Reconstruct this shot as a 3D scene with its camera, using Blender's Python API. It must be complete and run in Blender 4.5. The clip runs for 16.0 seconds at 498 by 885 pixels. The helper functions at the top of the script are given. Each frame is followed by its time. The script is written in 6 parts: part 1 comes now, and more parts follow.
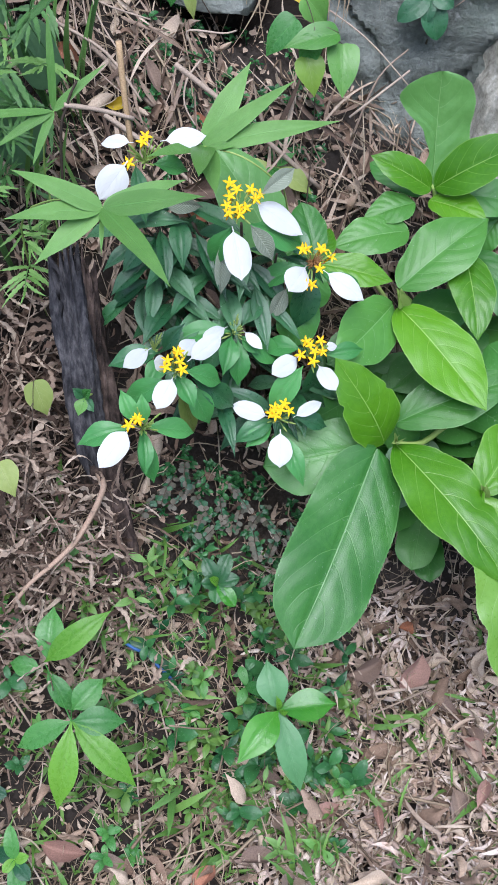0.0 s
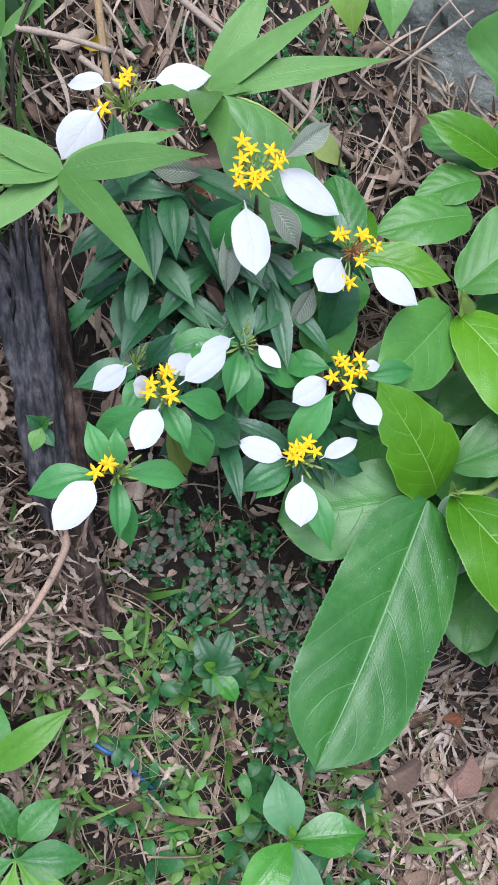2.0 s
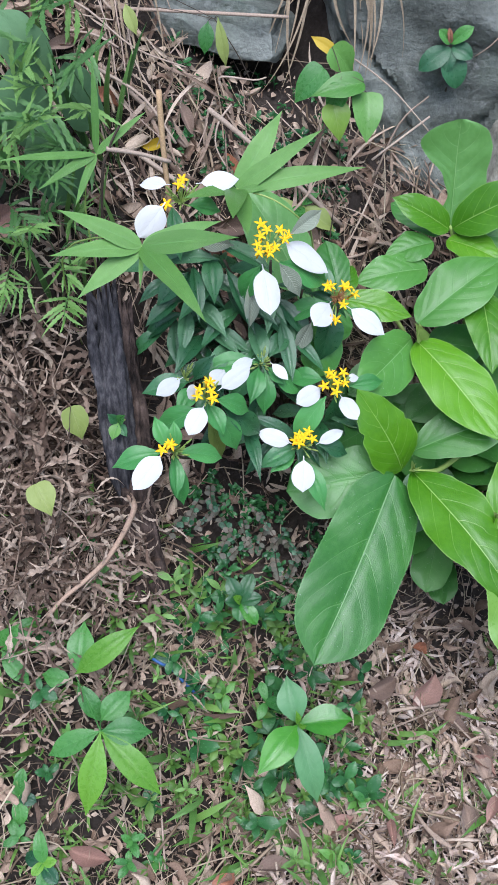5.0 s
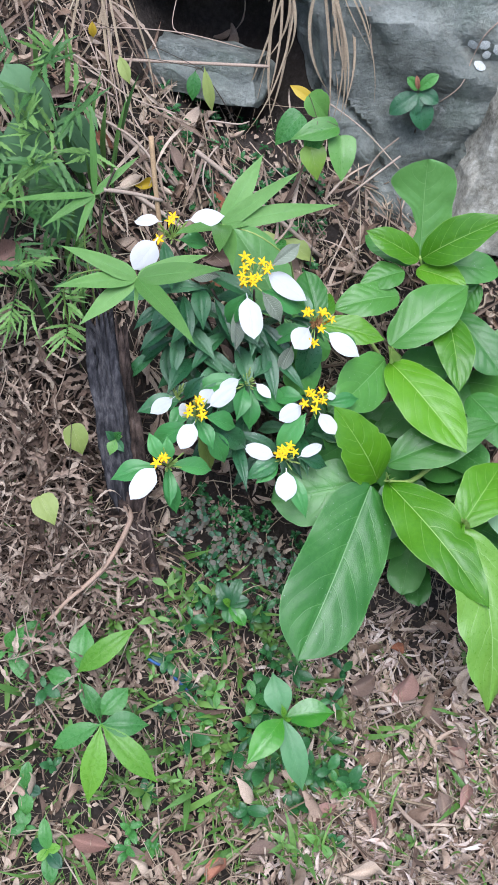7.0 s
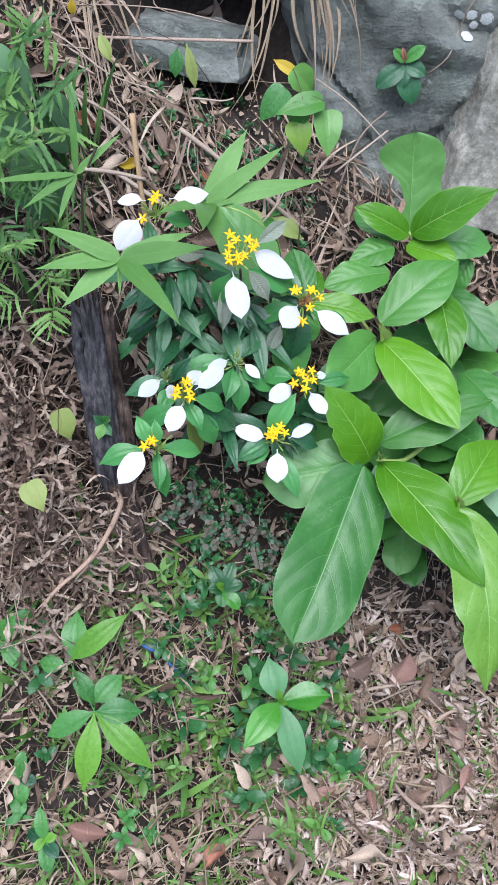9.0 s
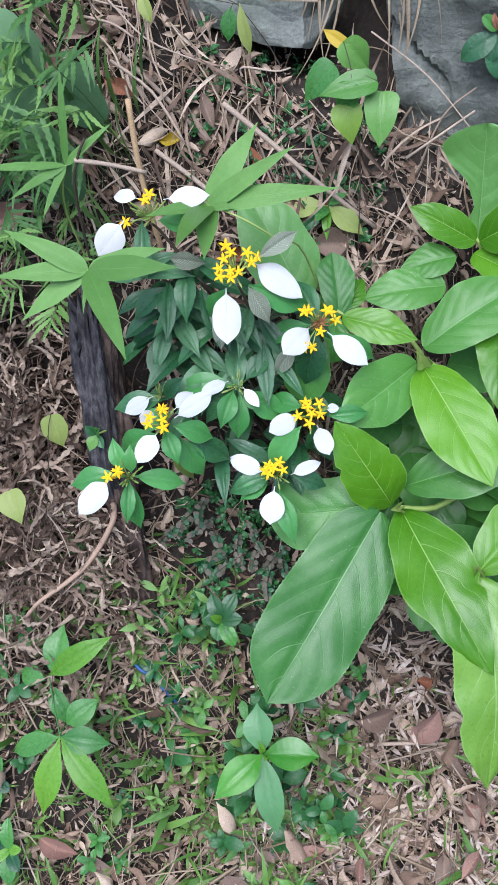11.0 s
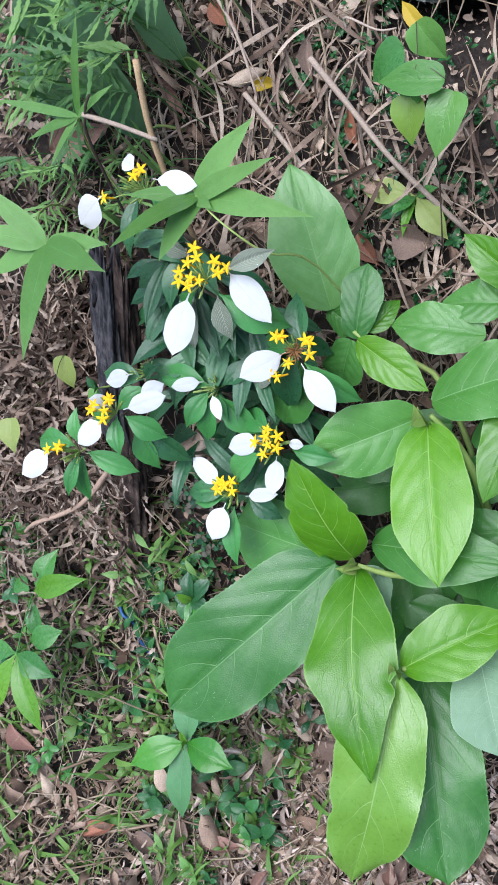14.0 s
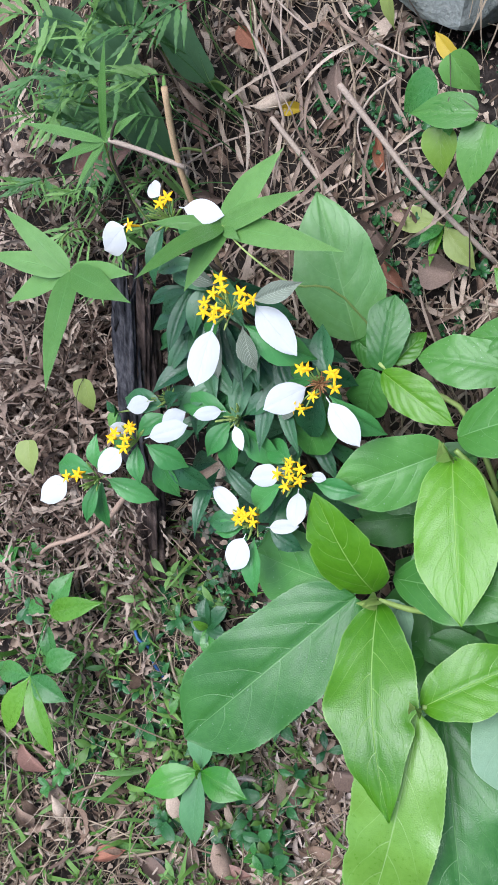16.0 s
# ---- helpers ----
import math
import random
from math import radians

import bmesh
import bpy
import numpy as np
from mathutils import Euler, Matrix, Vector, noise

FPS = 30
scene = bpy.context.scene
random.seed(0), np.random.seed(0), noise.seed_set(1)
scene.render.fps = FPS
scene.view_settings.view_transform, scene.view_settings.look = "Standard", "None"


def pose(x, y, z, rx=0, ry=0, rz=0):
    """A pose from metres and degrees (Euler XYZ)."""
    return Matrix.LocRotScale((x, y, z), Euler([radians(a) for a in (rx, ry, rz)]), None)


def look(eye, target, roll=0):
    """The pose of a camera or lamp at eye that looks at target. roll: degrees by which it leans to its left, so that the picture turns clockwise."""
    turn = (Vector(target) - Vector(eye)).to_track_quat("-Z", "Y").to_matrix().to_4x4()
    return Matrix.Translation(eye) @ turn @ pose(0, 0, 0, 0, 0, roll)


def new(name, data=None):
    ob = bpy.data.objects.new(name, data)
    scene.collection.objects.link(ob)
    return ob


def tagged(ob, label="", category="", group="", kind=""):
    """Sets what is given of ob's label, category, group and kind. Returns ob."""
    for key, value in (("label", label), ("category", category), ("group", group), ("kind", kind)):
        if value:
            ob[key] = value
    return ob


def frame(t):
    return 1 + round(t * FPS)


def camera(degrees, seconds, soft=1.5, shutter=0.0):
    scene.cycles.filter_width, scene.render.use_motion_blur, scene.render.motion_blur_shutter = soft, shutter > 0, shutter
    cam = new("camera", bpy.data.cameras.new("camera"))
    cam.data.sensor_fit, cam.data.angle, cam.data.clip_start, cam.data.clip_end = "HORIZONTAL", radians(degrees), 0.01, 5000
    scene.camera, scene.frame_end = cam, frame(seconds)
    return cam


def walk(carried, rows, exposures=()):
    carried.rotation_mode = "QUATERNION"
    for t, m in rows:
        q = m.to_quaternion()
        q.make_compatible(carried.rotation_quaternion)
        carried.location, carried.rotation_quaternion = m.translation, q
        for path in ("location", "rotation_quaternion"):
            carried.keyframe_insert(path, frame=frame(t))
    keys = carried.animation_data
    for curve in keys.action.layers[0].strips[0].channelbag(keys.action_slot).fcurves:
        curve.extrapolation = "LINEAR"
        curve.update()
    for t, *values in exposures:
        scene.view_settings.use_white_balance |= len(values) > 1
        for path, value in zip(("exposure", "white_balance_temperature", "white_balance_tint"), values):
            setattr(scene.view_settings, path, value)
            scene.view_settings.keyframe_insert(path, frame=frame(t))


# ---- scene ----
cam = camera(26.0, 16.0, soft=1.0)
PATH = [
    (0, (0.105, -0.381, 0.976), (-0.088, 1.102, -0.352), -2.7),
    (0.5, (0.085, -0.292, 0.911), (-0.103, 1.198, -0.408), -2.1),
    (1, (0.074, -0.205, 0.845), (-0.111, 1.286, -0.475), -1.7),
    (1.5, (0.072, -0.181, 0.835), (-0.115, 1.302, -0.494), -1.7),
    (2, (0.071, -0.18, 0.842), (-0.118, 1.3, -0.49), -1.5),
    (2.5, (0.069, -0.183, 0.836), (-0.129, 1.294, -0.498), -1.7),
    (3, (0.069, -0.19, 0.841), (-0.136, 1.285, -0.494), -1.8),
    (3.5, (0.074, -0.2, 0.846), (-0.143, 1.275, -0.487), -2.2),
    (4, (0.079, -0.261, 0.892), (-0.139, 1.223, -0.431), -2.2),
    (4.2, (0.081, -0.297, 0.922), (-0.136, 1.188, -0.399), -2.2),
    (6.3, (0.112, -0.502, 1.061), (-0.083, 1.045, -0.191), -2.1),
    (6.5, (0.109, -0.498, 1.061), (-0.084, 1.046, -0.195), -2.1),
    (7, (0.108, -0.494, 1.061), (-0.087, 1.047, -0.199), -2.2),
    (7.5, (0.112, -0.49, 1.057), (-0.085, 1.048, -0.207), -2.6),
    (8, (0.114, -0.488, 1.053), (-0.084, 1.046, -0.215), -2.9),
    (8.5, (0.116, -0.486, 1.048), (-0.08, 1.045, -0.223), -3.3),
    (9, (0.117, -0.484, 1.047), (-0.078, 1.041, -0.233), -3.4),
    (9.2, (0.117, -0.483, 1.04), (-0.083, 1.041, -0.24), -3.4),
    (11.3, (0.324, -0.211, 1.043), (-0.345, 1.022, -0.382), -10.0),
    (11.5, (0.304, -0.176, 1.054), (-0.382, 1.012, -0.402), -9.8),
    (12, (0.33, -0.095, 1.04), (-0.463, 0.962, -0.461), -11.8),
    (12.5, (0.41, -0.004, 1.039), (-0.531, 0.883, -0.487), -15.1),
    (13, (0.499, 0.047, 1.046), (-0.551, 0.811, -0.476), -17.4),
    (13.5, (0.532, 0.079, 1.037), (-0.58, 0.773, -0.474), -18.5),
    (14, (0.537, 0.09, 1.045), (-0.602, 0.751, -0.46), -18.9),
    (14.5, (0.528, 0.098, 1.049), (-0.624, 0.748, -0.451), -18.9),
    (15, (0.521, 0.094, 1.058), (-0.63, 0.748, -0.441), -18.6),
    (15.5, (0.518, 0.099, 1.055), (-0.634, 0.752, -0.444), -18.5),
    (16, (0.513, 0.102, 1.054), (-0.639, 0.751, -0.447), -18.4),
]
walk(cam, [(t, look(eye, target, roll)) for t, eye, target, roll in PATH], [(0, 0.91, 5860, 17), (1, 0.87, 5860, 17), (4, 0.83, 5860, 17), (6.5, 0.97, 5860, 17), (9, 0.97, 5860, 17), (11.5, 0.91, 5860, 17), (16, 0.92, 5860, 17)])

# ---- world and sun: bright overcast, light from above and behind the viewer ----
world = bpy.data.worlds.new("overcast_sky")
scene.world = world
world.use_nodes = True
wn, wl = world.node_tree.nodes, world.node_tree.links
sky = wn.new("ShaderNodeTexSky")
sky.sky_type = "NISHITA"
sky.sun_disc = False
sky.sun_elevation, sky.sun_rotation = radians(62), radians(200)
sky.dust_density, sky.ozone_density, sky.air_density = 1.5, 1.0, 1.0
wl.new(sky.outputs[0], wn["Background"].inputs[0])
wn["Background"].inputs[1].default_value = 0.11
sun_data = bpy.data.lights.new("sun", "SUN")
sun_data.energy, sun_data.angle, sun_data.color = 3.0, radians(45), (1.0, 0.98, 0.95)
sun = new("sun", sun_data)
sun.matrix_world = look((0.6, -1.6, 4.0), (0.0, 0.4, 0.3))

# ---- node helpers ----
def material(name, rough=0.5, spec=0.4):
    m = bpy.data.materials.new(name)
    m.use_nodes = True
    n, l = m.node_tree.nodes, m.node_tree.links
    b = n["Principled BSDF"]
    b.inputs["Roughness"].default_value = rough
    b.inputs["Specular IOR Level"].default_value = spec
    return m, n, l, b


def ramp(n, l, fac, stops):
    r = n.new("ShaderNodeValToRGB")
    els = r.color_ramp.elements
    while len(els) < len(stops):
        els.new(0.5)
    for e, (p, c) in zip(els, stops):
        e.position, e.color = p, (*c, 1)
    l.new(fac, r.inputs[0])
    return r.outputs[0]


def calc(n, l, op, a, b=None, clamp=False):
    m = n.new("ShaderNodeMath")
    m.operation, m.use_clamp = op, clamp
    for i, s in enumerate((a, b)):
        if s is None:
            continue
        if isinstance(s, (int, float)):
            m.inputs[i].default_value = s
        else:
            l.new(s, m.inputs[i])
    return m.outputs[0]


def noise_tex(n, l, scale, detail=4.0, rough=0.55, vec=None):
    t = n.new("ShaderNodeTexNoise")
    t.inputs["Scale"].default_value, t.inputs["Detail"].default_value, t.inputs["Roughness"].default_value = scale, detail, rough
    if vec is None:
        vec = n.new("ShaderNodeTexCoord").outputs["Object"]
    l.new(vec, t.inputs["Vector"])
    return t.outputs[0]


def mix(n, l, fac, a, b, kind="MIX"):
    m = n.new("ShaderNodeMix")
    m.data_type, m.blend_type = "RGBA", kind
    for i, s in ((0, fac), (6, a), (7, b)):
        if isinstance(s, (int, float)):
            m.inputs[i].default_value = s
        elif isinstance(s, tuple):
            m.inputs[i].default_value = (*s, 1)
        else:
            l.new(s, m.inputs[i])
    return m.outputs[2]


def bump(n, l, b, height, strength, dist):
    u = n.new("ShaderNodeBump")
    u.inputs["Strength"].default_value, u.inputs["Distance"].default_value = strength, dist
    l.new(height, u.inputs["Height"])
    l.new(u.outputs[0], b.inputs["Normal"])


def see_through(n, l, b, color, amount):
    """A share of the light comes through the blade."""
    t = n.new("ShaderNodeBsdfTranslucent")
    if isinstance(color, tuple):
        t.inputs[0].default_value = (*color, 1)
    else:
        l.new(color, t.inputs[0])
    s = n.new("ShaderNodeMixShader")
    s.inputs[0].default_value = amount
    l.new(b.outputs[0], s.inputs[1])
    l.new(t.outputs[0], s.inputs[2])
    l.new(s.outputs[0], n["Material Output"].inputs[0])


def leaf_material(name, dark, light, vein, veins=8, slant=0.30, rough=0.4, through_share=0.22, vein_amount=0.6, fine=500.0, spec=0.4, island=False, spots=0.0, width=0.05):
    m, n, l, b = material(name, rough, spec)
    uv = n.new("ShaderNodeUVMap")
    sep = n.new("ShaderNodeSeparateXYZ")
    l.new(uv.outputs[0], sep.inputs[0])
    u = calc(n, l, "ABSOLUTE", calc(n, l, "SUBTRACT", calc(n, l, "MULTIPLY", sep.outputs[0], 2.0), 1.0))
    v = sep.outputs[1]
    rnd = n.new("ShaderNodeNewGeometry").outputs["Random Per Island"] if island else n.new("ShaderNodeObjectInfo").outputs["Random"]
    big = noise_tex(n, l, 17.0, 3.0)
    small = noise_tex(n, l, 260.0, 4.0, 0.6)
    tone = calc(n, l, "ADD", calc(n, l, "MULTIPLY", big, 0.7), calc(n, l, "MULTIPLY", small, 0.35))
    tone = calc(n, l, "ADD", tone, calc(n, l, "MULTIPLY", calc(n, l, "SUBTRACT", rnd, 0.5), 0.5))
    col = ramp(n, l, tone, [(0.25, dark), (0.8, light)])
    bend = calc(n, l, "POWER", u, 1.45)
    s = calc(n, l, "MULTIPLY", calc(n, l, "SUBTRACT", v, calc(n, l, "MULTIPLY", bend, slant)), float(veins))
    if veins > 1:
        s = calc(n, l, "ADD", s, calc(n, l, "MULTIPLY", calc(n, l, "GREATER_THAN", sep.outputs[0], 0.5), 0.37))
        s = calc(n, l, "ADD", s, calc(n, l, "MULTIPLY", calc(n, l, "SUBTRACT", noise_tex(n, l, 24.0, 1.0), 0.5), 0.35))
    d = calc(n, l, "ABSOLUTE", calc(n, l, "SUBTRACT", calc(n, l, "FRACT", s), 0.5))
    lateral = calc(n, l, "SUBTRACT", 1.0, calc(n, l, "DIVIDE", d, width), True)
    lateral = calc(n, l, "MULTIPLY", lateral, calc(n, l, "SUBTRACT", 1.0, calc(n, l, "MULTIPLY", u, 0.75)))
    mid = calc(n, l, "SUBTRACT", 1.0, calc(n, l, "DIVIDE", u, calc(n, l, "SUBTRACT", 0.036, calc(n, l, "MULTIPLY", v, 0.026))), True)
    lines = calc(n, l, "MAXIMUM", calc(n, l, "MULTIPLY", lateral, 0.7), mid)
    col = mix(n, l, calc(n, l, "MULTIPLY", lines, vein_amount), col, vein)
    rim = calc(n, l, "MULTIPLY", calc(n, l, "SUBTRACT", u, 0.955), 22.0, True)
    col = mix(n, l, calc(n, l, "MULTIPLY", rim, 0.6 * vein_amount), col, vein)
    if spots:
        sp = calc(n, l, "GREATER_THAN", noise_tex(n, l, 420.0, 2.0, 0.7), 0.70)
        zone = calc(n, l, "GREATER_THAN", noise_tex(n, l, 22.0, 2.0), 0.5)
        col = mix(n, l, calc(n, l, "MULTIPLY", calc(n, l, "MULTIPLY", sp, zone), spots), col, (0.6, 0.65, 0.6))
    l.new(col, b.inputs["Base Color"])
    net = n.new("ShaderNodeTexVoronoi")
    net.feature = "DISTANCE_TO_EDGE"
    net.inputs["Scale"].default_value = fine
    l.new(n.new("ShaderNodeTexCoord").outputs["Object"], net.inputs["Vector"])
    wob = calc(n, l, "ADD", calc(n, l, "MULTIPLY", u, 70.0), calc(n, l, "MULTIPLY", big, 14.0))
    ladder = calc(n, l, "MULTIPLY", calc(n, l, "ABSOLUTE", calc(n, l, "SINE", wob)), 0.07)
    h = calc(n, l, "ADD", calc(n, l, "ADD", calc(n, l, "MULTIPLY", net.outputs[0], 0.6), ladder), calc(n, l, "MULTIPLY", lines, -0.8))
    bump(n, l, b, h, 0.5, 0.0007)
    l.new(calc(n, l, "ADD", calc(n, l, "MULTIPLY", small, 0.25), rough - 0.12), b.inputs["Roughness"])
    see_through(n, l, b, col, through_share)
    return m


MAT = {}
MAT["ficus"] = leaf_material("broad_leaf_mature", (0.030, 0.135, 0.020), (0.078, 0.252, 0.045), (0.18, 0.37, 0.13), 6, 0.34, 0.38, spots=0.3, vein_amount=0.55, spec=0.48, width=0.028)
MAT["ficus_mid"] = leaf_material("broad_leaf_fresh", (0.040, 0.155, 0.020), (0.090, 0.265, 0.044), (0.22, 0.42, 0.16), 6, 0.34, 0.36, 0.24, vein_amount=0.6, spec=0.45, spots=0.25, width=0.028)
MAT["ficus_young"] = leaf_material("broad_leaf_young", (0.047, 0.172, 0.004), (0.105, 0.290, 0.010), (0.34, 0.54, 0.15), 6, 0.34, 0.34, 0.26, vein_amount=0.7, spec=0.5, width=0.028)
# Lime leaf, lightened further so its pale sheen is partly in the base colour.
MAT["ficus_light"] = leaf_material("broad_leaf_lime_sheen", (0.125, 0.285, 0.034), (0.225, 0.425, 0.078), (0.40, 0.58, 0.24), 6, 0.34, 0.30, 0.28, vein_amount=0.55, spec=0.5, width=0.028)
# Paler base green: the sky's gloss on two leaves is put into the colour.
MAT["ficus_painted_sheen"] = leaf_material("broad_leaf_painted_sheen", (0.098, 0.255, 0.058), (0.178, 0.39, 0.118), (0.34, 0.54, 0.24), 6, 0.34, 0.34, 0.25, vein_amount=0.35, spec=0.5, width=0.028)
MAT["ficus_pale"] = leaf_material("broad_leaf_underside", (0.14, 0.26, 0.14), (0.22, 0.36, 0.22), (0.36, 0.48, 0.32), 8, 0.30, 0.6, 0.25)
MAT["shrub"] = leaf_material("shrub_leaf", (0.014, 0.070, 0.026), (0.042, 0.155, 0.052), (0.10, 0.22, 0.09), 7, 0.35, 0.30, 0.15, vein_amount=0.3, spec=0.55)
MAT["shrub_dull"] = leaf_material("shrub_leaf_dull", (0.034, 0.095, 0.046), (0.068, 0.180, 0.076), (0.11, 0.22, 0.11), 7, 0.35, 0.30, 0.12, vein_amount=0.25, spots=0.4, spec=0.5)
MAT["shrub_young"] = leaf_material("shrub_leaf_young", (0.040, 0.190, 0.042), (0.082, 0.290, 0.075), (0.16, 0.36, 0.14), 7, 0.35, 0.33, 0.2, vein_amount=0.45, spec=0.5)
MAT["withered"] = leaf_material("withered_leaf", (0.10, 0.125, 0.085), (0.24, 0.28, 0.205), (0.44, 0.48, 0.40), 14, 0.3, 0.8, 0.05, 0.8, width=0.14, spots=0.7)
MAT["bract"] = leaf_material("white_bract", (0.58, 0.61, 0.60), (0.69, 0.71, 0.70), (0.46, 0.50, 0.46), 4, 0.9, 0.6, 0.3, 0.4, spec=0.15)
MAT["bamboo"] = leaf_material("bamboo_leaf", (0.076, 0.195, 0.034), (0.158, 0.33, 0.082), (0.16, 0.40, 0.12), 1, -20.0, 0.38, 0.25, 0.35, width=0.3, spec=0.45)
MAT["seedling"] = leaf_material("seedling_leaf", (0.035, 0.145, 0.030), (0.080, 0.25, 0.052), (0.12, 0.36, 0.10), 9, 0.30, 0.28, 0.2)
MAT["seedling_dull"] = leaf_material("seedling_leaf_dull", (0.048, 0.150, 0.055), (0.105, 0.265, 0.105), (0.16, 0.34, 0.16), 9, 0.30, 0.38, 0.18, vein_amount=0.35)
MAT["seedling_young"] = leaf_material("seedling_leaf_young", (0.075, 0.22, 0.018), (0.14, 0.33, 0.035), (0.24, 0.44, 0.10), 9, 0.30, 0.28, 0.26, vein_amount=0.45)
MAT["seedling_mid"] = leaf_material("seedling_leaf_fresh", (0.034, 0.175, 0.016), (0.090, 0.315, 0.030), (0.18, 0.42, 0.08), 9, 0.30, 0.22, 0.22, vein_amount=0.4, spec=0.55)
MAT["heart"] = leaf_material("vine_leaf", (0.062, 0.195, 0.032), (0.130, 0.30, 0.064), (0.2, 0.4, 0.12), 5, 0.6, 0.3, 0.25)
MAT["heart_spotted"] = leaf_material("vine_leaf_spotted", (0.095, 0.20, 0.022), (0.18, 0.31, 0.045), (0.26, 0.36, 0.12), 5, 0.6, 0.35, 0.25)
MAT["yellowing"] = leaf_material("yellowing_leaf", (0.17, 0.24, 0.05), (0.28, 0.35, 0.10), (0.36, 0.40, 0.18), 5, 0.5, 0.5, 0.25)
MAT["yellow"] = leaf_material("yellow_leaf", (0.42, 0.30, 0.02), (0.55, 0.40, 0.03), (0.5, 0.42, 0.1), 5, 0.5, 0.5, 0.3)
MAT["rockplant"] = leaf_material("rock_plant_leaf", (0.010, 0.055, 0.022), (0.03, 0.12, 0.045), (0.06, 0.16, 0.08), 6, 0.4, 0.3, 0.1)
MAT["rockplant_glossy"] = leaf_material("creeper_leaf_glossy", (0.014, 0.072, 0.020), (0.042, 0.145, 0.038), (0.08, 0.2, 0.08), 6, 0.4, 0.3, 0.1, vein_amount=0.2, spec=0.5)
MAT["dull"] = leaf_material("dull_broad_leaf", (0.060, 0.140, 0.060), (0.115, 0.230, 0.105), (0.12, 0.22, 0.12), 6, 0.34, 0.6, 0.12, vein_amount=0.4, spec=0.3)
MAT["maiden"] = leaf_material("maidenhair_leaf", (0.07, 0.075, 0.05), (0.15, 0.13, 0.095), (0.16, 0.15, 0.11), 3, 0.5, 0.5, 0.15)
MAT["weed"] = leaf_material("weed_leaf", (0.042, 0.115, 0.016), (0.120, 0.235, 0.042), (0.12, 0.24, 0.08), 5, 0.5, 0.4, 0.2, vein_amount=0.3, island=True)
MAT["weed_dark"] = leaf_material("creeper_leaf", (0.010, 0.058, 0.018), (0.042, 0.150, 0.042), (0.06, 0.18, 0.07), 5, 0.5, 0.24, 0.12, vein_amount=0.2, island=True, spec=0.35)
MAT["weed_light"] = leaf_material("grass_blade", (0.060, 0.155, 0.022), (0.145, 0.285, 0.055), (0.18, 0.34, 0.09), 1, -20.0, 0.45, 0.25, island=True)
MAT["fern"] = leaf_material("fern_leaf", (0.095, 0.21, 0.042), (0.20, 0.37, 0.105), (0.26, 0.45, 0.14), 7, 0.5, 0.45, 0.25)
MAT["fern_dark"] = leaf_material("fern_leaf_shaded", (0.040, 0.12, 0.028), (0.095, 0.22, 0.062), (0.12, 0.28, 0.08), 7, 0.5, 0.42, 0.2)
MAT["bract_stem"] = leaf_material("flower_stalk", (0.20, 0.32, 0.07), (0.34, 0.44, 0.13), (0.3, 0.4, 0.1), 3, 0.5, 0.5, 0.1)


def petal_material():
    m, n, l, b = material("yellow_petal", 0.55, 0.25)
    t = noise_tex(n, l, 300.0, 2.0)
    col = ramp(n, l, t, [(0.3, (0.86, 0.46, 0.004)), (0.7, (0.97, 0.63, 0.015))])
    l.new(col, b.inputs["Base Color"])
    see_through(n, l, b, col, 0.25)
    return m


def dead_material(name, stops, island=True, rough=0.85, through_share=0.1):
    """Dry plant matter: a tone of its own for each piece, mottled and veined."""
    m, n, l, b = material(name, rough, 0.25)
    rnd = n.new("ShaderNodeNewGeometry").outputs["Random Per Island"] if island else n.new("ShaderNodeObjectInfo").outputs["Random"]
    mott = noise_tex(n, l, 120.0, 5.0, 0.65)
    f = calc(n, l, "ADD", calc(n, l, "MULTIPLY", rnd, 0.75), calc(n, l, "MULTIPLY", mott, 0.3))
    col = ramp(n, l, f, stops)
    fine = noise_tex(n, l, 700.0, 3.0, 0.6)
    col = mix(n, l, 0.55, col, ramp(n, l, fine, [(0.3, (0.35, 0.35, 0.35)), (0.7, (1, 1, 1))]), "MULTIPLY")
    l.new(col, b.inputs["Base Color"])
    bump(n, l, b, fine, 0.5, 0.0008)
    see_through(n, l, b, col, through_share)
    return m


MAT["petal"] = petal_material()
MAT["litter"] = dead_material("dead_leaf", [(0.08, (0.0825, 0.0557, 0.0378)), (0.3, (0.242, 0.163, 0.112)), (0.5, (0.417, 0.307, 0.224)), (0.72, (0.514, 0.403, 0.301)), (0.92, (0.582, 0.48, 0.361)), (1.0, (0.446, 0.23, 0.129))])
MAT["straw"] = dead_material("dry_stem", [(0.08, (0.0921, 0.0634, 0.0413)), (0.35, (0.223, 0.165, 0.107)), (0.65, (0.427, 0.341, 0.232)), (1.0, (0.64, 0.547, 0.396))])
MAT["deadfern"] = dead_material("dead_fern", [(0.08, (0.0436, 0.0288, 0.0206)), (0.35, (0.141, 0.096, 0.0688)), (0.62, (0.301, 0.226, 0.168)), (0.85, (0.485, 0.394, 0.301)), (1.0, (0.601, 0.509, 0.396))])
MAT["cane"] = dead_material("dry_cane", [(0.0, (0.30, 0.23, 0.175)), (0.5, (0.42, 0.335, 0.26)), (1.0, (0.52, 0.43, 0.34))], False)
MAT["red_leaf"] = dead_material("fallen_leaf_red", [(0.0, (0.30, 0.12, 0.06)), (1.0, (0.42, 0.20, 0.13))], False)
MAT["pink_leaf"] = dead_material("fallen_leaf_pink", [(0.0, (0.26, 0.145, 0.11)), (1.0, (0.40, 0.25, 0.20))], False)
MAT["tan_leaf"] = dead_material("fallen_leaf_tan", [(0.0, (0.16, 0.11, 0.085)), (1.0, (0.32, 0.24, 0.185))], False)
MAT["straw_leaf"] = dead_material("fallen_leaf_pale", [(0.0, (0.34, 0.25, 0.19)), (1.0, (0.52, 0.42, 0.33))], False)
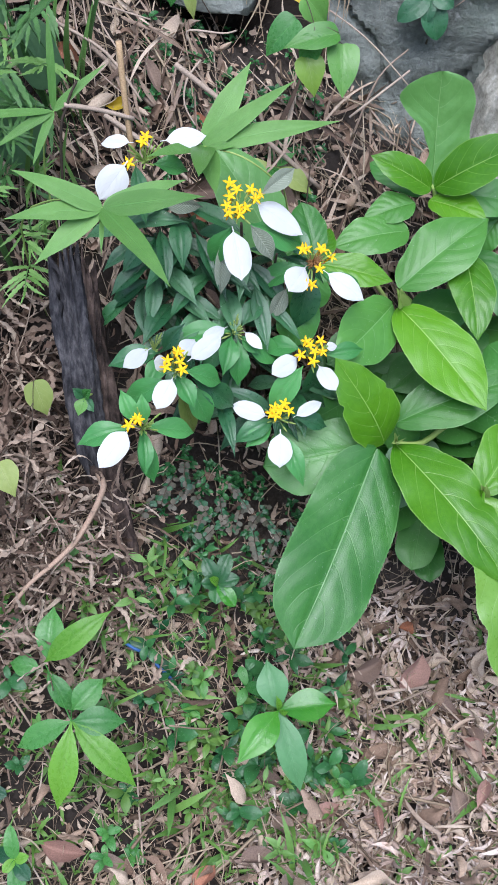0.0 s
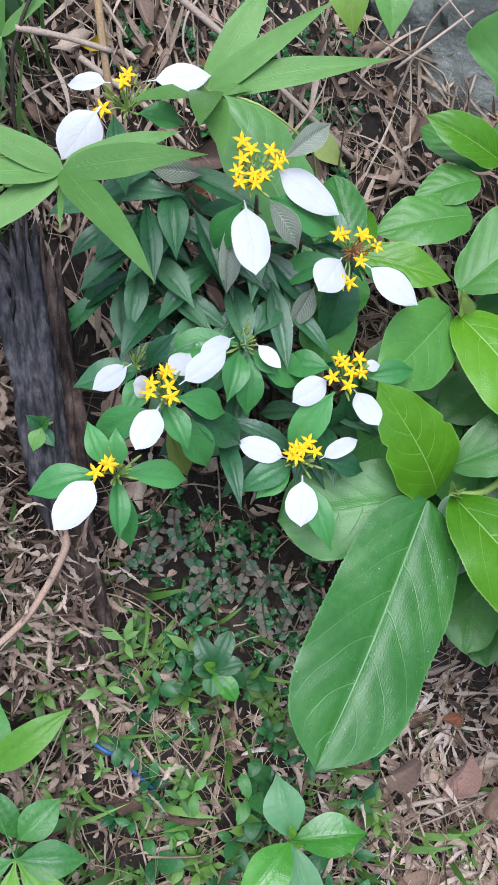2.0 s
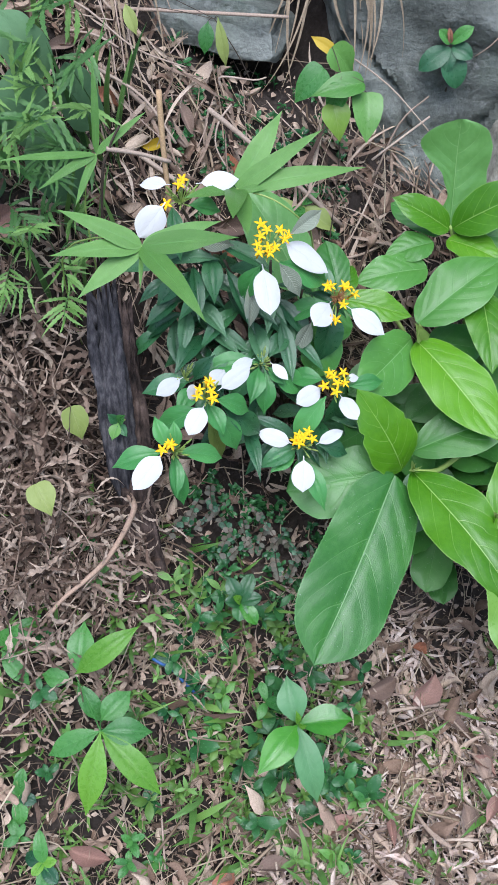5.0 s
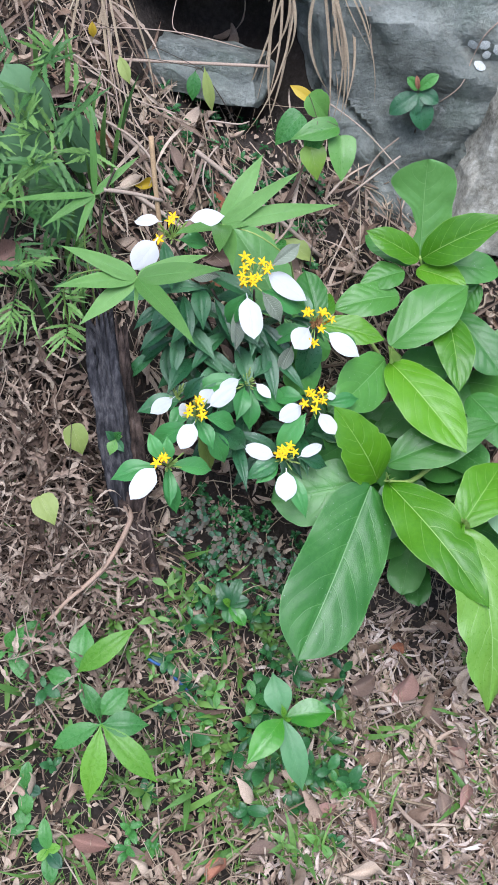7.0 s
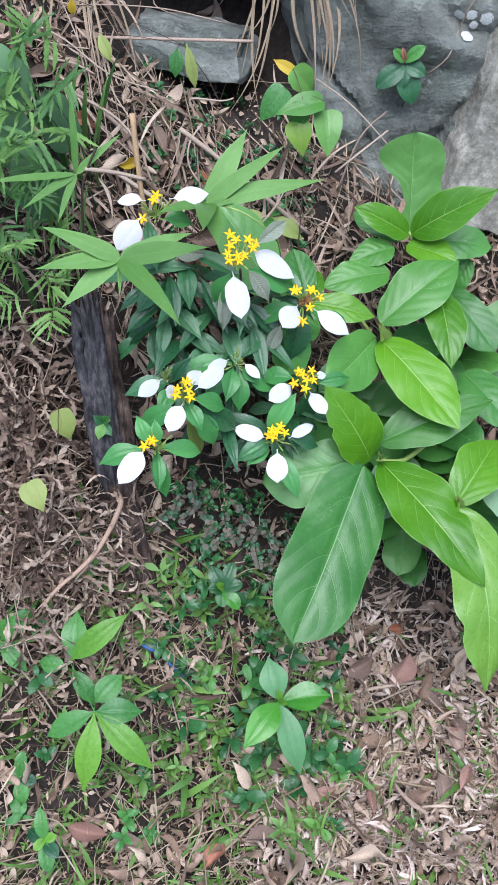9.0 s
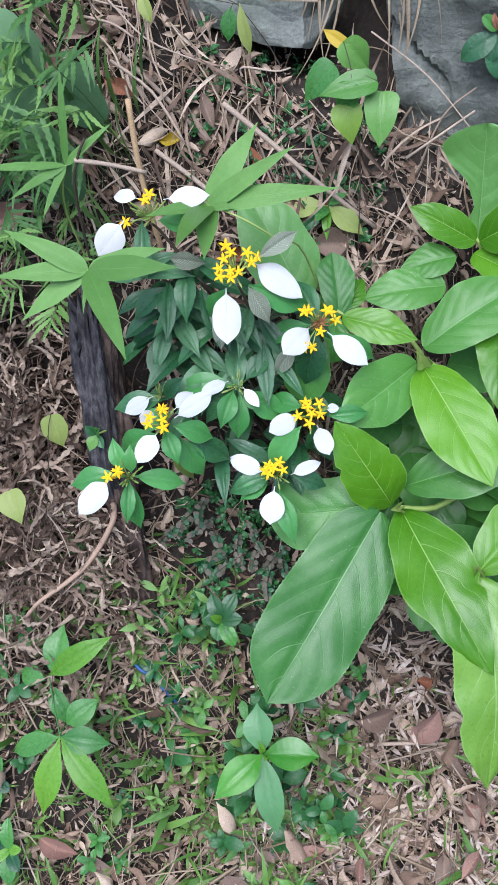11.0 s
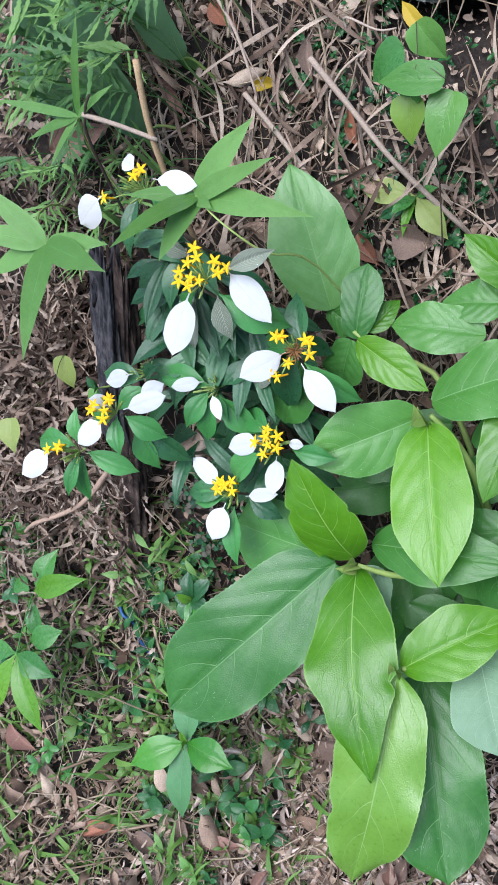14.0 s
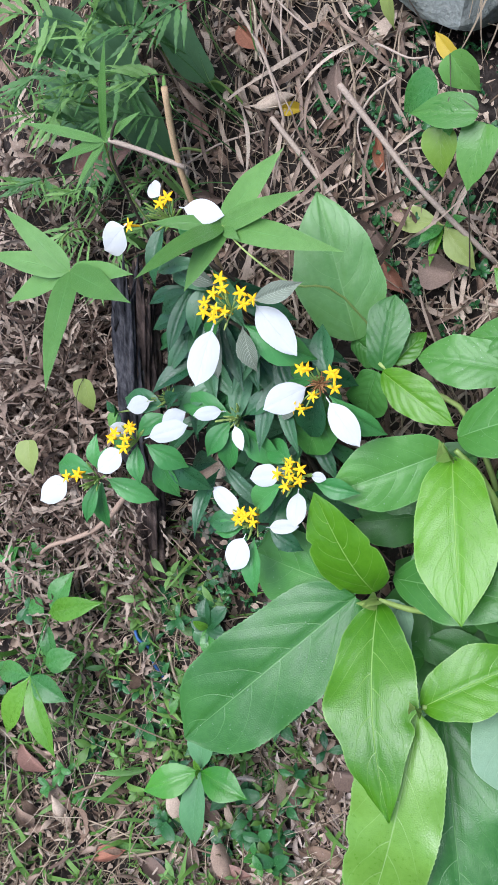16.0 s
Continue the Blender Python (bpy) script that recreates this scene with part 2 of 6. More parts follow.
MAT["bleached"] = dead_material("bleached_leaf", [(0.08, (0.17, 0.12, 0.092)), (0.30, (0.42, 0.32, 0.26)), (0.55, (0.62, 0.51, 0.43)), (0.8, (0.74, 0.65, 0.565)), (1.0, (0.50, 0.32, 0.23))])
MAT["tan_cane"] = dead_material("tan_stalk", [(0.0, (0.33, 0.225, 0.155)), (1.0, (0.45, 0.325, 0.235))], False)
MAT["golden"] = dead_material("golden_cane", [(0.0, (0.44, 0.30, 0.16)), (1.0, (0.58, 0.42, 0.25))], False)
MAT["seedhead"] = dead_material("spent_flower", [(0.0, (0.20, 0.09, 0.04)), (1.0, (0.38, 0.2, 0.08))], False)
MAT["twig"] = dead_material("twig_bark", [(0.0, (0.05, 0.04, 0.03)), (1.0, (0.14, 0.11, 0.08))], False)


def soil_material():
    m, n, l, b = material("bank_soil", 0.95, 0.15)
    a = noise_tex(n, l, 9.0, 6.0, 0.6)
    f = noise_tex(n, l, 160.0, 6.0, 0.7)
    col = ramp(n, l, calc(n, l, "ADD", calc(n, l, "MULTIPLY", a, 0.6), calc(n, l, "MULTIPLY", f, 0.45)), [(0.3, (0.010, 0.0085, 0.007)), (0.54, (0.036, 0.030, 0.025)), (0.78, (0.105, 0.085, 0.072))])
    l.new(col, b.inputs["Base Color"])
    bump(n, l, b, f, 0.9, 0.006)
    return m


def rock_material():
    """Blue-grey slate: broad planes of differing tone, slanting layers, tan and pale patches, dark damp stains."""
    m, n, l, b = material("slate_rock", 0.62, 0.4)
    tc = n.new("ShaderNodeTexCoord").outputs["Object"]
    warp = n.new("ShaderNodeTexNoise")
    warp.inputs["Scale"].default_value, warp.inputs["Detail"].default_value = 7.0, 5.0
    l.new(tc, warp.inputs["Vector"])
    wv = mix(n, l, 0.10, tc, warp.outputs[1], "ADD")
    mp = n.new("ShaderNodeMapping")
    mp.inputs["Rotation"].default_value = (0.0, 0.75, 0.1)
    mp.inputs["Scale"].default_value = (5.0, 6.0, 26.0)
    l.new(wv, mp.inputs[0])
    strat = noise_tex(n, l, 1.0, 9.0, 0.66, mp.outputs[0])
    a = noise_tex(n, l, 6.0, 8.0, 0.62, wv)
    f = noise_tex(n, l, 70.0, 8.0, 0.7)
    t = calc(n, l, "ADD", calc(n, l, "MULTIPLY", a, 0.62), calc(n, l, "ADD", calc(n, l, "MULTIPLY", f, 0.14), calc(n, l, "MULTIPLY", strat, 0.32)))
    col = ramp(n, l, t, [(0.40, (0.060, 0.069, 0.058)), (0.48, (0.130, 0.147, 0.128)), (0.55, (0.215, 0.238, 0.210)), (0.61, (0.32, 0.345, 0.305)), (0.72, (0.47, 0.49, 0.44))])
    tan = ramp(n, l, noise_tex(n, l, 5.5, 7.0, 0.6, wv), [(0.53, (0, 0, 0)), (0.63, (1, 1, 1))])
    col = mix(n, l, calc(n, l, "MULTIPLY", tan, 0.75), col, ramp(n, l, f, [(0.35, (0.115, 0.098, 0.072)), (0.65, (0.29, 0.26, 0.205))]))
    green = ramp(n, l, noise_tex(n, l, 9.0, 6.0, 0.6), [(0.55, (0, 0, 0)), (0.68, (1, 1, 1))])
    col = mix(n, l, calc(n, l, "MULTIPLY", green, 0.45), col, (0.20, 0.255, 0.195))
    pale = ramp(n, l, noise_tex(n, l, 30.0, 7.0, 0.7), [(0.60, (0, 0, 0)), (0.70, (1, 1, 1))])
    col = mix(n, l, calc(n, l, "MULTIPLY", pale, 0.5), col, (0.44, 0.47, 0.44))
    stain = ramp(n, l, noise_tex(n, l, 8.0, 7.0, 0.62), [(0.36, (1, 1, 1)), (0.50, (0, 0, 0))])
    col = mix(n, l, calc(n, l, "MULTIPLY", stain, 0.7), col, (0.048, 0.055, 0.048))
    grit = noise_tex(n, l, 260.0, 5.0, 0.7)
    col = mix(n, l, 0.6, col, ramp(n, l, grit, [(0.30, (0.5, 0.5, 0.5)), (0.55, (1, 1, 1))]), "MULTIPLY")
    l.new(col, b.inputs["Base Color"])
    h = calc(n, l, "ADD", calc(n, l, "ADD", f, calc(n, l, "MULTIPLY", grit, 0.3)), calc(n, l, "MULTIPLY", strat, 0.9))
    bump(n, l, b, h, 1.0, 0.007)
    return m


def tan_rock_material():
    m, n, l, b = material("tan_weathered_rock", 0.85, 0.25)
    a = noise_tex(n, l, 14.0, 8.0, 0.65)
    f = noise_tex(n, l, 160.0, 8.0, 0.75)
    t = calc(n, l, "ADD", calc(n, l, "MULTIPLY", a, 0.6), calc(n, l, "MULTIPLY", f, 0.45))
    col = ramp(n, l, t, [(0.40, (0.085, 0.082, 0.062)), (0.50, (0.22, 0.215, 0.175)), (0.58, (0.33, 0.325, 0.275)), (0.68, (0.52, 0.53, 0.48))])
    l.new(col, b.inputs["Base Color"])
    bump(n, l, b, t, 1.0, 0.005)
    return m


def charred_material():
    m, n, l, b = material("weathered_dark_wood", 0.8, 0.3)
    tc = n.new("ShaderNodeTexCoord").outputs["Object"]
    mp = n.new("ShaderNodeMapping")
    mp.inputs["Scale"].default_value = (190.0, 190.0, 22.0)
    l.new(tc, mp.inputs[0])
    g = noise_tex(n, l, 1.0, 6.0, 0.65, mp.outputs[0])
    a = noise_tex(n, l, 18.0, 4.0)
    t = calc(n, l, "ADD", calc(n, l, "MULTIPLY", g, 0.7), calc(n, l, "MULTIPLY", a, 0.35))
    l.new(ramp(n, l, t, [(0.38, (0.006, 0.006, 0.007)), (0.48, (0.020, 0.020, 0.023)), (0.56, (0.048, 0.047, 0.050)), (0.66, (0.100, 0.095, 0.095)), (0.8, (0.16, 0.125, 0.10))]), b.inputs["Base Color"])
    bump(n, l, b, g, 1.0, 0.003)
    return m


def bark_material():
    """Decayed brown bark: long fibres, pale flakes and dark gaps."""
    m, n, l, b = material("brown_bark", 0.9, 0.2)
    mp = n.new("ShaderNodeMapping")
    mp.inputs["Scale"].default_value = (120.0, 120.0, 26.0)
    l.new(n.new("ShaderNodeTexCoord").outputs["Object"], mp.inputs[0])
    g = noise_tex(n, l, 1.0, 7.0, 0.7, mp.outputs[0])
    a = noise_tex(n, l, 40.0, 5.0, 0.6)
    t = calc(n, l, "ADD", calc(n, l, "MULTIPLY", g, 0.6), calc(n, l, "MULTIPLY", a, 0.45))
    l.new(ramp(n, l, t, [(0.38, (0.010, 0.008, 0.007)), (0.5, (0.046, 0.033, 0.027)), (0.6, (0.115, 0.083, 0.068)), (0.74, (0.24, 0.19, 0.16))]), b.inputs["Base Color"])
    bump(n, l, b, t, 1.0, 0.006)
    return m


def plain_material(name, color, rough, scale=200.0):
    m, n, l, b = material(name, rough, 0.4)
    t = noise_tex(n, l, scale, 3.0)
    l.new(ramp(n, l, t, [(0.3, tuple(c * 0.7 for c in color)), (0.7, color)]), b.inputs["Base Color"])
    return m


MAT["soil"], MAT["rock"], MAT["charred"] = soil_material(), rock_material(), charred_material()
MAT["bark"] = bark_material()
MAT["tan_rock"] = tan_rock_material()
MAT["twine"] = plain_material("blue_twine", (0.03, 0.10, 0.27), 0.5)
MAT["lichen"] = dead_material("pale_lichen", [(0.0, (0.52, 0.55, 0.52)), (1.0, (0.70, 0.73, 0.69))], False)

# ---- building helpers ----
WORLD = {}


def link(ob, m, parent=None):
    if parent is not None:
        ob.parent = parent
        ob.matrix_basis = WORLD[parent].inverted() @ m
    else:
        ob.matrix_basis = m
    WORLD[ob] = m
    return ob


def thing(name, at, label, category, group=""):
    return tagged(link(new(name), Matrix.Translation(at)), label, category, group)


def mesh_of(name, verts, faces, mat, uvs=None, smooth=True):
    me = bpy.data.meshes.new(name)
    me.from_pydata([tuple(v) for v in verts], [], [tuple(f) for f in faces])
    if uvs is not None:
        lay = me.uv_layers.new(name="UVMap")
        idx = np.empty(len(me.loops), dtype=np.int32)
        me.loops.foreach_get("vertex_index", idx)
        lay.data.foreach_set("uv", np.asarray(uvs, dtype=np.float32)[idx].ravel())
    if smooth:
        me.polygons.foreach_set("use_smooth", np.ones(len(me.polygons), dtype=bool))
    me.materials.append(mat)
    return me


def part(name, me, m, parent, label=""):
    ob = link(new(name, me), m, parent)
    if label:
        ob["label"] = label
    return ob


def curve_of(pts):
    """Width along a leaf: a smooth curve without overshoot through a few shape points."""
    xs, ys = (np.array(c, float) for c in zip(*pts))
    dx, slope = np.diff(xs), np.diff(ys) / np.diff(xs)
    m = np.empty(len(xs))
    m[0], m[-1] = slope[0], slope[-1]
    same = slope[:-1] * slope[1:] > 0
    m[1:-1] = np.where(same, 2 * slope[:-1] * slope[1:] / np.where(same, slope[:-1] + slope[1:], 1), 0)

    def width(v):
        i = np.clip(np.searchsorted(xs, v) - 1, 0, len(xs) - 2)
        t = (v - xs[i]) / dx[i]
        return (1 + 2 * t) * (1 - t) ** 2 * ys[i] + t * (1 - t) ** 2 * dx[i] * m[i] + t * t * (3 - 2 * t) * ys[i + 1] + t * t * (t - 1) * dx[i] * m[i + 1]
    return width


SHAPE = {
    "ficus": curve_of([(0, 0.10), (0.03, 0.34), (0.10, 0.60), (0.25, 0.84), (0.42, 0.96), (0.57, 1.0), (0.73, 0.93), (0.86, 0.70), (0.93, 0.42), (0.97, 0.18), (1, 0.01)]),
    "paddle": curve_of([(0, 0.10), (0.06, 0.30), (0.18, 0.60), (0.35, 0.86), (0.55, 0.98), (0.74, 1.0), (0.88, 0.84), (0.96, 0.50), (1, 0.12)]),
    "crimped": lambda v: (0.30 + 0.70 * np.abs(np.sin(v * 20.0))) * np.clip(v * 7, 0.2, 1) * np.clip((1 - v) * 2.0, 0.02, 1),
    "ovate": curve_of([(0, 0.08), (0.03, 0.28), (0.10, 0.56), (0.25, 0.87), (0.38, 0.98), (0.48, 1.0), (0.62, 0.91), (0.78, 0.64), (0.89, 0.36), (0.96, 0.13), (1, 0.01)]),
    "shrub": curve_of([(0, 0.05), (0.06, 0.12), (0.15, 0.45), (0.32, 0.88), (0.48, 1.0), (0.65, 0.86), (0.8, 0.52), (0.9, 0.22), (1, 0.01)]),
    "bract": curve_of([(0, 0.04), (0.12, 0.05), (0.16, 0.20), (0.24, 0.60), (0.36, 0.89), (0.52, 1.0), (0.68, 0.92), (0.82, 0.68), (0.91, 0.38), (0.96, 0.15), (1, 0.01)]),
    "bamboo": curve_of([(0, 0.06), (0.03, 0.35), (0.1, 0.75), (0.25, 1.0), (0.45, 0.97), (0.65, 0.72), (0.82, 0.38), (0.93, 0.13), (1, 0.01)]),
    "heart": curve_of([(0, 0.25), (0.05, 0.72), (0.18, 0.97), (0.32, 1.0), (0.52, 0.86), (0.72, 0.55), (0.88, 0.22), (1, 0.01)]),
    "oval": curve_of([(0, 0.12), (0.08, 0.42), (0.25, 0.85), (0.5, 1.0), (0.75, 0.86), (0.92, 0.45), (1, 0.05)]),
    "lobed": lambda v: (0.52 + 0.48 * np.abs(np.sin(v * 19.0))) * np.clip(v * 9, 0.15, 1) * np.clip((1 - v) * 2.2, 0.02, 1),
    "blade": curve_of([(0, 0.5), (0.15, 0.9), (0.35, 1.0), (0.65, 0.75), (0.9, 0.25), (1, 0.01)]),
}


def leaf_arrays(L, W, shape="shrub", nu=6, nv=14, arch=0.08, fold=0.15, cup=0.0, ruffle=0.0, quilt=0.0, veins=8, serr=0.0, twist=0.0, sway=0.0, seed=0, wave=0.0, notches=()):
    """A leaf along +y from its base at the origin, its face to +z: vertices, faces and the across and along coordinates."""
    rng = np.random.RandomState(seed)
    u, v = np.meshgrid(np.linspace(-1, 1, nu + 1), np.linspace(0, 1, nv + 1))
    hw = W / 2 * SHAPE[shape](v)
    edge = np.abs(u)
    ph = rng.rand(4) * 6.28
    x = u * hw * (1 + serr * edge ** 4 * np.where((np.arange(nv + 1) % 2)[:, None] == 0, 1, -1)) + 0.06 * hw * np.sin(7 * v + ph[0]) * edge ** 2 * np.sign(u)
    if wave:
        x = x * (1 + wave * edge * (np.sin(9 * v + ph[1] + 2.1 * np.sign(u)) + 0.6 * np.sin(19 * v + ph[2] + 1.3 * np.sign(u))))
    for v0, side, depth, span in notches:
        x = x * (1 - depth * np.exp(-((v - v0) / span) ** 2) * (np.sign(u) == side))
    y = v * L - 0.10 * edge ** 2 * hw * (v < 0.2)
    a = np.abs(u)
    z = arch * L * 4 * v * (1 - v) + fold * edge * hw - cup * edge ** 2 * hw
    z = z + ruffle * W * edge ** 2 * (np.sin(11 * v + ph[1] + 1.7 * np.sign(u)) + 0.5 * np.sin(23 * v + ph[2] - np.sign(u)))
    if quilt:
        s = veins * (v - 0.34 * a ** 1.45) + 0.37 * (u > 0)
        z = z + quilt * (np.abs(np.sin(np.pi * (s - 0.5))) - 0.5) * np.clip(edge * 3, 0, 1) * (1 - 0.45 * edge) * np.clip(v * 6, 0, 1) * np.clip((1 - v) * 5, 0, 1)
        z = z - quilt * 1.2 * (edge < 0.02)
    z = z + 0.02 * L * np.sin(4 * v + ph[3]) * v * (1 - v) * 2
    ang = twist * (v - 0.5)
    x, z = x * np.cos(ang) - (z - arch * L * 4 * v * (1 - v)) * np.sin(ang), z + x * np.sin(ang)
    x = x + sway * L * 4 * v * (1 - v)
    verts = np.stack([x, y, z], -1).reshape(-1, 3)
    i = np.arange(nv)[:, None] * (nu + 1) + np.arange(nu)[None]
    faces = np.stack([i, i + 1, i + nu + 2, i + nu + 1], -1).reshape(-1, 4)
    uv = np.stack([u * 0.5 + 0.5, v], -1).reshape(-1, 2)
    return verts, faces, uv


def frame_from(base, tip, normal):
    """A frame at base with +y to the tip and +z as near to normal as can be."""
    b, t = Vector(base), Vector(tip)
    yy = (t - b).normalized()
    zz = Vector(normal)
    zz = (zz - yy * zz.dot(yy))
    zz = zz.normalized() if zz.length > 1e-4 else yy.orthogonal().normalized()
    xx = yy.cross(zz)
    m = Matrix((xx, yy, zz)).transposed().to_4x4()
    m.translation = b
    return m, (t - b).length


UP = (0.12, -0.55, 0.82)
COUNT = [0]


def leaf(parent, base, tip, width, mat="shrub", normal=UP, name="leaf", label="", **kw):
    COUNT[0] += 1
    m, length = frame_from(base, tip, normal)
    v, f, uv = leaf_arrays(length, width, seed=COUNT[0], **kw)
    return part(name, mesh_of(name, v, f, MAT[mat], uv), m, parent, label)


def tube_arrays(pts, r0, r1, sides=6, rough=0.0, seed=0):
    """A round stem along smoothed points, thinner to its end."""
    p = np.array(pts, float)
    if len(p) > 2:
        q = []
        for i in range(len(p) - 1):
            a, b, c, d = p[max(i - 1, 0)], p[i], p[i + 1], p[min(i + 2, len(p) - 1)]
            for t in (0, 0.25, 0.5, 0.75):
                q.append(0.5 * (2 * b + (c - a) * t + (2 * a - 5 * b + 4 * c - d) * t * t + (3 * b - a - 3 * c + d) * t ** 3))
        p = np.array(q + [p[-1]])
    n = len(p)
    tan = np.gradient(p, axis=0)
    tan /= np.linalg.norm(tan, axis=1)[:, None] + 1e-9
    ref = np.array([0.31, 0.22, 0.92]) if abs(tan[0] @ np.array([0.31, 0.22, 0.92])) < 0.9 else np.array([0.9, 0.3, 0.1])
    s1 = np.cross(tan, ref)
    s1 /= np.linalg.norm(s1, axis=1)[:, None]
    s2 = np.cross(tan, s1)
    r = np.linspace(r0, r1, n)[:, None]
    if rough:
        r = r * (1 + rough * (np.random.RandomState(seed).rand(n, 1) - 0.5))
    ring = [p + r * (np.cos(6.2832 * k / sides) * s1 + np.sin(6.2832 * k / sides) * s2) for k in range(sides)]
    verts = np.stack(ring, 1).reshape(-1, 3)
    faces = [(i * sides + k, i * sides + (k + 1) % sides, (i + 1) * sides + (k + 1) % sides, (i + 1) * sides + k) for i in range(n - 1) for k in range(sides)]
    faces += [tuple(range(sides))[::-1], tuple((n - 1) * sides + k for k in range(sides))]
    return verts, faces


def tube(name, pts, r0, r1, mat, parent, sides=6, label="", rough=0.0, seed=0):
    v, f = tube_arrays(pts, r0, r1, sides, rough, seed)
    base = np.array(pts[0], float)
    uv = np.zeros((len(v), 2)) + 0.4
    return part(name, mesh_of(name, v - base, f, MAT[mat], uv), Matrix.Translation(base), parent, label)


class Heap:
    """Many small pieces joined into one mesh."""
    def __init__(self):
        self.v, self.f, self.uv, self.n = [], [], [], 0

    def add(self, v, f, uv=None, m=None):
        v = np.asarray(v, float)
        if m is not None:
            a = np.array(m)
            v = v @ a[:3, :3].T + a[:3, 3]
        self.v.append(v)
        self.f += [tuple(int(i) + self.n for i in q) for q in f]
        self.uv.append(np.zeros((len(v), 2)) + 0.4 if uv is None else uv)
        self.n += len(v)

    def make(self, name, mat, label, category):
        me = mesh_of(name, np.concatenate(self.v), self.f, MAT[mat], np.concatenate(self.uv))
        return tagged(link(new(name, me), Matrix.Identity(4)), label, category, "", "stuff")


# ---- ground: level at the foot, then a bank of about 46 degrees, with a stone face at its head ----
def soft(d, s):
    return s * np.logaddexp(0, d / s)


def toe(x):
    return np.clip(0.19 + 0.6 * x, 0.0, 0.34)


def ground_z(x, y):
    """The height of the bare ground, without the fine lumps."""
    x, y = np.asarray(x, float), np.asarray(y, float)
    d = y - toe(x)
    z = 1.04 * soft(d, 0.03) - 0.02
    hollow = 0.085 * np.exp(-((x + 0.215) / 0.065) ** 2 - ((y - 0.405) / 0.06) ** 2)
    gap = 0.17 * np.exp(-((x + 0.07) / 0.09) ** 2 - ((y - 0.84) / 0.085) ** 2)
    return z - 0.82 * soft(d - 1.9, 0.15) - hollow - gap


def ground_n(x, y):
    e = 0.01
    return Vector((-(float(ground_z(x + e, y)) - float(ground_z(x - e, y))) / (2 * e), -(float(ground_z(x, y + e)) - float(ground_z(x, y - e))) / (2 * e), 1)).normalized()


def on_ground(x, y, up=0.0):
    return (x, y, float(ground_z(x, y)) + up)


def axis_steps(lo, hi, step, far):
    near = np.arange(lo, hi, step)
    out = step * np.cumsum(1.28 ** np.arange(1, 60))
    out = out[out < far]
    return np.concatenate([lo - out[::-1], near, near[-1] + out])


def build_ground():
    xs, ys = axis_steps(-0.6, 0.7, 0.007, 300), axis_steps(-0.15, 0.95, 0.007, 300)
    gx, gy = np.meshgrid(xs, ys)
    gz = ground_z(gx, gy)
    lump = np.array([noise.fractal(Vector((a * 14, b * 14, 1.7)), 1.0, 2.1, 5) for a, b in zip(gx.ravel(), gy.ravel())]).reshape(gx.shape)
    gz = gz + 0.010 * lump - 0.006
    verts = np.stack([gx, gy, gz], -1).reshape(-1, 3)
    w = len(xs)
    i = np.arange(len(ys) - 1)[:, None] * w + np.arange(w - 1)[None]
    faces = np.stack([i, i + 1, i + w + 1, i + w], -1).reshape(-1, 4)
    me = mesh_of("ground", verts, faces, MAT["soil"])
    return tagged(link(new("ground", me), Matrix.Identity(4)), "dark bare soil of a steep wooded bank", "ground", "", "structure")


build_ground()


def boulder(name, at, size, label, seed, rot=(0, 0, 0), cuts=40, rough=0.05, mat="rock"):
    """A broken block of slate: a rounded box with stepped layers and a rough skin."""
    bm = bmesh.new()
    bmesh.ops.create_cube(bm, size=2.0)
    bmesh.ops.subdivide_edges(bm, edges=bm.edges[:], cuts=cuts, use_grid_fill=True)
    lay = Vector((0.52, 0.2, 0.83)).normalized()
    for v in bm.verts:
        c = v.co.copy()
        c = c.lerp(c.normalized() * max(abs(c.x), abs(c.y), abs(c.z)) * 1.1, 0.22)
        p = Vector((c.x * size[0], c.y * size[1], c.z * size[2]))
        w = noise.fractal(p * 3.2 + Vector((seed, 2, 0)), 1.0, 2.1, 4)
        d = rough * 0.8 * noise.fractal(p * 3.0 + Vector((seed, 0, 0)), 1.0, 2.1, 4)
        d += 0.10 * rough * noise.fractal(p * 30.0, 0.9, 2.1, 5)
        t = p.dot(lay) * 6 + 0.9 * w
        t -= math.floor(t)
        d += rough * 0.42 * (min(t / 0.86, (1 - t) / 0.14) - 0.5)
        e = abs(noise.noise(p * 4.2 + Vector((0, seed, 1.5)))) / 0.035
        if e < 1:
            d -= rough * 0.16 * (1 - e)
        v.co = p + c.normalized() * d
    me = bpy.data.meshes.new(name)
    bm.to_mesh(me)
    bm.free()
    me.materials.append(MAT[mat])
    me.polygons.foreach_set("use_smooth", np.ones(len(me.polygons), dtype=bool))
    me.set_sharp_from_angle(angle=radians(28))
    return tagged(link(new(name, me), pose(*at, *rot)), label, "rock")


ROCK = boulder("slate_rock", (0.450, 1.045, 0.72), (0.47, 0.24, 0.62), "large blue-grey slate rock face rising from the bank", 3.0, (-4, 0, 12), 150, 0.060)
boulder("slate_ledge", (-0.078, 0.765, 0.604), (0.066, 0.050, 0.028), "low grey slate ledge jutting from the bank", 8.0, (-14, 9, -6), 70, 0.030)
boulder("tan_rock", (0.315, 0.800, 0.505), (0.100, 0.085, 0.145), "rough tan weathered rock beside the slate", 21.0, (-7, 20, 13), 60, 0.024, "tan_rock")
boulder("overhanging_slate", (-0.075, 0.955, 0.715), (0.17, 0.19, 0.032), "flat slate slab overhanging a dark gap", 12.0, (-4, 3, 2), 60, 0.02)


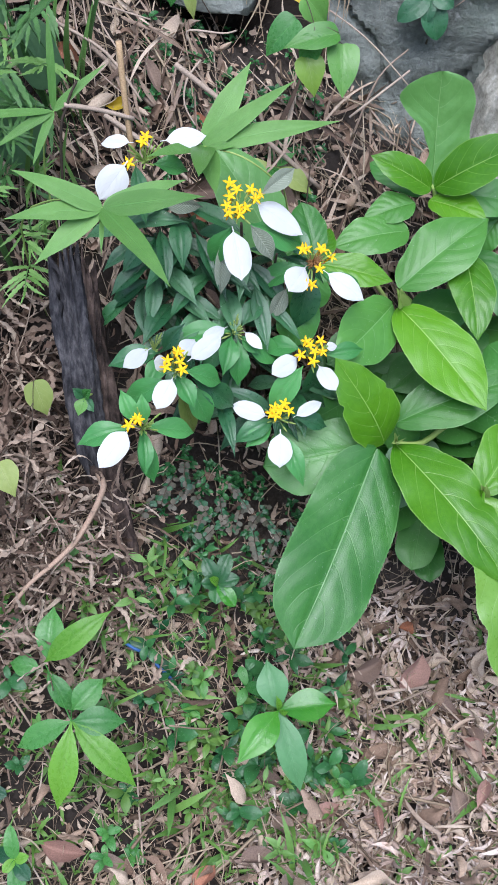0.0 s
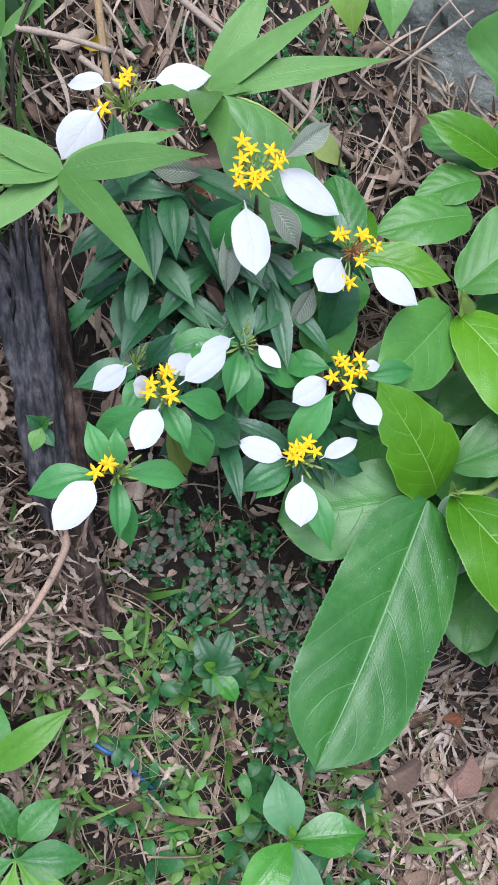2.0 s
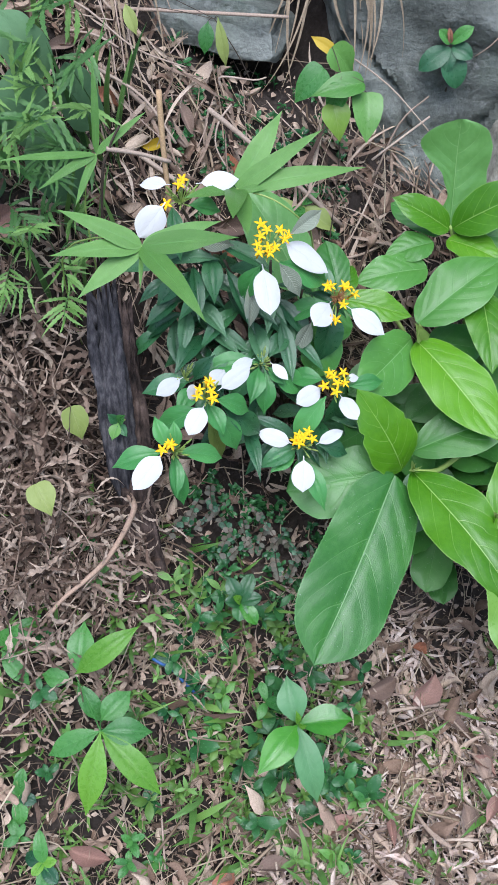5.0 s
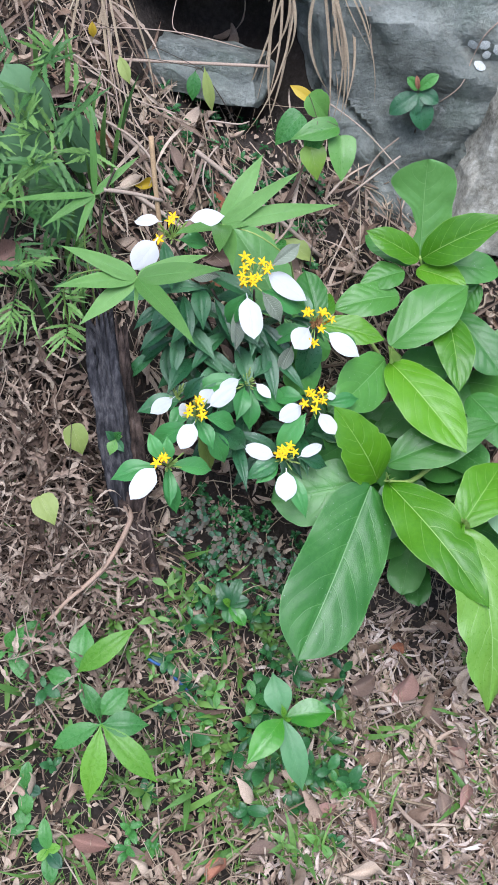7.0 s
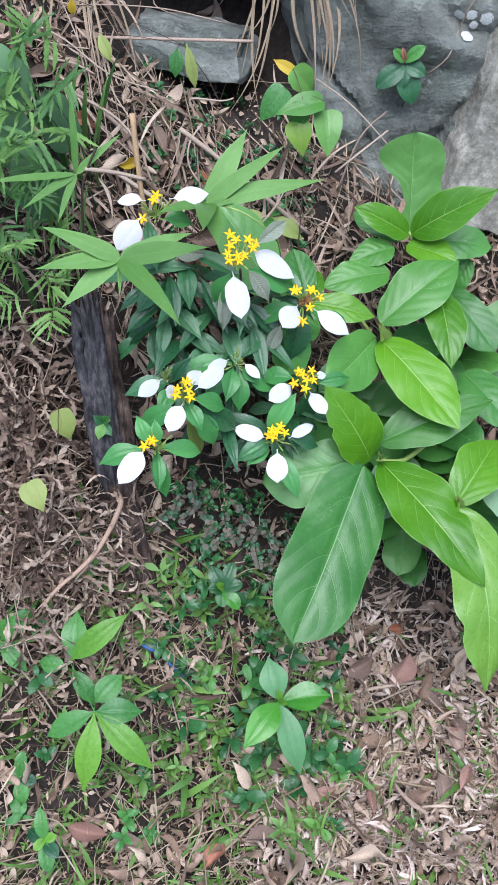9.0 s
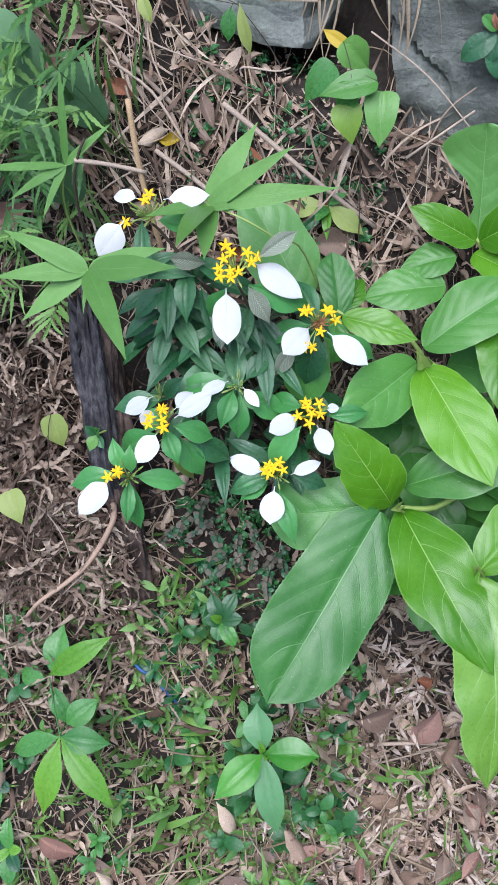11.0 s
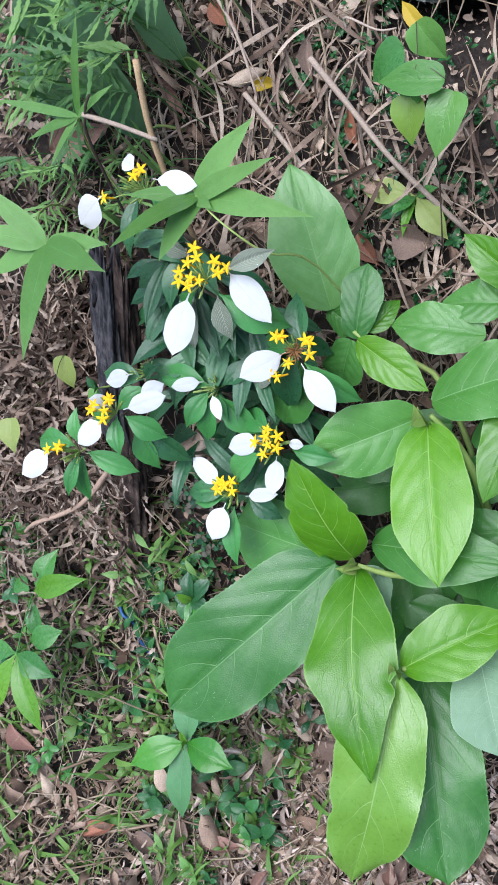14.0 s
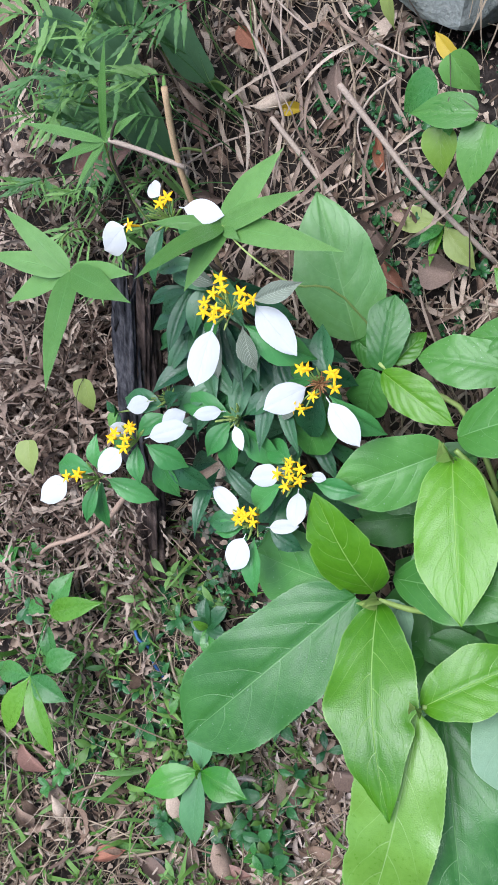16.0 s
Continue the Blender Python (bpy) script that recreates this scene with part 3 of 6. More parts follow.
def on_rock(x, z):
    """The point of the rock face straight ahead at that height, and its normal."""
    inv = WORLD[ROCK].inverted()
    ok, p, n, _ = ROCK.ray_cast(inv @ Vector((x, 0.2, z)), inv.to_3x3() @ Vector((0, 1, 0)))
    return (WORLD[ROCK] @ p, WORLD[ROCK].to_3x3() @ n) if ok else (Vector((x, 0.75, z)), Vector((0, -1, 0)))

# ---- the broad-leaved shrub ----
def ficus_shrub():
    root = thing("broad_leaved_shrub", on_ground(0.20, 0.50), "sapling with large toothed green leaves and lime-green young ones", "shrub")
    big = dict(shape="ficus", nu=16, nv=80, quilt=0.0009, veins=6, serr=0.008, ruffle=0.018, cup=0.10, wave=0.035)
    def bl(base, tip, w, mat="ficus", normal=UP, **kw):
        form = "ovate" if mat in ("ficus_young", "ficus_mid", "ficus_light") else "ficus"
        return leaf(root, base, tip, w, mat, normal, **{**big, "shape": form, "arch": 0.07, "fold": 0.14, **kw})
    g = on_ground(0.20, 0.50, -0.02)
    tube("stem", [g, (0.19, 0.48, 0.33), (0.165, 0.485, 0.37), (0.145, 0.480, 0.395)], 0.0042, 0.0022, "bract_stem", root)
    tube("stem", [g, (0.205, 0.44, 0.28), (0.17, 0.40, 0.285), (0.143, 0.378, 0.303)], 0.0042, 0.0022, "bract_stem", root)
    tube("stem", [g, (0.235, 0.42, 0.25), (0.235, 0.36, 0.265), (0.222, 0.337, 0.282)], 0.0038, 0.0022, "bract_stem", root)
    tube("stem", [g, (0.195, 0.56, 0.38), (0.18, 0.585, 0.43), (0.172, 0.585, 0.458)], 0.0038, 0.0022, "bract_stem", root)
    tube("stem", [g, (0.13, 0.52, 0.37), (0.085, 0.50, 0.41), (0.060, 0.492, 0.430)], 0.003, 0.0016, "bract_stem", root)
    # middle shoot
    bl((0.143, 0.478, 0.387), (0.224, 0.386, 0.340), 0.066, "ficus_young", (0.1, -0.38, 0.92), arch=0.05, wave=0.012)
    bl((0.137, 0.480, 0.388), (0.085, 0.395, 0.380), 0.058, "ficus_mid", (0.60, -0.43, 0.66), arch=0.06, wave=0.02)
    bl((0.142, 0.487, 0.402), (0.225, 0.548, 0.443), 0.060, "ficus_mid", (-0.25, -0.62, 0.74), arch=0.08)
    bl((0.205, 0.530, 0.415), (0.217, 0.451, 0.370), 0.044, "ficus_young", (0.15, -0.45, 0.88))
    bl((0.150, 0.546, 0.430), (0.078, 0.516, 0.428), 0.044, "ficus_mid", (0.1, -0.5, 0.85))
    bl((0.155, 0.570, 0.447), (0.105, 0.548, 0.438), 0.034, "ficus_mid", (0.0, -0.5, 0.85))
    for s, r in ((0.000, 0.9), (0.004, 0.7)):
        leaf(root, (0.143 + s, 0.478, 0.388), (0.143 - s, 0.470, 0.414), 0.014, "bract_stem", (0.3, -0.8, 0.2), "bud", "closed lime-green leaf bud", shape="shrub", nu=4, nv=8, fold=0.7 * r, cup=-0.6)
    # lower shoot, with the largest leaf
    bl((0.134, 0.382, 0.300), (0.086, 0.383, 0.396), 0.056, "ficus_young", (0.45, -0.75, 0.45), arch=0.09, notches=((0.64, -1, 0.18, 0.035), (0.50, 1, 0.12, 0.03)))
    bl((0.144, 0.376, 0.304), (0.249, 0.262, 0.240), 0.068, "ficus_young", (0.25, -0.42, 0.87), arch=0.12, ruffle=0.05, sway=0.03, wave=0.04, notches=((0.56, -1, 0.16, 0.03), (0.66, 1, 0.14, 0.07)))
    bl((0.127, 0.368, 0.304), (0.060, 0.205, 0.210), 0.096, "ficus", (0.40, -0.50, 0.77), arch=0.03, quilt=0.0017, ruffle=0.024, wave=0.02)
    bl((0.124, 0.372, 0.304), (0.022, 0.350, 0.292), 0.070, "ficus", (0.25, -0.62, 0.74), arch=0.05)
    bl((0.142, 0.398, 0.310), (0.262, 0.440, 0.338), 0.050, "ficus_mid", (-0.05, -0.55, 0.83), arch=0.08)
    bl((0.150, 0.395, 0.285), (0.148, 0.358, 0.235), 0.045, "ficus_pale", (0.3, -0.7, 0.6))
    for s in (0.003, -0.004):
        leaf(root, (0.142, 0.377, 0.303), (0.143 + s, 0.358, 0.320), 0.011, "bract_stem", (0.2, -0.6, 0.7), "bud", "pale green leaf bud", shape="shrub", nu=4, nv=8, fold=0.7, cup=-0.5)
    # side shoot with hanging leaves
    bl((0.221, 0.333, 0.282), (0.255, 0.210, 0.142), 0.078, "ficus_light", (0.38, -0.64, 0.66), arch=0.12, ruffle=0.055, sway=-0.03, wave=0.035, notches=((0.62, 1, 0.16, 0.05), (0.84, -1, 0.10, 0.04), (0.78, 1, -0.08, 0.05)))
    bl((0.221, 0.337, 0.280), (0.268, 0.420, 0.300), 0.052, "ficus_young", (0.1, -0.5, 0.86), arch=0.10, fold=0.3)
    bl((0.222, 0.356, 0.246), (0.320, 0.256, 0.162), 0.082, "ficus", (0.5, -0.45, 0.74), arch=0.05, quilt=0.0017, ruffle=0.03)
    bl((0.250, 0.392, 0.272), (0.312, 0.340, 0.245), 0.058, "ficus_pale", (0.45, -0.45, 0.77))
    bl((0.215, 0.372, 0.225), (0.262, 0.350, 0.215), 0.045, "ficus_pale", (0.4, -0.4, 0.8))
    for s in (0.002, -0.003):
        leaf(root, (0.221, 0.336, 0.281), (0.222 + s, 0.328, 0.302), 0.010, "bract_stem", (0.2, -0.6, 0.7), "bud", "pale green leaf bud", shape="shrub", nu=4, nv=8, fold=0.7, cup=-0.5)
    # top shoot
    bl((0.172, 0.585, 0.456), (0.174, 0.606, 0.563), 0.070, "ficus_painted_sheen", (0.1, -0.78, 0.62), arch=-0.04, ruffle=0.02, sway=0.0, shape="paddle", quilt=0.0012, notches=((0.30, -1, 0.78, 0.20), (0.50, -1, 0.45, 0.12), (0.82, -1, -0.16, 0.12)))
    bl((0.174, 0.583, 0.456), (0.262, 0.572, 0.515), 0.046, "ficus_young", (-0.25, -0.72, 0.65), fold=0.3)
    bl((0.171, 0.583, 0.455), (0.111, 0.575, 0.493), 0.034, "ficus_young", (0.3, -0.70, 0.65), fold=0.3)
    bl((0.170, 0.578, 0.446), (0.224, 0.545, 0.441), 0.036, "ficus_young", (0.0, -0.45, 0.9))
    bl((0.165, 0.590, 0.445), (0.110, 0.620, 0.463), 0.030, "ficus", (0.2, -0.6, 0.7))
    bl((0.176, 0.592, 0.446), (0.265, 0.600, 0.430), 0.042, "ficus", (-0.1, -0.6, 0.75))
    bl((0.242, 0.600, 0.415), (0.220, 0.588, 0.382), 0.030, "ficus", (0.1, -0.6, 0.75))
    bl((0.216, 0.570, 0.392), (0.270, 0.515, 0.348), 0.045, "ficus", (0.1, -0.6, 0.75))
    bl((0.235, 0.500, 0.330), (0.285, 0.440, 0.300), 0.050, "ficus", (0.2, -0.5, 0.8))
    bl((0.230, 0.470, 0.320), (0.165, 0.430, 0.300), 0.045, "ficus", (0.1, -0.5, 0.8))
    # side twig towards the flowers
    bl((0.026, 0.502, 0.428), (-0.040, 0.545, 0.522), 0.072, "ficus_painted_sheen", (0.40, -0.42, 0.80), shape="ovate", arch=0.06, quilt=0.0012, ruffle=0.012, serr=0.008)
    bl((0.063, 0.490, 0.425), (0.047, 0.532, 0.466), 0.034, "ficus", (0.4, -0.6, 0.69))
    bl((0.066, 0.489, 0.426), (0.136, 0.491, 0.407), 0.032, "ficus_young", (0.1, -0.6, 0.79))
    bl((0.068, 0.500, 0.427), (0.074, 0.535, 0.437), 0.020, "ficus_young", (0.3, -0.5, 0.8))
    bl((0.060, 0.488, 0.424), (0.058, 0.470, 0.385), 0.036, "ficus", (0.2, -0.8, 0.5))
    bl((0.020, 0.505, 0.425), (0.052, 0.505, 0.415), 0.026, "ficus", (0.2, -0.8, 0.5))
    bl((0.052, 0.445, 0.440), (0.048, 0.412, 0.385), 0.040, "ficus", (0.35, -0.7, 0.6))
    rng = random.Random(33)
    for k in range(12):
        p = Vector((rng.uniform(0.15, 0.29), rng.uniform(0.39, 0.46), rng.uniform(0.15, 0.215)))
        p.z = max(p.z, float(ground_z(p.x, p.y)) + 0.03)
        d = Vector((rng.uniform(-1, 1), rng.uniform(-1, 0.2), rng.uniform(-0.5, 0.3))).normalized() * rng.uniform(0.05, 0.08)
        bl(tuple(p), tuple(p + d), rng.uniform(0.034, 0.046), "ficus", (rng.uniform(-0.2, 0.4), -0.55, 0.8), nu=10, nv=32)
    rng = random.Random(31)
    for k in range(22):
        p = Vector((rng.uniform(0.13, 0.31), rng.uniform(0.46, 0.57), 0.0))
        p.z = float(ground_z(p.x, p.y)) + rng.uniform(0.06, 0.13)
        d = Vector((rng.uniform(-1, 1), rng.uniform(-1, 0.2), rng.uniform(-0.5, 0.3))).normalized() * rng.uniform(0.06, 0.09)
        bl(tuple(p), tuple(p + d), rng.uniform(0.038, 0.05), rng.choice(("ficus", "ficus", "ficus_mid")), (rng.uniform(-0.2, 0.4), -0.55, 0.8), nu=10, nv=32)
    rng = random.Random(35)
    for k in range(16):
        p = Vector((rng.uniform(0.10, 0.24), rng.uniform(0.41, 0.50), 0.0))
        p.z = max(0.20, float(ground_z(p.x, p.y)) + rng.uniform(0.05, 0.10))
        d = Vector((rng.uniform(-1, 1), rng.uniform(-0.9, 0.1), rng.uniform(-0.5, 0.2))).normalized() * rng.uniform(0.06, 0.085)
        bl(tuple(p), tuple(p + d), rng.uniform(0.040, 0.052), "ficus", (rng.uniform(0.0, 0.4), -0.55, 0.8), nu=10, nv=32)
    return root


ficus_shrub()

# ---- the flowering shrub with white bracts ----
def star_mesh():
    """A five-pointed flower, each lobe keeled, on a short tube."""
    verts, faces = [(0, 0, 0.0004)], []
    for k in range(5):
        a = 2 * math.pi * k / 5
        for r, da, z in ((0.0022, -0.62, 0.0), (0.0044, -0.30, 0.0006), (0.0072, 0, 0.0004), (0.0044, 0.30, 0.0006), (0.0042, 0, 0.0014)):
            verts.append((r * math.cos(a + da), r * math.sin(a + da), z))
    for k in range(5):
        i, j = 1 + 5 * k, 1 + 5 * ((k + 1) % 5)
        faces += [(0, i, i + 4), (i, i + 1, i + 4), (i + 1, i + 2, i + 4), (i + 2, i + 3, i + 4), (i + 3, j, i + 4), (i + 4, j, 0)]
    n = len(verts)
    for k in range(6):
        a = 2 * math.pi * k / 6
        verts += [(0.0012 * math.cos(a), 0.0012 * math.sin(a), 0.0), (0.0008 * math.cos(a), 0.0008 * math.sin(a), -0.014)]
    faces += [(n + 2 * k, n + 2 * ((k + 1) % 6), n + 2 * ((k + 1) % 6) + 1, n + 2 * k + 1) for k in range(6)]
    return mesh_of("flower", verts, faces, MAT["petal"], smooth=False)


STAR = star_mesh()


def flower_head(root, centre, stars, buds=8, spent=False, lift=(0.25, -0.55, 0.8), seed=1):
    """A head: green stalks and buds, with star flowers at the places given."""
    rng = random.Random(seed)
    c, up = Vector(centre), Vector(lift).normalized()
    foot = c - up * 0.014
    heap = Heap()
    side = up.orthogonal().normalized()
    for k in range(buds):
        d = (Matrix.Rotation(rng.uniform(0, 6.28), 3, up) @ side) * rng.uniform(0.002, 0.012)
        tip = c + d + up * rng.uniform(-0.008, 0.003)
        v, f = tube_arrays([foot, foot.lerp(tip, 0.6), tip], 0.0006, 0.0005, 5)
        heap.add(v, f)
        v, f = tube_arrays([tip, tip + (tip - foot).normalized() * 0.004, tip + (tip - foot).normalized() * 0.007], 0.0011, 0.0005, 5)
        heap.add(v, f)
    for p in stars:
        p = Vector(p)
        v, f = tube_arrays([foot, foot.lerp(p, 0.5) + up * 0.002, p - up * 0.008], 0.0006, 0.0006, 5)
        heap.add(v, f)
    v = np.concatenate(heap.v) - np.array(c)
    head = part("flower_head", mesh_of("flower_head", v, heap.f, MAT["bract_stem"], np.concatenate(heap.uv)), Matrix.Translation(c), root, "head of green stalks and buds")
    for p in stars:
        p = Vector(p)
        n = (up + Vector((rng.uniform(-0.3, 0.3), rng.uniform(-0.3, 0.15), rng.uniform(-0.2, 0.2))) + (p - c) * 16).normalized()
        m = n.to_track_quat("Z", "Y").to_matrix().to_4x4() @ Matrix.Rotation(rng.uniform(0, 6.28), 4, "Z") @ Matrix.Scale(rng.uniform(0.78, 0.92), 4)
        m.translation = p
        part("flower", STAR, m, head, "yellow five-pointed star flower")
    if spent:
        hp = Heap()
        for k in range(60):
            d = Vector((rng.gauss(0, 1), rng.gauss(0, 1), rng.gauss(0, 1))).normalized() * rng.uniform(0.003, 0.009)
            v, f = tube_arrays([c - up * 0.003 + d * 0.2, c - up * 0.003 + d, c - up * 0.003 + d * 1.2 + up * 0.002], 0.0006, 0.0003, 4)
            hp.add(v, f)
        part("spent_flowers", mesh_of("spent_flowers", np.concatenate(hp.v) - np.array(c), hp.f, MAT["seedhead"]), Matrix.Translation(c), head, "rusty brown withered florets")
    return head


def bract(head, base, tip, ratio, normal=(0.34, -0.60, 0.66), **kw):
    """A white bract; base and tip are those of its blade, ratio its width over its length."""
    b, t = Vector(base), Vector(tip)
    foot = b - (t - b) * 0.18
    return leaf(head, foot, t, (t - b).length * ratio * 0.9, "bract", normal, "bract", "papery white leaf-like bract", **{**dict(shape="bract", nu=10, nv=24, arch=0.05, fold=0.08, cup=0.22, ruffle=0.012, quilt=0.0004, veins=4), **kw})


def mussaenda():
    root = thing("flowering_shrub", on_ground(0.0, 0.46), "shrub with dark leaves, white bracts and yellow star flowers", "shrub")
    g = Vector(on_ground(0.0, 0.46, -0.01))
    def stem(*pts, r=0.0022):
        tube("stem", [g + Vector((random.uniform(-0.02, 0.02), random.uniform(-0.02, 0.02), 0)), *pts], r, 0.0011, "twig", root)
    def lf(base, tip, w=0.024, mat="shrub_young", normal=UP, **kw):
        e = Vector(base) + (Vector(tip) - Vector(base)) * 1.08
        leaf(root, base, tuple(e), w * 0.80, mat, normal, **{**dict(shape="shrub", nu=8, nv=20, quilt=0.0011, veins=7, arch=0.12, fold=0.30, ruffle=0.014), **kw})
    # far head, behind the bamboo
    stem((-0.03, 0.46, 0.42), (-0.07, 0.44, 0.53), (-0.075, 0.425, 0.556))
    h = flower_head(root, (-0.073, 0.424, 0.568), [(-0.074, 0.432, 0.580), (-0.076, 0.426, 0.578), (-0.083, 0.399, 0.573)], 22, seed=2)
    bract(h, (-0.087, 0.396, 0.571), (-0.107, 0.384, 0.548), 0.90, (0.42, -0.55, 0.72), cup=0.25)
    bract(h, (-0.090, 0.436, 0.572), (-0.116, 0.446, 0.566), 0.52, (0.1, -0.55, 0.82), fold=0.4)
    bract(h, (-0.057, 0.435, 0.575), (-0.026, 0.446, 0.574), 0.58, (0.2, -0.68, 0.70))
    lf((-0.070, 0.43, 0.556), (-0.045, 0.44, 0.545), 0.022)
    lf((-0.085, 0.43, 0.555), (-0.075, 0.40, 0.52), 0.02, "shrub")
    # upper head
    stem((0.0, 0.46, 0.40), (0.003, 0.420, 0.49), (0.005, 0.405, 0.517))
    h = flower_head(root, (0.005, 0.404, 0.532), [(-0.004, 0.413, 0.549), (0.002, 0.409, 0.546), (-0.003, 0.403, 0.543), (-0.005, 0.395, 0.539), (-0.003, 0.391, 0.534), (0.004, 0.397, 0.536), (0.006, 0.392, 0.533), (0.010, 0.400, 0.534), (0.013, 0.416, 0.542), (0.020, 0.420, 0.536), (0.017, 0.413, 0.535)], 12, seed=3)
    bract(h, (0.0, 0.390, 0.515), (0.009, 0.358, 0.491), 0.68)
    bract(h, (0.018, 0.424, 0.523), (0.055, 0.421, 0.497), 0.56, (0.42, -0.55, 0.70))
    lf((0.012, 0.412, 0.512), (0.050, 0.438, 0.478), 0.034, "shrub_young", (0.3, -0.7, 0.6))
    lf((-0.003, 0.402, 0.515), (-0.020, 0.402, 0.480), 0.024)
    lf((0.012, 0.41, 0.512), (0.03, 0.40, 0.486), 0.02, "withered")
    # head with spent florets
    stem((0.03, 0.46, 0.36), (0.06, 0.44, 0.43), (0.064, 0.430, 0.456))
    h = flower_head(root, (0.065, 0.426, 0.469), [(0.055, 0.421, 0.483), (0.058, 0.424, 0.482), (0.070, 0.436, 0.475), (0.073, 0.437, 0.473), (0.080, 0.429, 0.471), (0.070, 0.415, 0.468), (0.064, 0.406, 0.457), (0.058, 0.404, 0.458)], 6, True, seed=4)
    bract(h, (0.056, 0.419, 0.464), (0.045, 0.386, 0.463), 0.72, (0.42, -0.42, 0.80))
    bract(h, (0.078, 0.424, 0.456), (0.109, 0.418, 0.434), 0.58, (0.35, -0.6, 0.7))
    lf((0.070, 0.430, 0.455), (0.103, 0.448, 0.418), 0.026, "shrub_young", (0.3, -0.7, 0.6))
    lf((0.060, 0.432, 0.455), (0.050, 0.420, 0.405), 0.036, "shrub", (0.3, -0.8, 0.5))
    lf((0.055, 0.434, 0.458), (0.015, 0.434, 0.435), 0.026, "shrub_young")
    lf((0.060, 0.440, 0.460), (0.035, 0.465, 0.478), 0.026, "shrub")
    # right head
    stem((0.03, 0.44, 0.32), (0.06, 0.40, 0.37), (0.066, 0.386, 0.390))
    h = flower_head(root, (0.066, 0.381, 0.402), [(0.060, 0.386, 0.411), (0.064, 0.380, 0.412), (0.073, 0.385, 0.413), (0.056, 0.374, 0.405), (0.068, 0.377, 0.407), (0.067, 0.371, 0.401), (0.075, 0.380, 0.405)], 14, seed=5)
    bract(h, (0.051, 0.379, 0.397), (0.031, 0.364, 0.390), 0.82, (0.3, -0.62, 0.73))
    bract(h, (0.073, 0.377, 0.389), (0.088, 0.356, 0.381), 0.72, (0.25, -0.62, 0.74))
    bract(h, (0.077, 0.391, 0.402), (0.087, 0.397, 0.399), 0.75, (0.2, -0.6, 0.77))
    lf((0.058, 0.375, 0.392), (0.031, 0.362, 0.352), 0.030)
    lf((0.077, 0.392, 0.392), (0.108, 0.407, 0.388), 0.020, "shrub_young", (0.2, -0.6, 0.7))
    lf((0.066, 0.386, 0.388), (0.064, 0.398, 0.345), 0.028, "shrub")
    lf((0.055, 0.392, 0.398), (0.020, 0.400, 0.392), 0.024)
    # lower head
    stem((0.02, 0.42, 0.29), (0.04, 0.37, 0.33), (0.040, 0.352, 0.348))
    h = flower_head(root, (0.040, 0.347, 0.358), [(0.035, 0.344, 0.369), (0.032, 0.341, 0.365), (0.043, 0.349, 0.370), (0.048, 0.344, 0.366), (0.036, 0.338, 0.365), (0.040, 0.343, 0.368)], 14, seed=6)
    bract(h, (0.025, 0.346, 0.358), (-0.004, 0.348, 0.367), 0.64, (0.25, -0.62, 0.74))
    bract(h, (0.054, 0.355, 0.352), (0.075, 0.368, 0.357), 0.55, (0.1, -0.55, 0.82), fold=0.4)
    bract(h, (0.040, 0.335, 0.345), (0.041, 0.314, 0.325), 0.86, (0.25, -0.72, 0.64))
    lf((0.031, 0.349, 0.345), (0.011, 0.329, 0.336), 0.022)
    lf((0.034, 0.350, 0.350), (0.000, 0.332, 0.338), 0.024, "shrub")
    lf((0.041, 0.345, 0.338), (0.060, 0.319, 0.303), 0.022)
    lf((0.052, 0.354, 0.350), (0.078, 0.362, 0.334), 0.020, "shrub")
    # left head
    stem((-0.02, 0.42, 0.33), (-0.05, 0.36, 0.40), (-0.044, 0.322, 0.420))
    h = flower_head(root, (-0.041, 0.311, 0.437), [(-0.040, 0.316, 0.448), (-0.048, 0.306, 0.447), (-0.038, 0.308, 0.444), (-0.049, 0.302, 0.443), (-0.036, 0.303, 0.440), (-0.042, 0.317, 0.447)], 14, seed=7)
    bract(h, (-0.046, 0.303, 0.428), (-0.056, 0.282, 0.415), 0.82, (0.25, -0.70, 0.66))
    bract(h, (-0.031, 0.326, 0.435), (-0.009, 0.349, 0.442), 0.60, (0.30, -0.66, 0.68))
    bract(h, (-0.043, 0.345, 0.424), (-0.035, 0.364, 0.426), 0.85, (0.2, -0.6, 0.75))
    bract(h, (-0.052, 0.317, 0.433), (-0.060, 0.309, 0.443), 1.1, (0.2, -0.65, 0.72))
    stem((-0.03, 0.42, 0.34), (-0.06, 0.385, 0.40), (-0.070, 0.370, 0.408))
    h = flower_head(root, (-0.071, 0.367, 0.416), [], 12, seed=8)
    bract(h, (-0.076, 0.356, 0.418), (-0.096, 0.343, 0.409), 0.66, (0.2, -0.6, 0.76))
    lf((-0.068, 0.364, 0.410), (-0.108, 0.352, 0.404), 0.028, "shrub", (0.15, -0.5, 0.85))
    lf((-0.064, 0.364, 0.412), (-0.045, 0.370, 0.436), 0.018, "shrub")
    lf((-0.062, 0.360, 0.408), (-0.075, 0.335, 0.395), 0.022, "shrub_young", (0.1, -0.6, 0.8))
    lf((-0.038, 0.322, 0.424), (-0.012, 0.336, 0.402), 0.024)
    lf((-0.050, 0.314, 0.420), (-0.090, 0.318, 0.386), 0.030, "shrub_young", (0.0, -0.6, 0.8))
    lf((-0.044, 0.318, 0.423), (-0.029, 0.301, 0.403), 0.020, "shrub_young", (0.35, -0.65, 0.65))
    lf((-0.038, 0.328, 0.406), (-0.022, 0.325, 0.367), 0.026, "shrub_young", (0.35, -0.7, 0.6))
    lf((-0.034, 0.332, 0.408), (-0.004, 0.345, 0.370), 0.028, "shrub", (0.35, -0.7, 0.6))
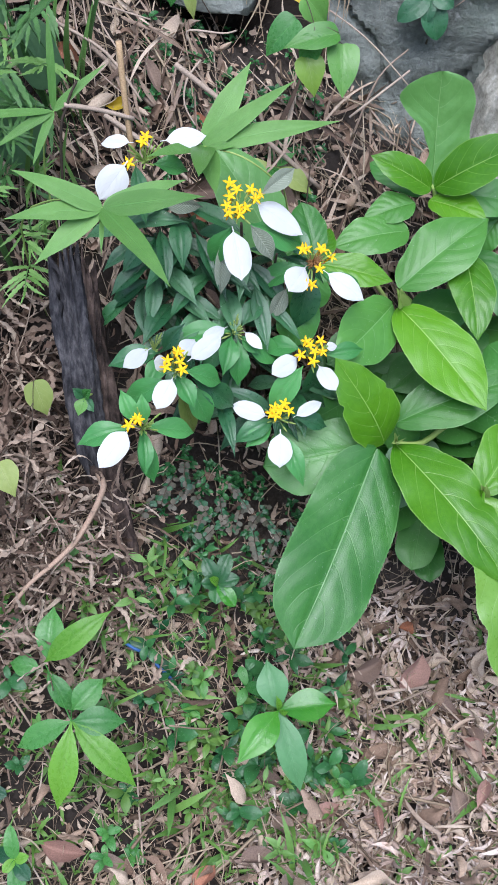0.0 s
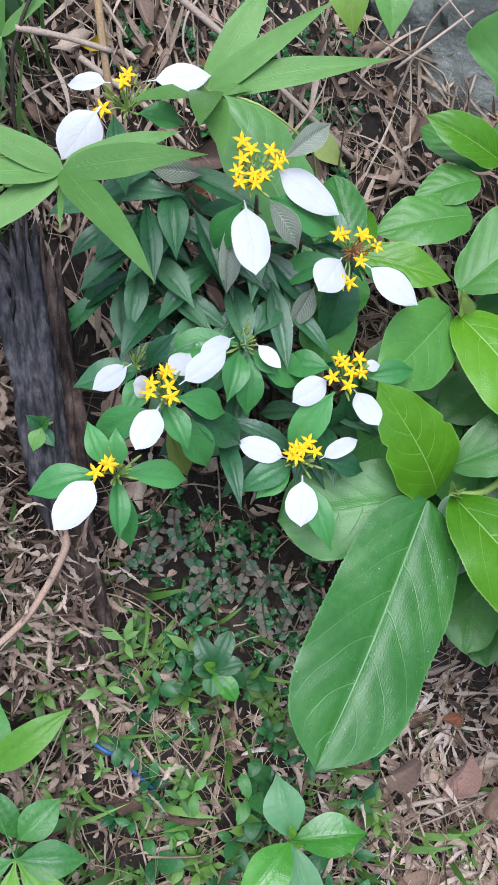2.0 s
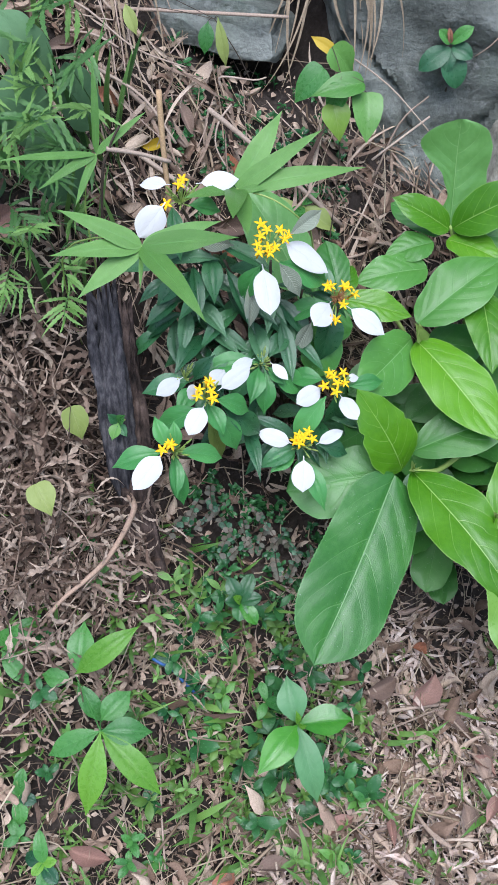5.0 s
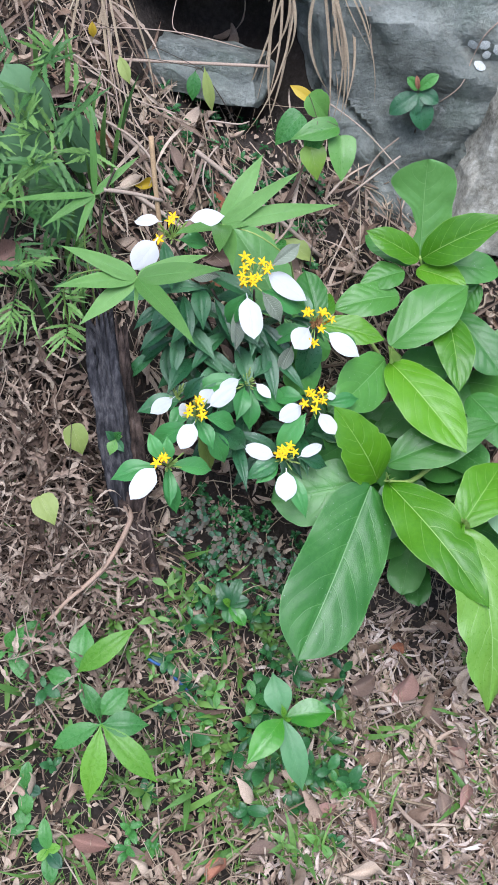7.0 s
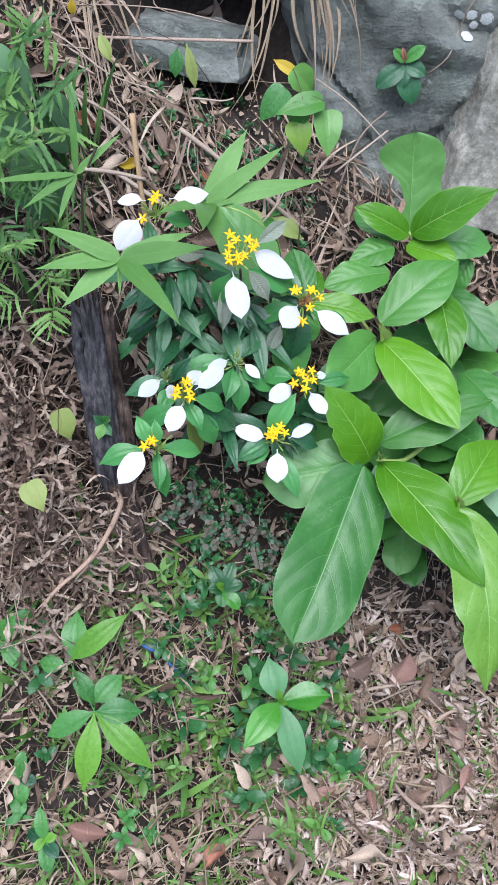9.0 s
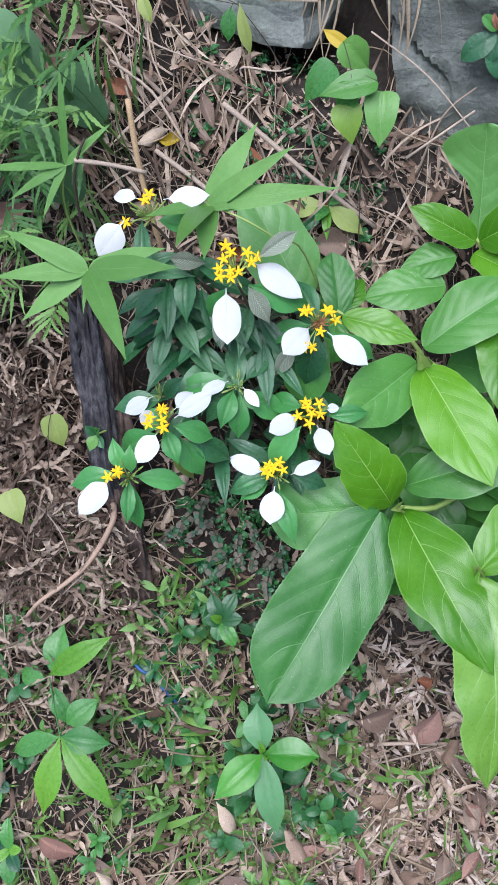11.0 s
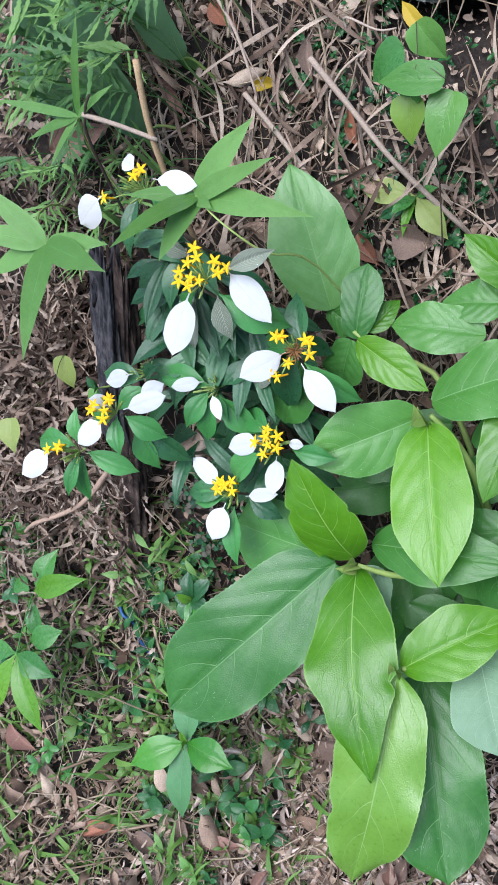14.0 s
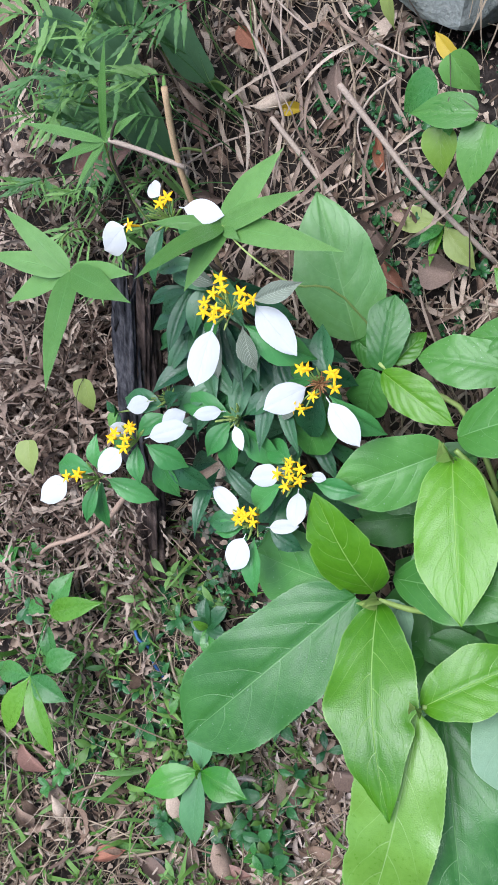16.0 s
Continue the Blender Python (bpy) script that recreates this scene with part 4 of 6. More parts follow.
    lf((-0.046, 0.332, 0.402), (-0.038, 0.336, 0.348), 0.018, "yellowing", (0.2, -0.8, 0.5))
    # middle head in bud
    stem((0.0, 0.44, 0.33), (-0.001, 0.405, 0.39), (-0.002, 0.394, 0.408))
    h = flower_head(root, (-0.002, 0.387, 0.422), [], 24, seed=9)
    bract(h, (0.008, 0.379, 0.423), (0.023, 0.370, 0.413), 0.55, (0.3, -0.65, 0.7))
    bract(h, (-0.012, 0.382, 0.425), (-0.029, 0.366, 0.424), 0.60, (0.2, -0.60, 0.77))
    lf((-0.007, 0.388, 0.418), (-0.057, 0.377, 0.413), 0.028, "shrub_young", (0.1, -0.5, 0.86))
    lf((-0.006, 0.385, 0.415), (-0.011, 0.358, 0.395), 0.022, "shrub_young", (0.3, -0.7, 0.62))
    lf((0.0, 0.385, 0.412), (0.0, 0.366, 0.378), 0.024, "shrub_young", (0.3, -0.8, 0.5))
    lf((0.003, 0.388, 0.413), (0.034, 0.394, 0.382), 0.028, "shrub_young", (0.35, -0.7, 0.6))
    lf((0.003, 0.394, 0.420), (0.018, 0.422, 0.430), 0.022, "shrub")
    lf((-0.004, 0.392, 0.413), (-0.030, 0.372, 0.385), 0.024, "shrub")
    lf((0.002, 0.386, 0.414), (0.020, 0.378, 0.402), 0.016, "shrub_young", (0.3, -0.7, 0.62))
    # lowest left head
    stem((-0.02, 0.40, 0.31), (-0.06, 0.31, 0.365), (-0.071, 0.282, 0.392))
    h = flower_head(root, (-0.067, 0.277, 0.402), [(-0.069, 0.269, 0.414), (-0.076, 0.263, 0.413), (-0.071, 0.272, 0.412)], 16, seed=10)
    bract(h, (-0.079, 0.262, 0.405), (-0.099, 0.240, 0.386), 0.70, (0.25, -0.66, 0.70))
    lf((-0.074, 0.288, 0.384), (-0.064, 0.272, 0.345), 0.022, "shrub_young", (0.3, -0.75, 0.55))
    lf((-0.070, 0.284, 0.390), (-0.066, 0.258, 0.366), 0.016, "shrub_young", (0.4, -0.7, 0.55))
    lf((-0.068, 0.290, 0.388), (-0.035, 0.309, 0.367), 0.024)
    lf((-0.082, 0.288, 0.388), (-0.123, 0.277, 0.378), 0.026, "shrub_young", (0.0, -0.5, 0.85))
    lf((-0.078, 0.290, 0.392), (-0.090, 0.306, 0.412), 0.018)
    lf((-0.070, 0.290, 0.392), (-0.072, 0.302, 0.412), 0.016, "shrub_young")
    # leafy shoots without flowers, in the shade behind
    rng = random.Random(11)
    for bx, by, bz, n in ((-0.085, 0.44, 0.49, 6), (-0.04, 0.425, 0.505, 6), (0.0, 0.44, 0.475, 6), (-0.07, 0.43, 0.50, 6), (0.03, 0.45, 0.46, 5), (-0.04, 0.40, 0.41, 6), (-0.045, 0.440, 0.485, 8), (-0.075, 0.425, 0.470, 8), (-0.020, 0.432, 0.462, 8), (-0.060, 0.415, 0.440, 8), (-0.030, 0.412, 0.430, 7), (0.010, 0.430, 0.445, 7), (-0.055, 0.440, 0.520, 5), (0.035, 0.430, 0.400, 6), (-0.005, 0.425, 0.390, 6), (0.020, 0.390, 0.345, 7), (-0.02, 0.37, 0.37, 5), (0.045, 0.400, 0.360, 6), (-0.09, 0.43, 0.44, 5)):
        stem(((bx) * 0.6, by + 0.02, bz - 0.07), (bx, by, bz), r=0.0018)
        a0 = rng.uniform(0, 6.28)
        for k in range(n - 1):
            a = a0 + k * 2.4 + rng.uniform(-0.4, 0.4)
            d = Vector((math.cos(a), math.sin(a) * 0.8 - 0.15, -0.55 + rng.uniform(-0.3, 0.35)))
            b = Vector((bx, by, bz - 0.004 * k)) + d * 0.004
            lf(tuple(b), tuple(b + d.normalized() * rng.uniform(0.040, 0.062)), rng.uniform(0.016, 0.024), rng.choice(("shrub", "shrub", "shrub_dull")), (0.2 + d.x * 0.7 + rng.uniform(-0.3, 0.3), -0.6 + d.y * 0.5, 0.75), nu=8, nv=16, arch=rng.uniform(0.02, 0.2))
    for b, t in (((-0.012, 0.405, 0.500), (-0.014, 0.392, 0.458)), ((-0.03, 0.425, 0.520), (-0.062, 0.425, 0.522)), ((0.02, 0.42, 0.535), (0.045, 0.445, 0.545)), ((0.040, 0.425, 0.440), (0.026, 0.41, 0.418))):
        lf(b, t, 0.019, "withered", (0.3, -0.8, 0.5), label="grey withered leaf with white veins")
    return root


mussaenda()

# ---- bamboo sprigs ----
def bamboo_sprig(node, stem_pts, tips, label):
    root = thing("bamboo_sprig", stem_pts[0], label, "bamboo", "bamboo sprigs")
    tube("stem", [*stem_pts, node], 0.0010, 0.0007, "bract_stem", root)
    for tip, w, nrm in tips:
        leaf(root, node, tip, w, "bamboo", nrm, shape="bamboo", nu=6, nv=22, arch=0.03, fold=0.12, ruffle=0.004)
    return root


bamboo_sprig((-0.095, 0.346, 0.562), [on_ground(-0.20, 0.47), (-0.19, 0.42, 0.50), (-0.14, 0.37, 0.555)], [
    ((-0.165, 0.316, 0.568), 0.017, (0, -0.5, 0.85)), ((-0.162, 0.345, 0.594), 0.017, (0, -0.5, 0.85)), ((-0.145, 0.308, 0.533), 0.018, (0.1, -0.5, 0.85)),
    ((-0.031, 0.267, 0.543), 0.020, (0.3, -0.4, 0.87)), ((-0.014, 0.345, 0.574), 0.021, (0.1, -0.5, 0.85)), ((-0.031, 0.363, 0.578), 0.017, (0, -0.5, 0.85)), ((-0.094, 0.320, 0.536), 0.004, (0, -0.6, 0.8))],
    "fan of long bright green bamboo leaves on a thin cane")
bamboo_sprig((-0.028, 0.443, 0.566), [on_ground(0.045, 0.55), (0.036, 0.490, 0.490), (0.030, 0.450, 0.532), (0.004, 0.436, 0.561)], [
    ((0.084, 0.459, 0.582), 0.019, (0.0, -0.6, 0.8)), ((0.009, 0.485, 0.621), 0.021, (0.2, -0.7, 0.65)), ((0.046, 0.466, 0.613), 0.016, (0.1, -0.65, 0.7)),
    ((-0.020, 0.357, 0.584), 0.020, (0.1, -0.2, 0.97)), ((-0.012, 0.386, 0.553), 0.019, (0.3, -0.4, 0.87)), ((-0.070, 0.410, 0.573), 0.014, (0, -0.4, 0.9)), ((0.0, 0.436, 0.570), 0.010, (0, -0.5, 0.85))],
    "spray of pointed green bamboo leaves on an arching stem")
bamboo_sprig((-0.150, 0.438, 0.598), [on_ground(-0.175, 0.49), (-0.17, 0.45, 0.54)], [
    ((-0.235, 0.415, 0.600), 0.008, (0, -0.5, 0.85)), ((-0.105, 0.452, 0.632), 0.009, (0, -0.6, 0.8)), ((-0.200, 0.412, 0.575), 0.010, (0, -0.5, 0.85)), ((-0.165, 0.405, 0.565), 0.008, (0, -0.5, 0.85)), ((-0.152, 0.470, 0.672), 0.007, (0.4, -0.8, 0.4))],
    "small bamboo shoot with narrow green leaves")


# ---- stump ----
def stump():
    """A leaning, split and weathered trunk, frayed at its top, its foot sunk in the bank, with a strip of brown bark beside it."""
    base, top = Vector((-0.131, 0.283, 0.160)), Vector((-0.152, 0.412, 0.462))
    axis = (top - base).normalized()
    s1 = axis.cross(Vector((0, -1, 0.3))).normalized()
    s2 = axis.cross(s1)
    if s2.y > 0:
        s2 = -s2
    def shell(lo, hi, nr, na, radius, squash, off, seed):
        verts = []
        for i in range(nr + 1):
            t = i / nr
            c = base.lerp(top, lo + (hi - lo) * t) + off - s2 * (0.014 * max(0.0, 1 - t / 0.25) if lo > 0.1 else 0.0) + s1 * 0.004 * math.sin(3 * t + 1 + seed)
            for k in range(na):
                a = 6.2832 * k / na
                ca, sa = math.cos(a), math.sin(a)
                rr = radius * (1.06 - 0.10 * t) * min(1.0, 0.15 + t / 0.22) ** (1.0 if lo > 0.1 else 0.0)
                rr += 0.45 * radius * noise.noise(Vector((ca * 1.8 + seed, sa * 1.8, t * 2.6 + 5)))
                rr += 0.34 * radius * noise.noise(Vector((ca * 6, sa * 6 + seed, t * 2.6)))
                rr += 0.14 * radius * noise.noise(Vector((ca * 17, sa * 17, t * 6 + seed)))
                rr += 0.07 * radius * noise.noise(Vector((ca * 40, sa * 40, t * 34)))
                rr -= 0.45 * radius * max(0.0, noise.noise(Vector((ca * 9 + 3, sa * 9, t * 1.3 + seed))) - 0.2)
                p = c + s1 * ca * rr * 1.1 + s2 * sa * rr * squash
                if t > 0.88:
                    p += axis * (t - 0.88) * 0.55 * noise.noise(Vector((ca * 5, sa * 5, 9 + seed)))
                verts.append(p - base)
        faces = [(i * na + k, i * na + (k + 1) % na, (i + 1) * na + (k + 1) % na, (i + 1) * na + k) for i in range(nr) for k in range(na)]
        verts.append(base.lerp(top, hi) + off - base - axis * 0.012)
        faces += [(nr * na + k, nr * na + (k + 1) % na, len(verts) - 1) for k in range(na)]
        return verts, faces
    root = tagged(link(new("tree_stump"), Matrix.Translation(base)), "dark weathered upright stump with brown bark leaning on the bank", "stump")
    v, f = shell(0.36, 1.0, 110, 72, 0.0135, 0.75, Vector((0, 0, 0)), 0.0)
    part("trunk", mesh_of("trunk", v, f, MAT["charred"]), Matrix.Translation(base), root, "blackened cracked wood")
    v, f = shell(0.06, 0.94, 110, 64, 0.0150, 0.7, s1 * (0.013 if s1.x > 0 else -0.013) - s2 * 0.010, 7.3)
    part("bark", mesh_of("bark", v, f, MAT["bark"]), Matrix.Translation(base), root, "brown flaking bark")


stump()


# ---- seedlings and climbers ----
def plant(name, root_at, node, leaves, label, category="seedling", stem_mat="bract_stem", r=0.0012, **kw):
    root = thing(name, root_at, label, category)
    mid = Vector(root_at).lerp(Vector(node), 0.55) + Vector((0.004, 0.004, 0))
    tube("stem", [root_at, mid, node], r, r * 0.7, stem_mat, root)
    reached = []
    for base, tip, w, mat, nrm in leaves:
        leaf(root, base, tip, w, mat, nrm, **{**dict(shape="shrub", nu=8, nv=24, quilt=0.0008, veins=9, arch=0.10, fold=0.20, ruffle=0.006), **kw})
        if (Vector(base) - Vector(node)).length > 0.006 and all((Vector(base) - q).length > 0.012 for q in reached):
            reached.append(Vector(base))
            tube("petiole", [node, Vector(node).lerp(Vector(base), 0.5) + Vector((0, 0, 0.002)), base], r * 0.6, r * 0.5, stem_mat, root)
    return root


N = (0.045, 0.205, 0.116)
plant("glossy_seedling", on_ground(0.045, 0.212), N, [
    (N, (0.010, 0.156, 0.099), 0.031, "seedling_mid", (0.25, -0.35, 0.9)), (N, (0.099, 0.216, 0.116), 0.031, "seedling_mid", (0.0, -0.35, 0.93)),
    (N, (0.068, 0.158, 0.056), 0.029, "seedling_dull", (0.2, -0.6, 0.77)), (N, (0.031, 0.240, 0.146), 0.029, "seedling_dull", (0.1, -0.75, 0.65)),
    (N, (0.043, 0.206, 0.137), 0.007, "seedling_young", (0.6, -0.7, 0.1)), (N, (0.055, 0.196, 0.128), 0.007, "seedling_young", (0.1, -0.7, 0.5))],
    "glossy four-leaved green seedling in the leaf litter")
M = (-0.135, 0.150, 0.160)
plant("broad_seedling", on_ground(-0.150, 0.200), M, [
    (M, (-0.075, 0.117, 0.114), 0.026, "seedling_young", (0.2, -0.5, 0.85)), (M, (-0.145, 0.098, 0.098), 0.025, "seedling_young", (0.2, -0.55, 0.8)),
    (M, (-0.088, 0.160, 0.150), 0.025, "seedling", (0.2, -0.5, 0.85)), (M, (-0.185, 0.135, 0.135), 0.023, "seedling", (-0.1, -0.5, 0.85)), ((-0.140, 0.168, 0.150), (-0.115, 0.196, 0.162), 0.026, "seedling", (0.1, -0.6, 0.77)),
    ((-0.171, 0.204, 0.170), (-0.112, 0.243, 0.202), 0.025, "seedling_young", (0.1, -0.6, 0.77)), ((-0.168, 0.206, 0.168), (-0.168, 0.248, 0.198), 0.026, "seedling", (0.1, -0.6, 0.77)),
    ((-0.174, 0.200, 0.166), (-0.205, 0.205, 0.165), 0.020, "seedling", (0, -0.5, 0.85)), ((-0.168, 0.198, 0.164), (-0.142, 0.176, 0.135), 0.020, "seedling", (0.2, -0.5, 0.85))],
    "broad-leaved green seedling with drooping leaves among weeds", stem_mat="seedling")
plant("side_seedling", on_ground(-0.255, 0.215), (-0.245, 0.215, 0.185), [
    ((-0.245, 0.215, 0.185), (-0.212, 0.250, 0.200), 0.021, "seedling", (0.1, -0.6, 0.77)), ((-0.245, 0.215, 0.185), (-0.215, 0.195, 0.160), 0.020, "seedling", (0.1, -0.5, 0.85)),
    ((-0.245, 0.215, 0.185), (-0.225, 0.225, 0.215), 0.021, "seedling", (0.1, -0.7, 0.7)), ((-0.245, 0.215, 0.185), (-0.285, 0.20, 0.18), 0.021, "seedling", (0.1, -0.6, 0.77))],
    "green seedling with oval leaves at the foot of the bank")
heart = dict(shape="heart", veins=5, quilt=0.0006, arch=0.08, fold=0.20)
plant("heart_leaved_climber", on_ground(0.045, 0.62), (0.055, 0.605, 0.605), [
    ((0.077, 0.607, 0.598), (0.027, 0.590, 0.590), 0.026, "heart", (0.2, -0.62, 0.75)), ((0.080, 0.612, 0.586), (0.082, 0.584, 0.546), 0.032, "heart", (0.2, -0.72, 0.66)), ((0.048, 0.600, 0.580), (0.056, 0.588, 0.545), 0.027, "heart_spotted", (0.2, -0.80, 0.55)),
    ((0.045, 0.618, 0.628), (0.065, 0.625, 0.600), 0.028, "heart", (0.1, -0.85, 0.5)), ((0.038, 0.610, 0.610), (0.010, 0.602, 0.578), 0.028, "seedling", (-0.2, -0.85, 0.5)), ((0.046, 0.622, 0.622), (0.024, 0.628, 0.634), 0.013, "yellow", (0, -0.8, 0.6)), ((0.055, 0.60, 0.60), (0.045, 0.602, 0.566), 0.023, "seedling", (0.2, -0.85, 0.5))],
    "climber with heart-shaped green leaves hanging before the rock", "climber", "twig", r=0.0007, **heart)
plant("yellow_leaved_climber", on_ground(-0.215, 0.28), (-0.180, 0.335, 0.372), [
    ((-0.181, 0.350, 0.385), (-0.172, 0.342, 0.352), 0.025, "yellowing", (0.25, -0.75, 0.6)), ((-0.203, 0.283, 0.346), (-0.187, 0.266, 0.322), 0.026, "yellowing", (0.25, -0.65, 0.7))],
    "thin climber with two yellowing heart-shaped leaves", "climber", "twig", r=0.0007, **heart)
plant("ledge_climber", on_ground(-0.03, 0.70), (-0.079, 0.690, 0.628), [
    ((-0.075, 0.685, 0.632), (-0.068, 0.680, 0.582), 0.013, "yellowing", (0.1, -0.85, 0.5)), ((-0.086, 0.690, 0.626), (-0.090, 0.680, 0.595), 0.017, "seedling", (0.1, -0.85, 0.5)), ((-0.164, 0.660, 0.653), (-0.153, 0.650, 0.625), 0.014, "yellowing", (0.1, -0.85, 0.5)), ((-0.197, 0.690, 0.680), (-0.198, 0.690, 0.662), 0.010, "yellow", (0.1, -0.85, 0.5))],
    "thin climber with lance-shaped yellowing leaves by the ledge", "climber", "twig", r=0.0007)
RP = on_rock(0.163, 0.540)[0]
DY = RP.y - 0.752
plant("rock_plant", tuple(RP), (0.163, 0.738 + DY, 0.592), [
    ((0.163, 0.738 + DY, 0.592), (0.132, 0.728 + DY, 0.572), 0.022, "rockplant", (0, -0.8, 0.6)), ((0.163, 0.738 + DY, 0.590), (0.172, 0.726 + DY, 0.554), 0.026, "rockplant", (0.1, -0.8, 0.6)), ((0.165, 0.738 + DY, 0.594), (0.186, 0.732 + DY, 0.584), 0.018, "rockplant", (0, -0.8, 0.6)),
    ((0.163, 0.738 + DY, 0.597), (0.185, 0.738 + DY, 0.614), 0.014, "seedling", (0, -0.8, 0.6)), ((0.163, 0.738 + DY, 0.597), (0.150, 0.735 + DY, 0.612), 0.012, "seedling", (0, -0.8, 0.6)), ((0.163, 0.738 + DY, 0.597), (0.160, 0.735 + DY, 0.614), 0.006, "red_leaf", (0, -0.8, 0.6)), ((0.163, 0.738 + DY, 0.592), (0.160, 0.725 + DY, 0.572), 0.016, "rockplant", (0, -0.8, 0.6))],
    "small dark-leaved plant rooted in the rock face", "plant", "twig", shape="oval")
plant("bank_weed", on_ground(0.03, 0.64), (0.015, 0.628, 0.452), [
    ((0.015, 0.628, 0.452), (-0.035, 0.612, 0.450), 0.022, "yellowing", (0, -0.6, 0.8)), ((0.015, 0.628, 0.452), (0.052, 0.622, 0.425), 0.022, "yellowing", (0.1, -0.6, 0.8)), ((0.015, 0.628, 0.452), (-0.012, 0.605, 0.432), 0.012, "shrub", (0.5, -0.6, 0.5)),
    ((0.015, 0.628, 0.452), (0.010, 0.60, 0.45), 0.014, "seedling", (0, -0.6, 0.8)), ((0.015, 0.628, 0.452), (0.02, 0.60, 0.43), 0.010, "seedling_young", (0, -0.6, 0.8)), ((0.015, 0.628, 0.452), (0.035, 0.635, 0.465), 0.010, "seedling", (0, -0.6, 0.8))],
    "weed with yellowing drooping leaves under a dry cane", "plant", "twig")
plant("log_sprout", (-0.137, 0.362, 0.360), (-0.137, 0.350, 0.368), [
    ((-0.137, 0.350, 0.368), (-0.142, 0.338, 0.356), 0.012, "heart", (0, -0.7, 0.7)), ((-0.137, 0.350, 0.368), (-0.128, 0.345, 0.382), 0.010, "seedling", (0, -0.7, 0.7)), ((-0.137, 0.350, 0.368), (-0.146, 0.348, 0.380), 0.010, "shrub", (0, -0.7, 0.7)), ((-0.137, 0.350, 0.368), (-0.128, 0.342, 0.358), 0.010, "shrub", (0, -0.7, 0.7))],
    "tiny green sprout growing from the stump", "plant")

Q = (-0.020, 0.296, 0.186)
plant("glossy_creeper", on_ground(-0.015, 0.312), Q, [
    (Q, (-0.035, 0.290, 0.192), 0.014, "rockplant_glossy", (0.1, -0.5, 0.85)), (Q, (-0.020, 0.279, 0.176), 0.016, "rockplant_glossy", (0.2, -0.6, 0.78)), (Q, (0.001, 0.301, 0.190), 0.014, "rockplant_glossy", (0.1, -0.5, 0.85)),
    (Q, (-0.010, 0.318, 0.205), 0.016, "rockplant_glossy", (0.1, -0.6, 0.78)), (Q, (-0.034, 0.312, 0.204), 0.015, "rockplant_glossy", (0.0, -0.6, 0.8)), (Q, (-0.002, 0.280, 0.172), 0.015, "seedling_mid", (0.2, -0.5, 0.85)), (Q, (-0.026, 0.288, 0.202), 0.009, "seedling_young", (0.1, -0.5, 0.85))],
    "dark glossy round-leaved creeper among the weeds", "plant", shape="oval")
plant("round_leaved_seedling", on_ground(-0.190, 0.085), (-0.190, 0.078, 0.040), [
    ((-0.190, 0.078, 0.040), (-0.196, 0.100, 0.062), 0.014, "seedling", (0.1, -0.6, 0.77)), ((-0.190, 0.078, 0.040), (-0.182, 0.052, 0.022), 0.016, "seedling", (0.2, -0.5, 0.8)), ((-0.190, 0.078, 0.040), (-0.198, 0.066, 0.038), 0.010, "seedling_young", (0.1, -0.5, 0.85)),
    ((-0.190, 0.078, 0.040), (-0.176, 0.080, 0.044), 0.010, "seedling_young", (0.1, -0.5, 0.85)), ((-0.190, 0.078, 0.038), (-0.172, 0.062, 0.035), 0.014, "rockplant", (0.1, -0.5, 0.85)), ((-0.190, 0.078, 0.038), (-0.210, 0.088, 0.036), 0.014, "rockplant", (0.0, -0.5, 0.85))],
    "small glossy round-leaved seedling in leaf litter", shape="oval")
plant("round_leaved_seedling", on_ground(-0.222, 0.135), (-0.222, 0.128, 0.072), [
    ((-0.222, 0.128, 0.072), (-0.220, 0.146, 0.092), 0.014, "seedling", (0.1, -0.6, 0.77)), ((-0.222, 0.128, 0.072), (-0.218, 0.108, 0.052), 0.015, "seedling", (0.2, -0.5, 0.8)), ((-0.222, 0.128, 0.072), (-0.204, 0.124, 0.070), 0.013, "rockplant", (0.1, -0.5, 0.85)), ((-0.222, 0.128, 0.072), (-0.240, 0.126, 0.070), 0.013, "seedling", (0.1, -0.5, 0.85))],
    "small glossy round-leaved seedling in leaf litter", shape="oval")

# ---- single dry canes and stems ----
def cane(pts, r0, r1, label, mat="cane", name="dry_cane"):
    root_ob = tagged(tube(name, pts, r0 * 0.78, r1 * 0.78, mat, None, 7, "", 0.15, len(WORLD)), label, "dry stem", "dry canes")
    return root_ob


def gp(x, y, up=0.006):
    return on_ground(x, y, up)


cane([(-0.131, 0.334, 0.289), (-0.123, 0.317, 0.290), (-0.127, 0.307, 0.280), (-0.134, 0.298, 0.268), (-0.147, 0.281, 0.252), (-0.163, 0.263, 0.243), (-0.183, 0.244, 0.234), (-0.200, 0.236, 0.214)], 0.0042, 0.0026, "curved tan dry stalk lying on dead fern", "tan_cane")
cane([(-0.080, 0.622, 0.562), (-0.040, 0.620, 0.529), (0.005, 0.620, 0.487), gp(0.060, 0.640, 0.012)], 0.0036, 0.0030, "straight beige dry cane lying on the bank")
cane([gp(-0.062, 0.668, 0.034), gp(-0.074, 0.648, 0.034), gp(-0.075, 0.630, 0.034), gp(-0.064, 0.622, 0.030)], 0.0016, 0.0010, "curved pale dry blade across the cane")
cane([gp(-0.196, 0.652, 0.012), gp(-0.15, 0.642, 0.012), gp(-0.107, 0.631, 0.01)], 0.0035, 0.0030, "short beige dry cane on the bank")
cane([(-0.212, 0.700, 0.636), (-0.115, 0.700, 0.632), (-0.005, 0.710, 0.624)], 0.0026, 0.0024, "long straight pale dry stalk before the ledge", "straw_leaf")
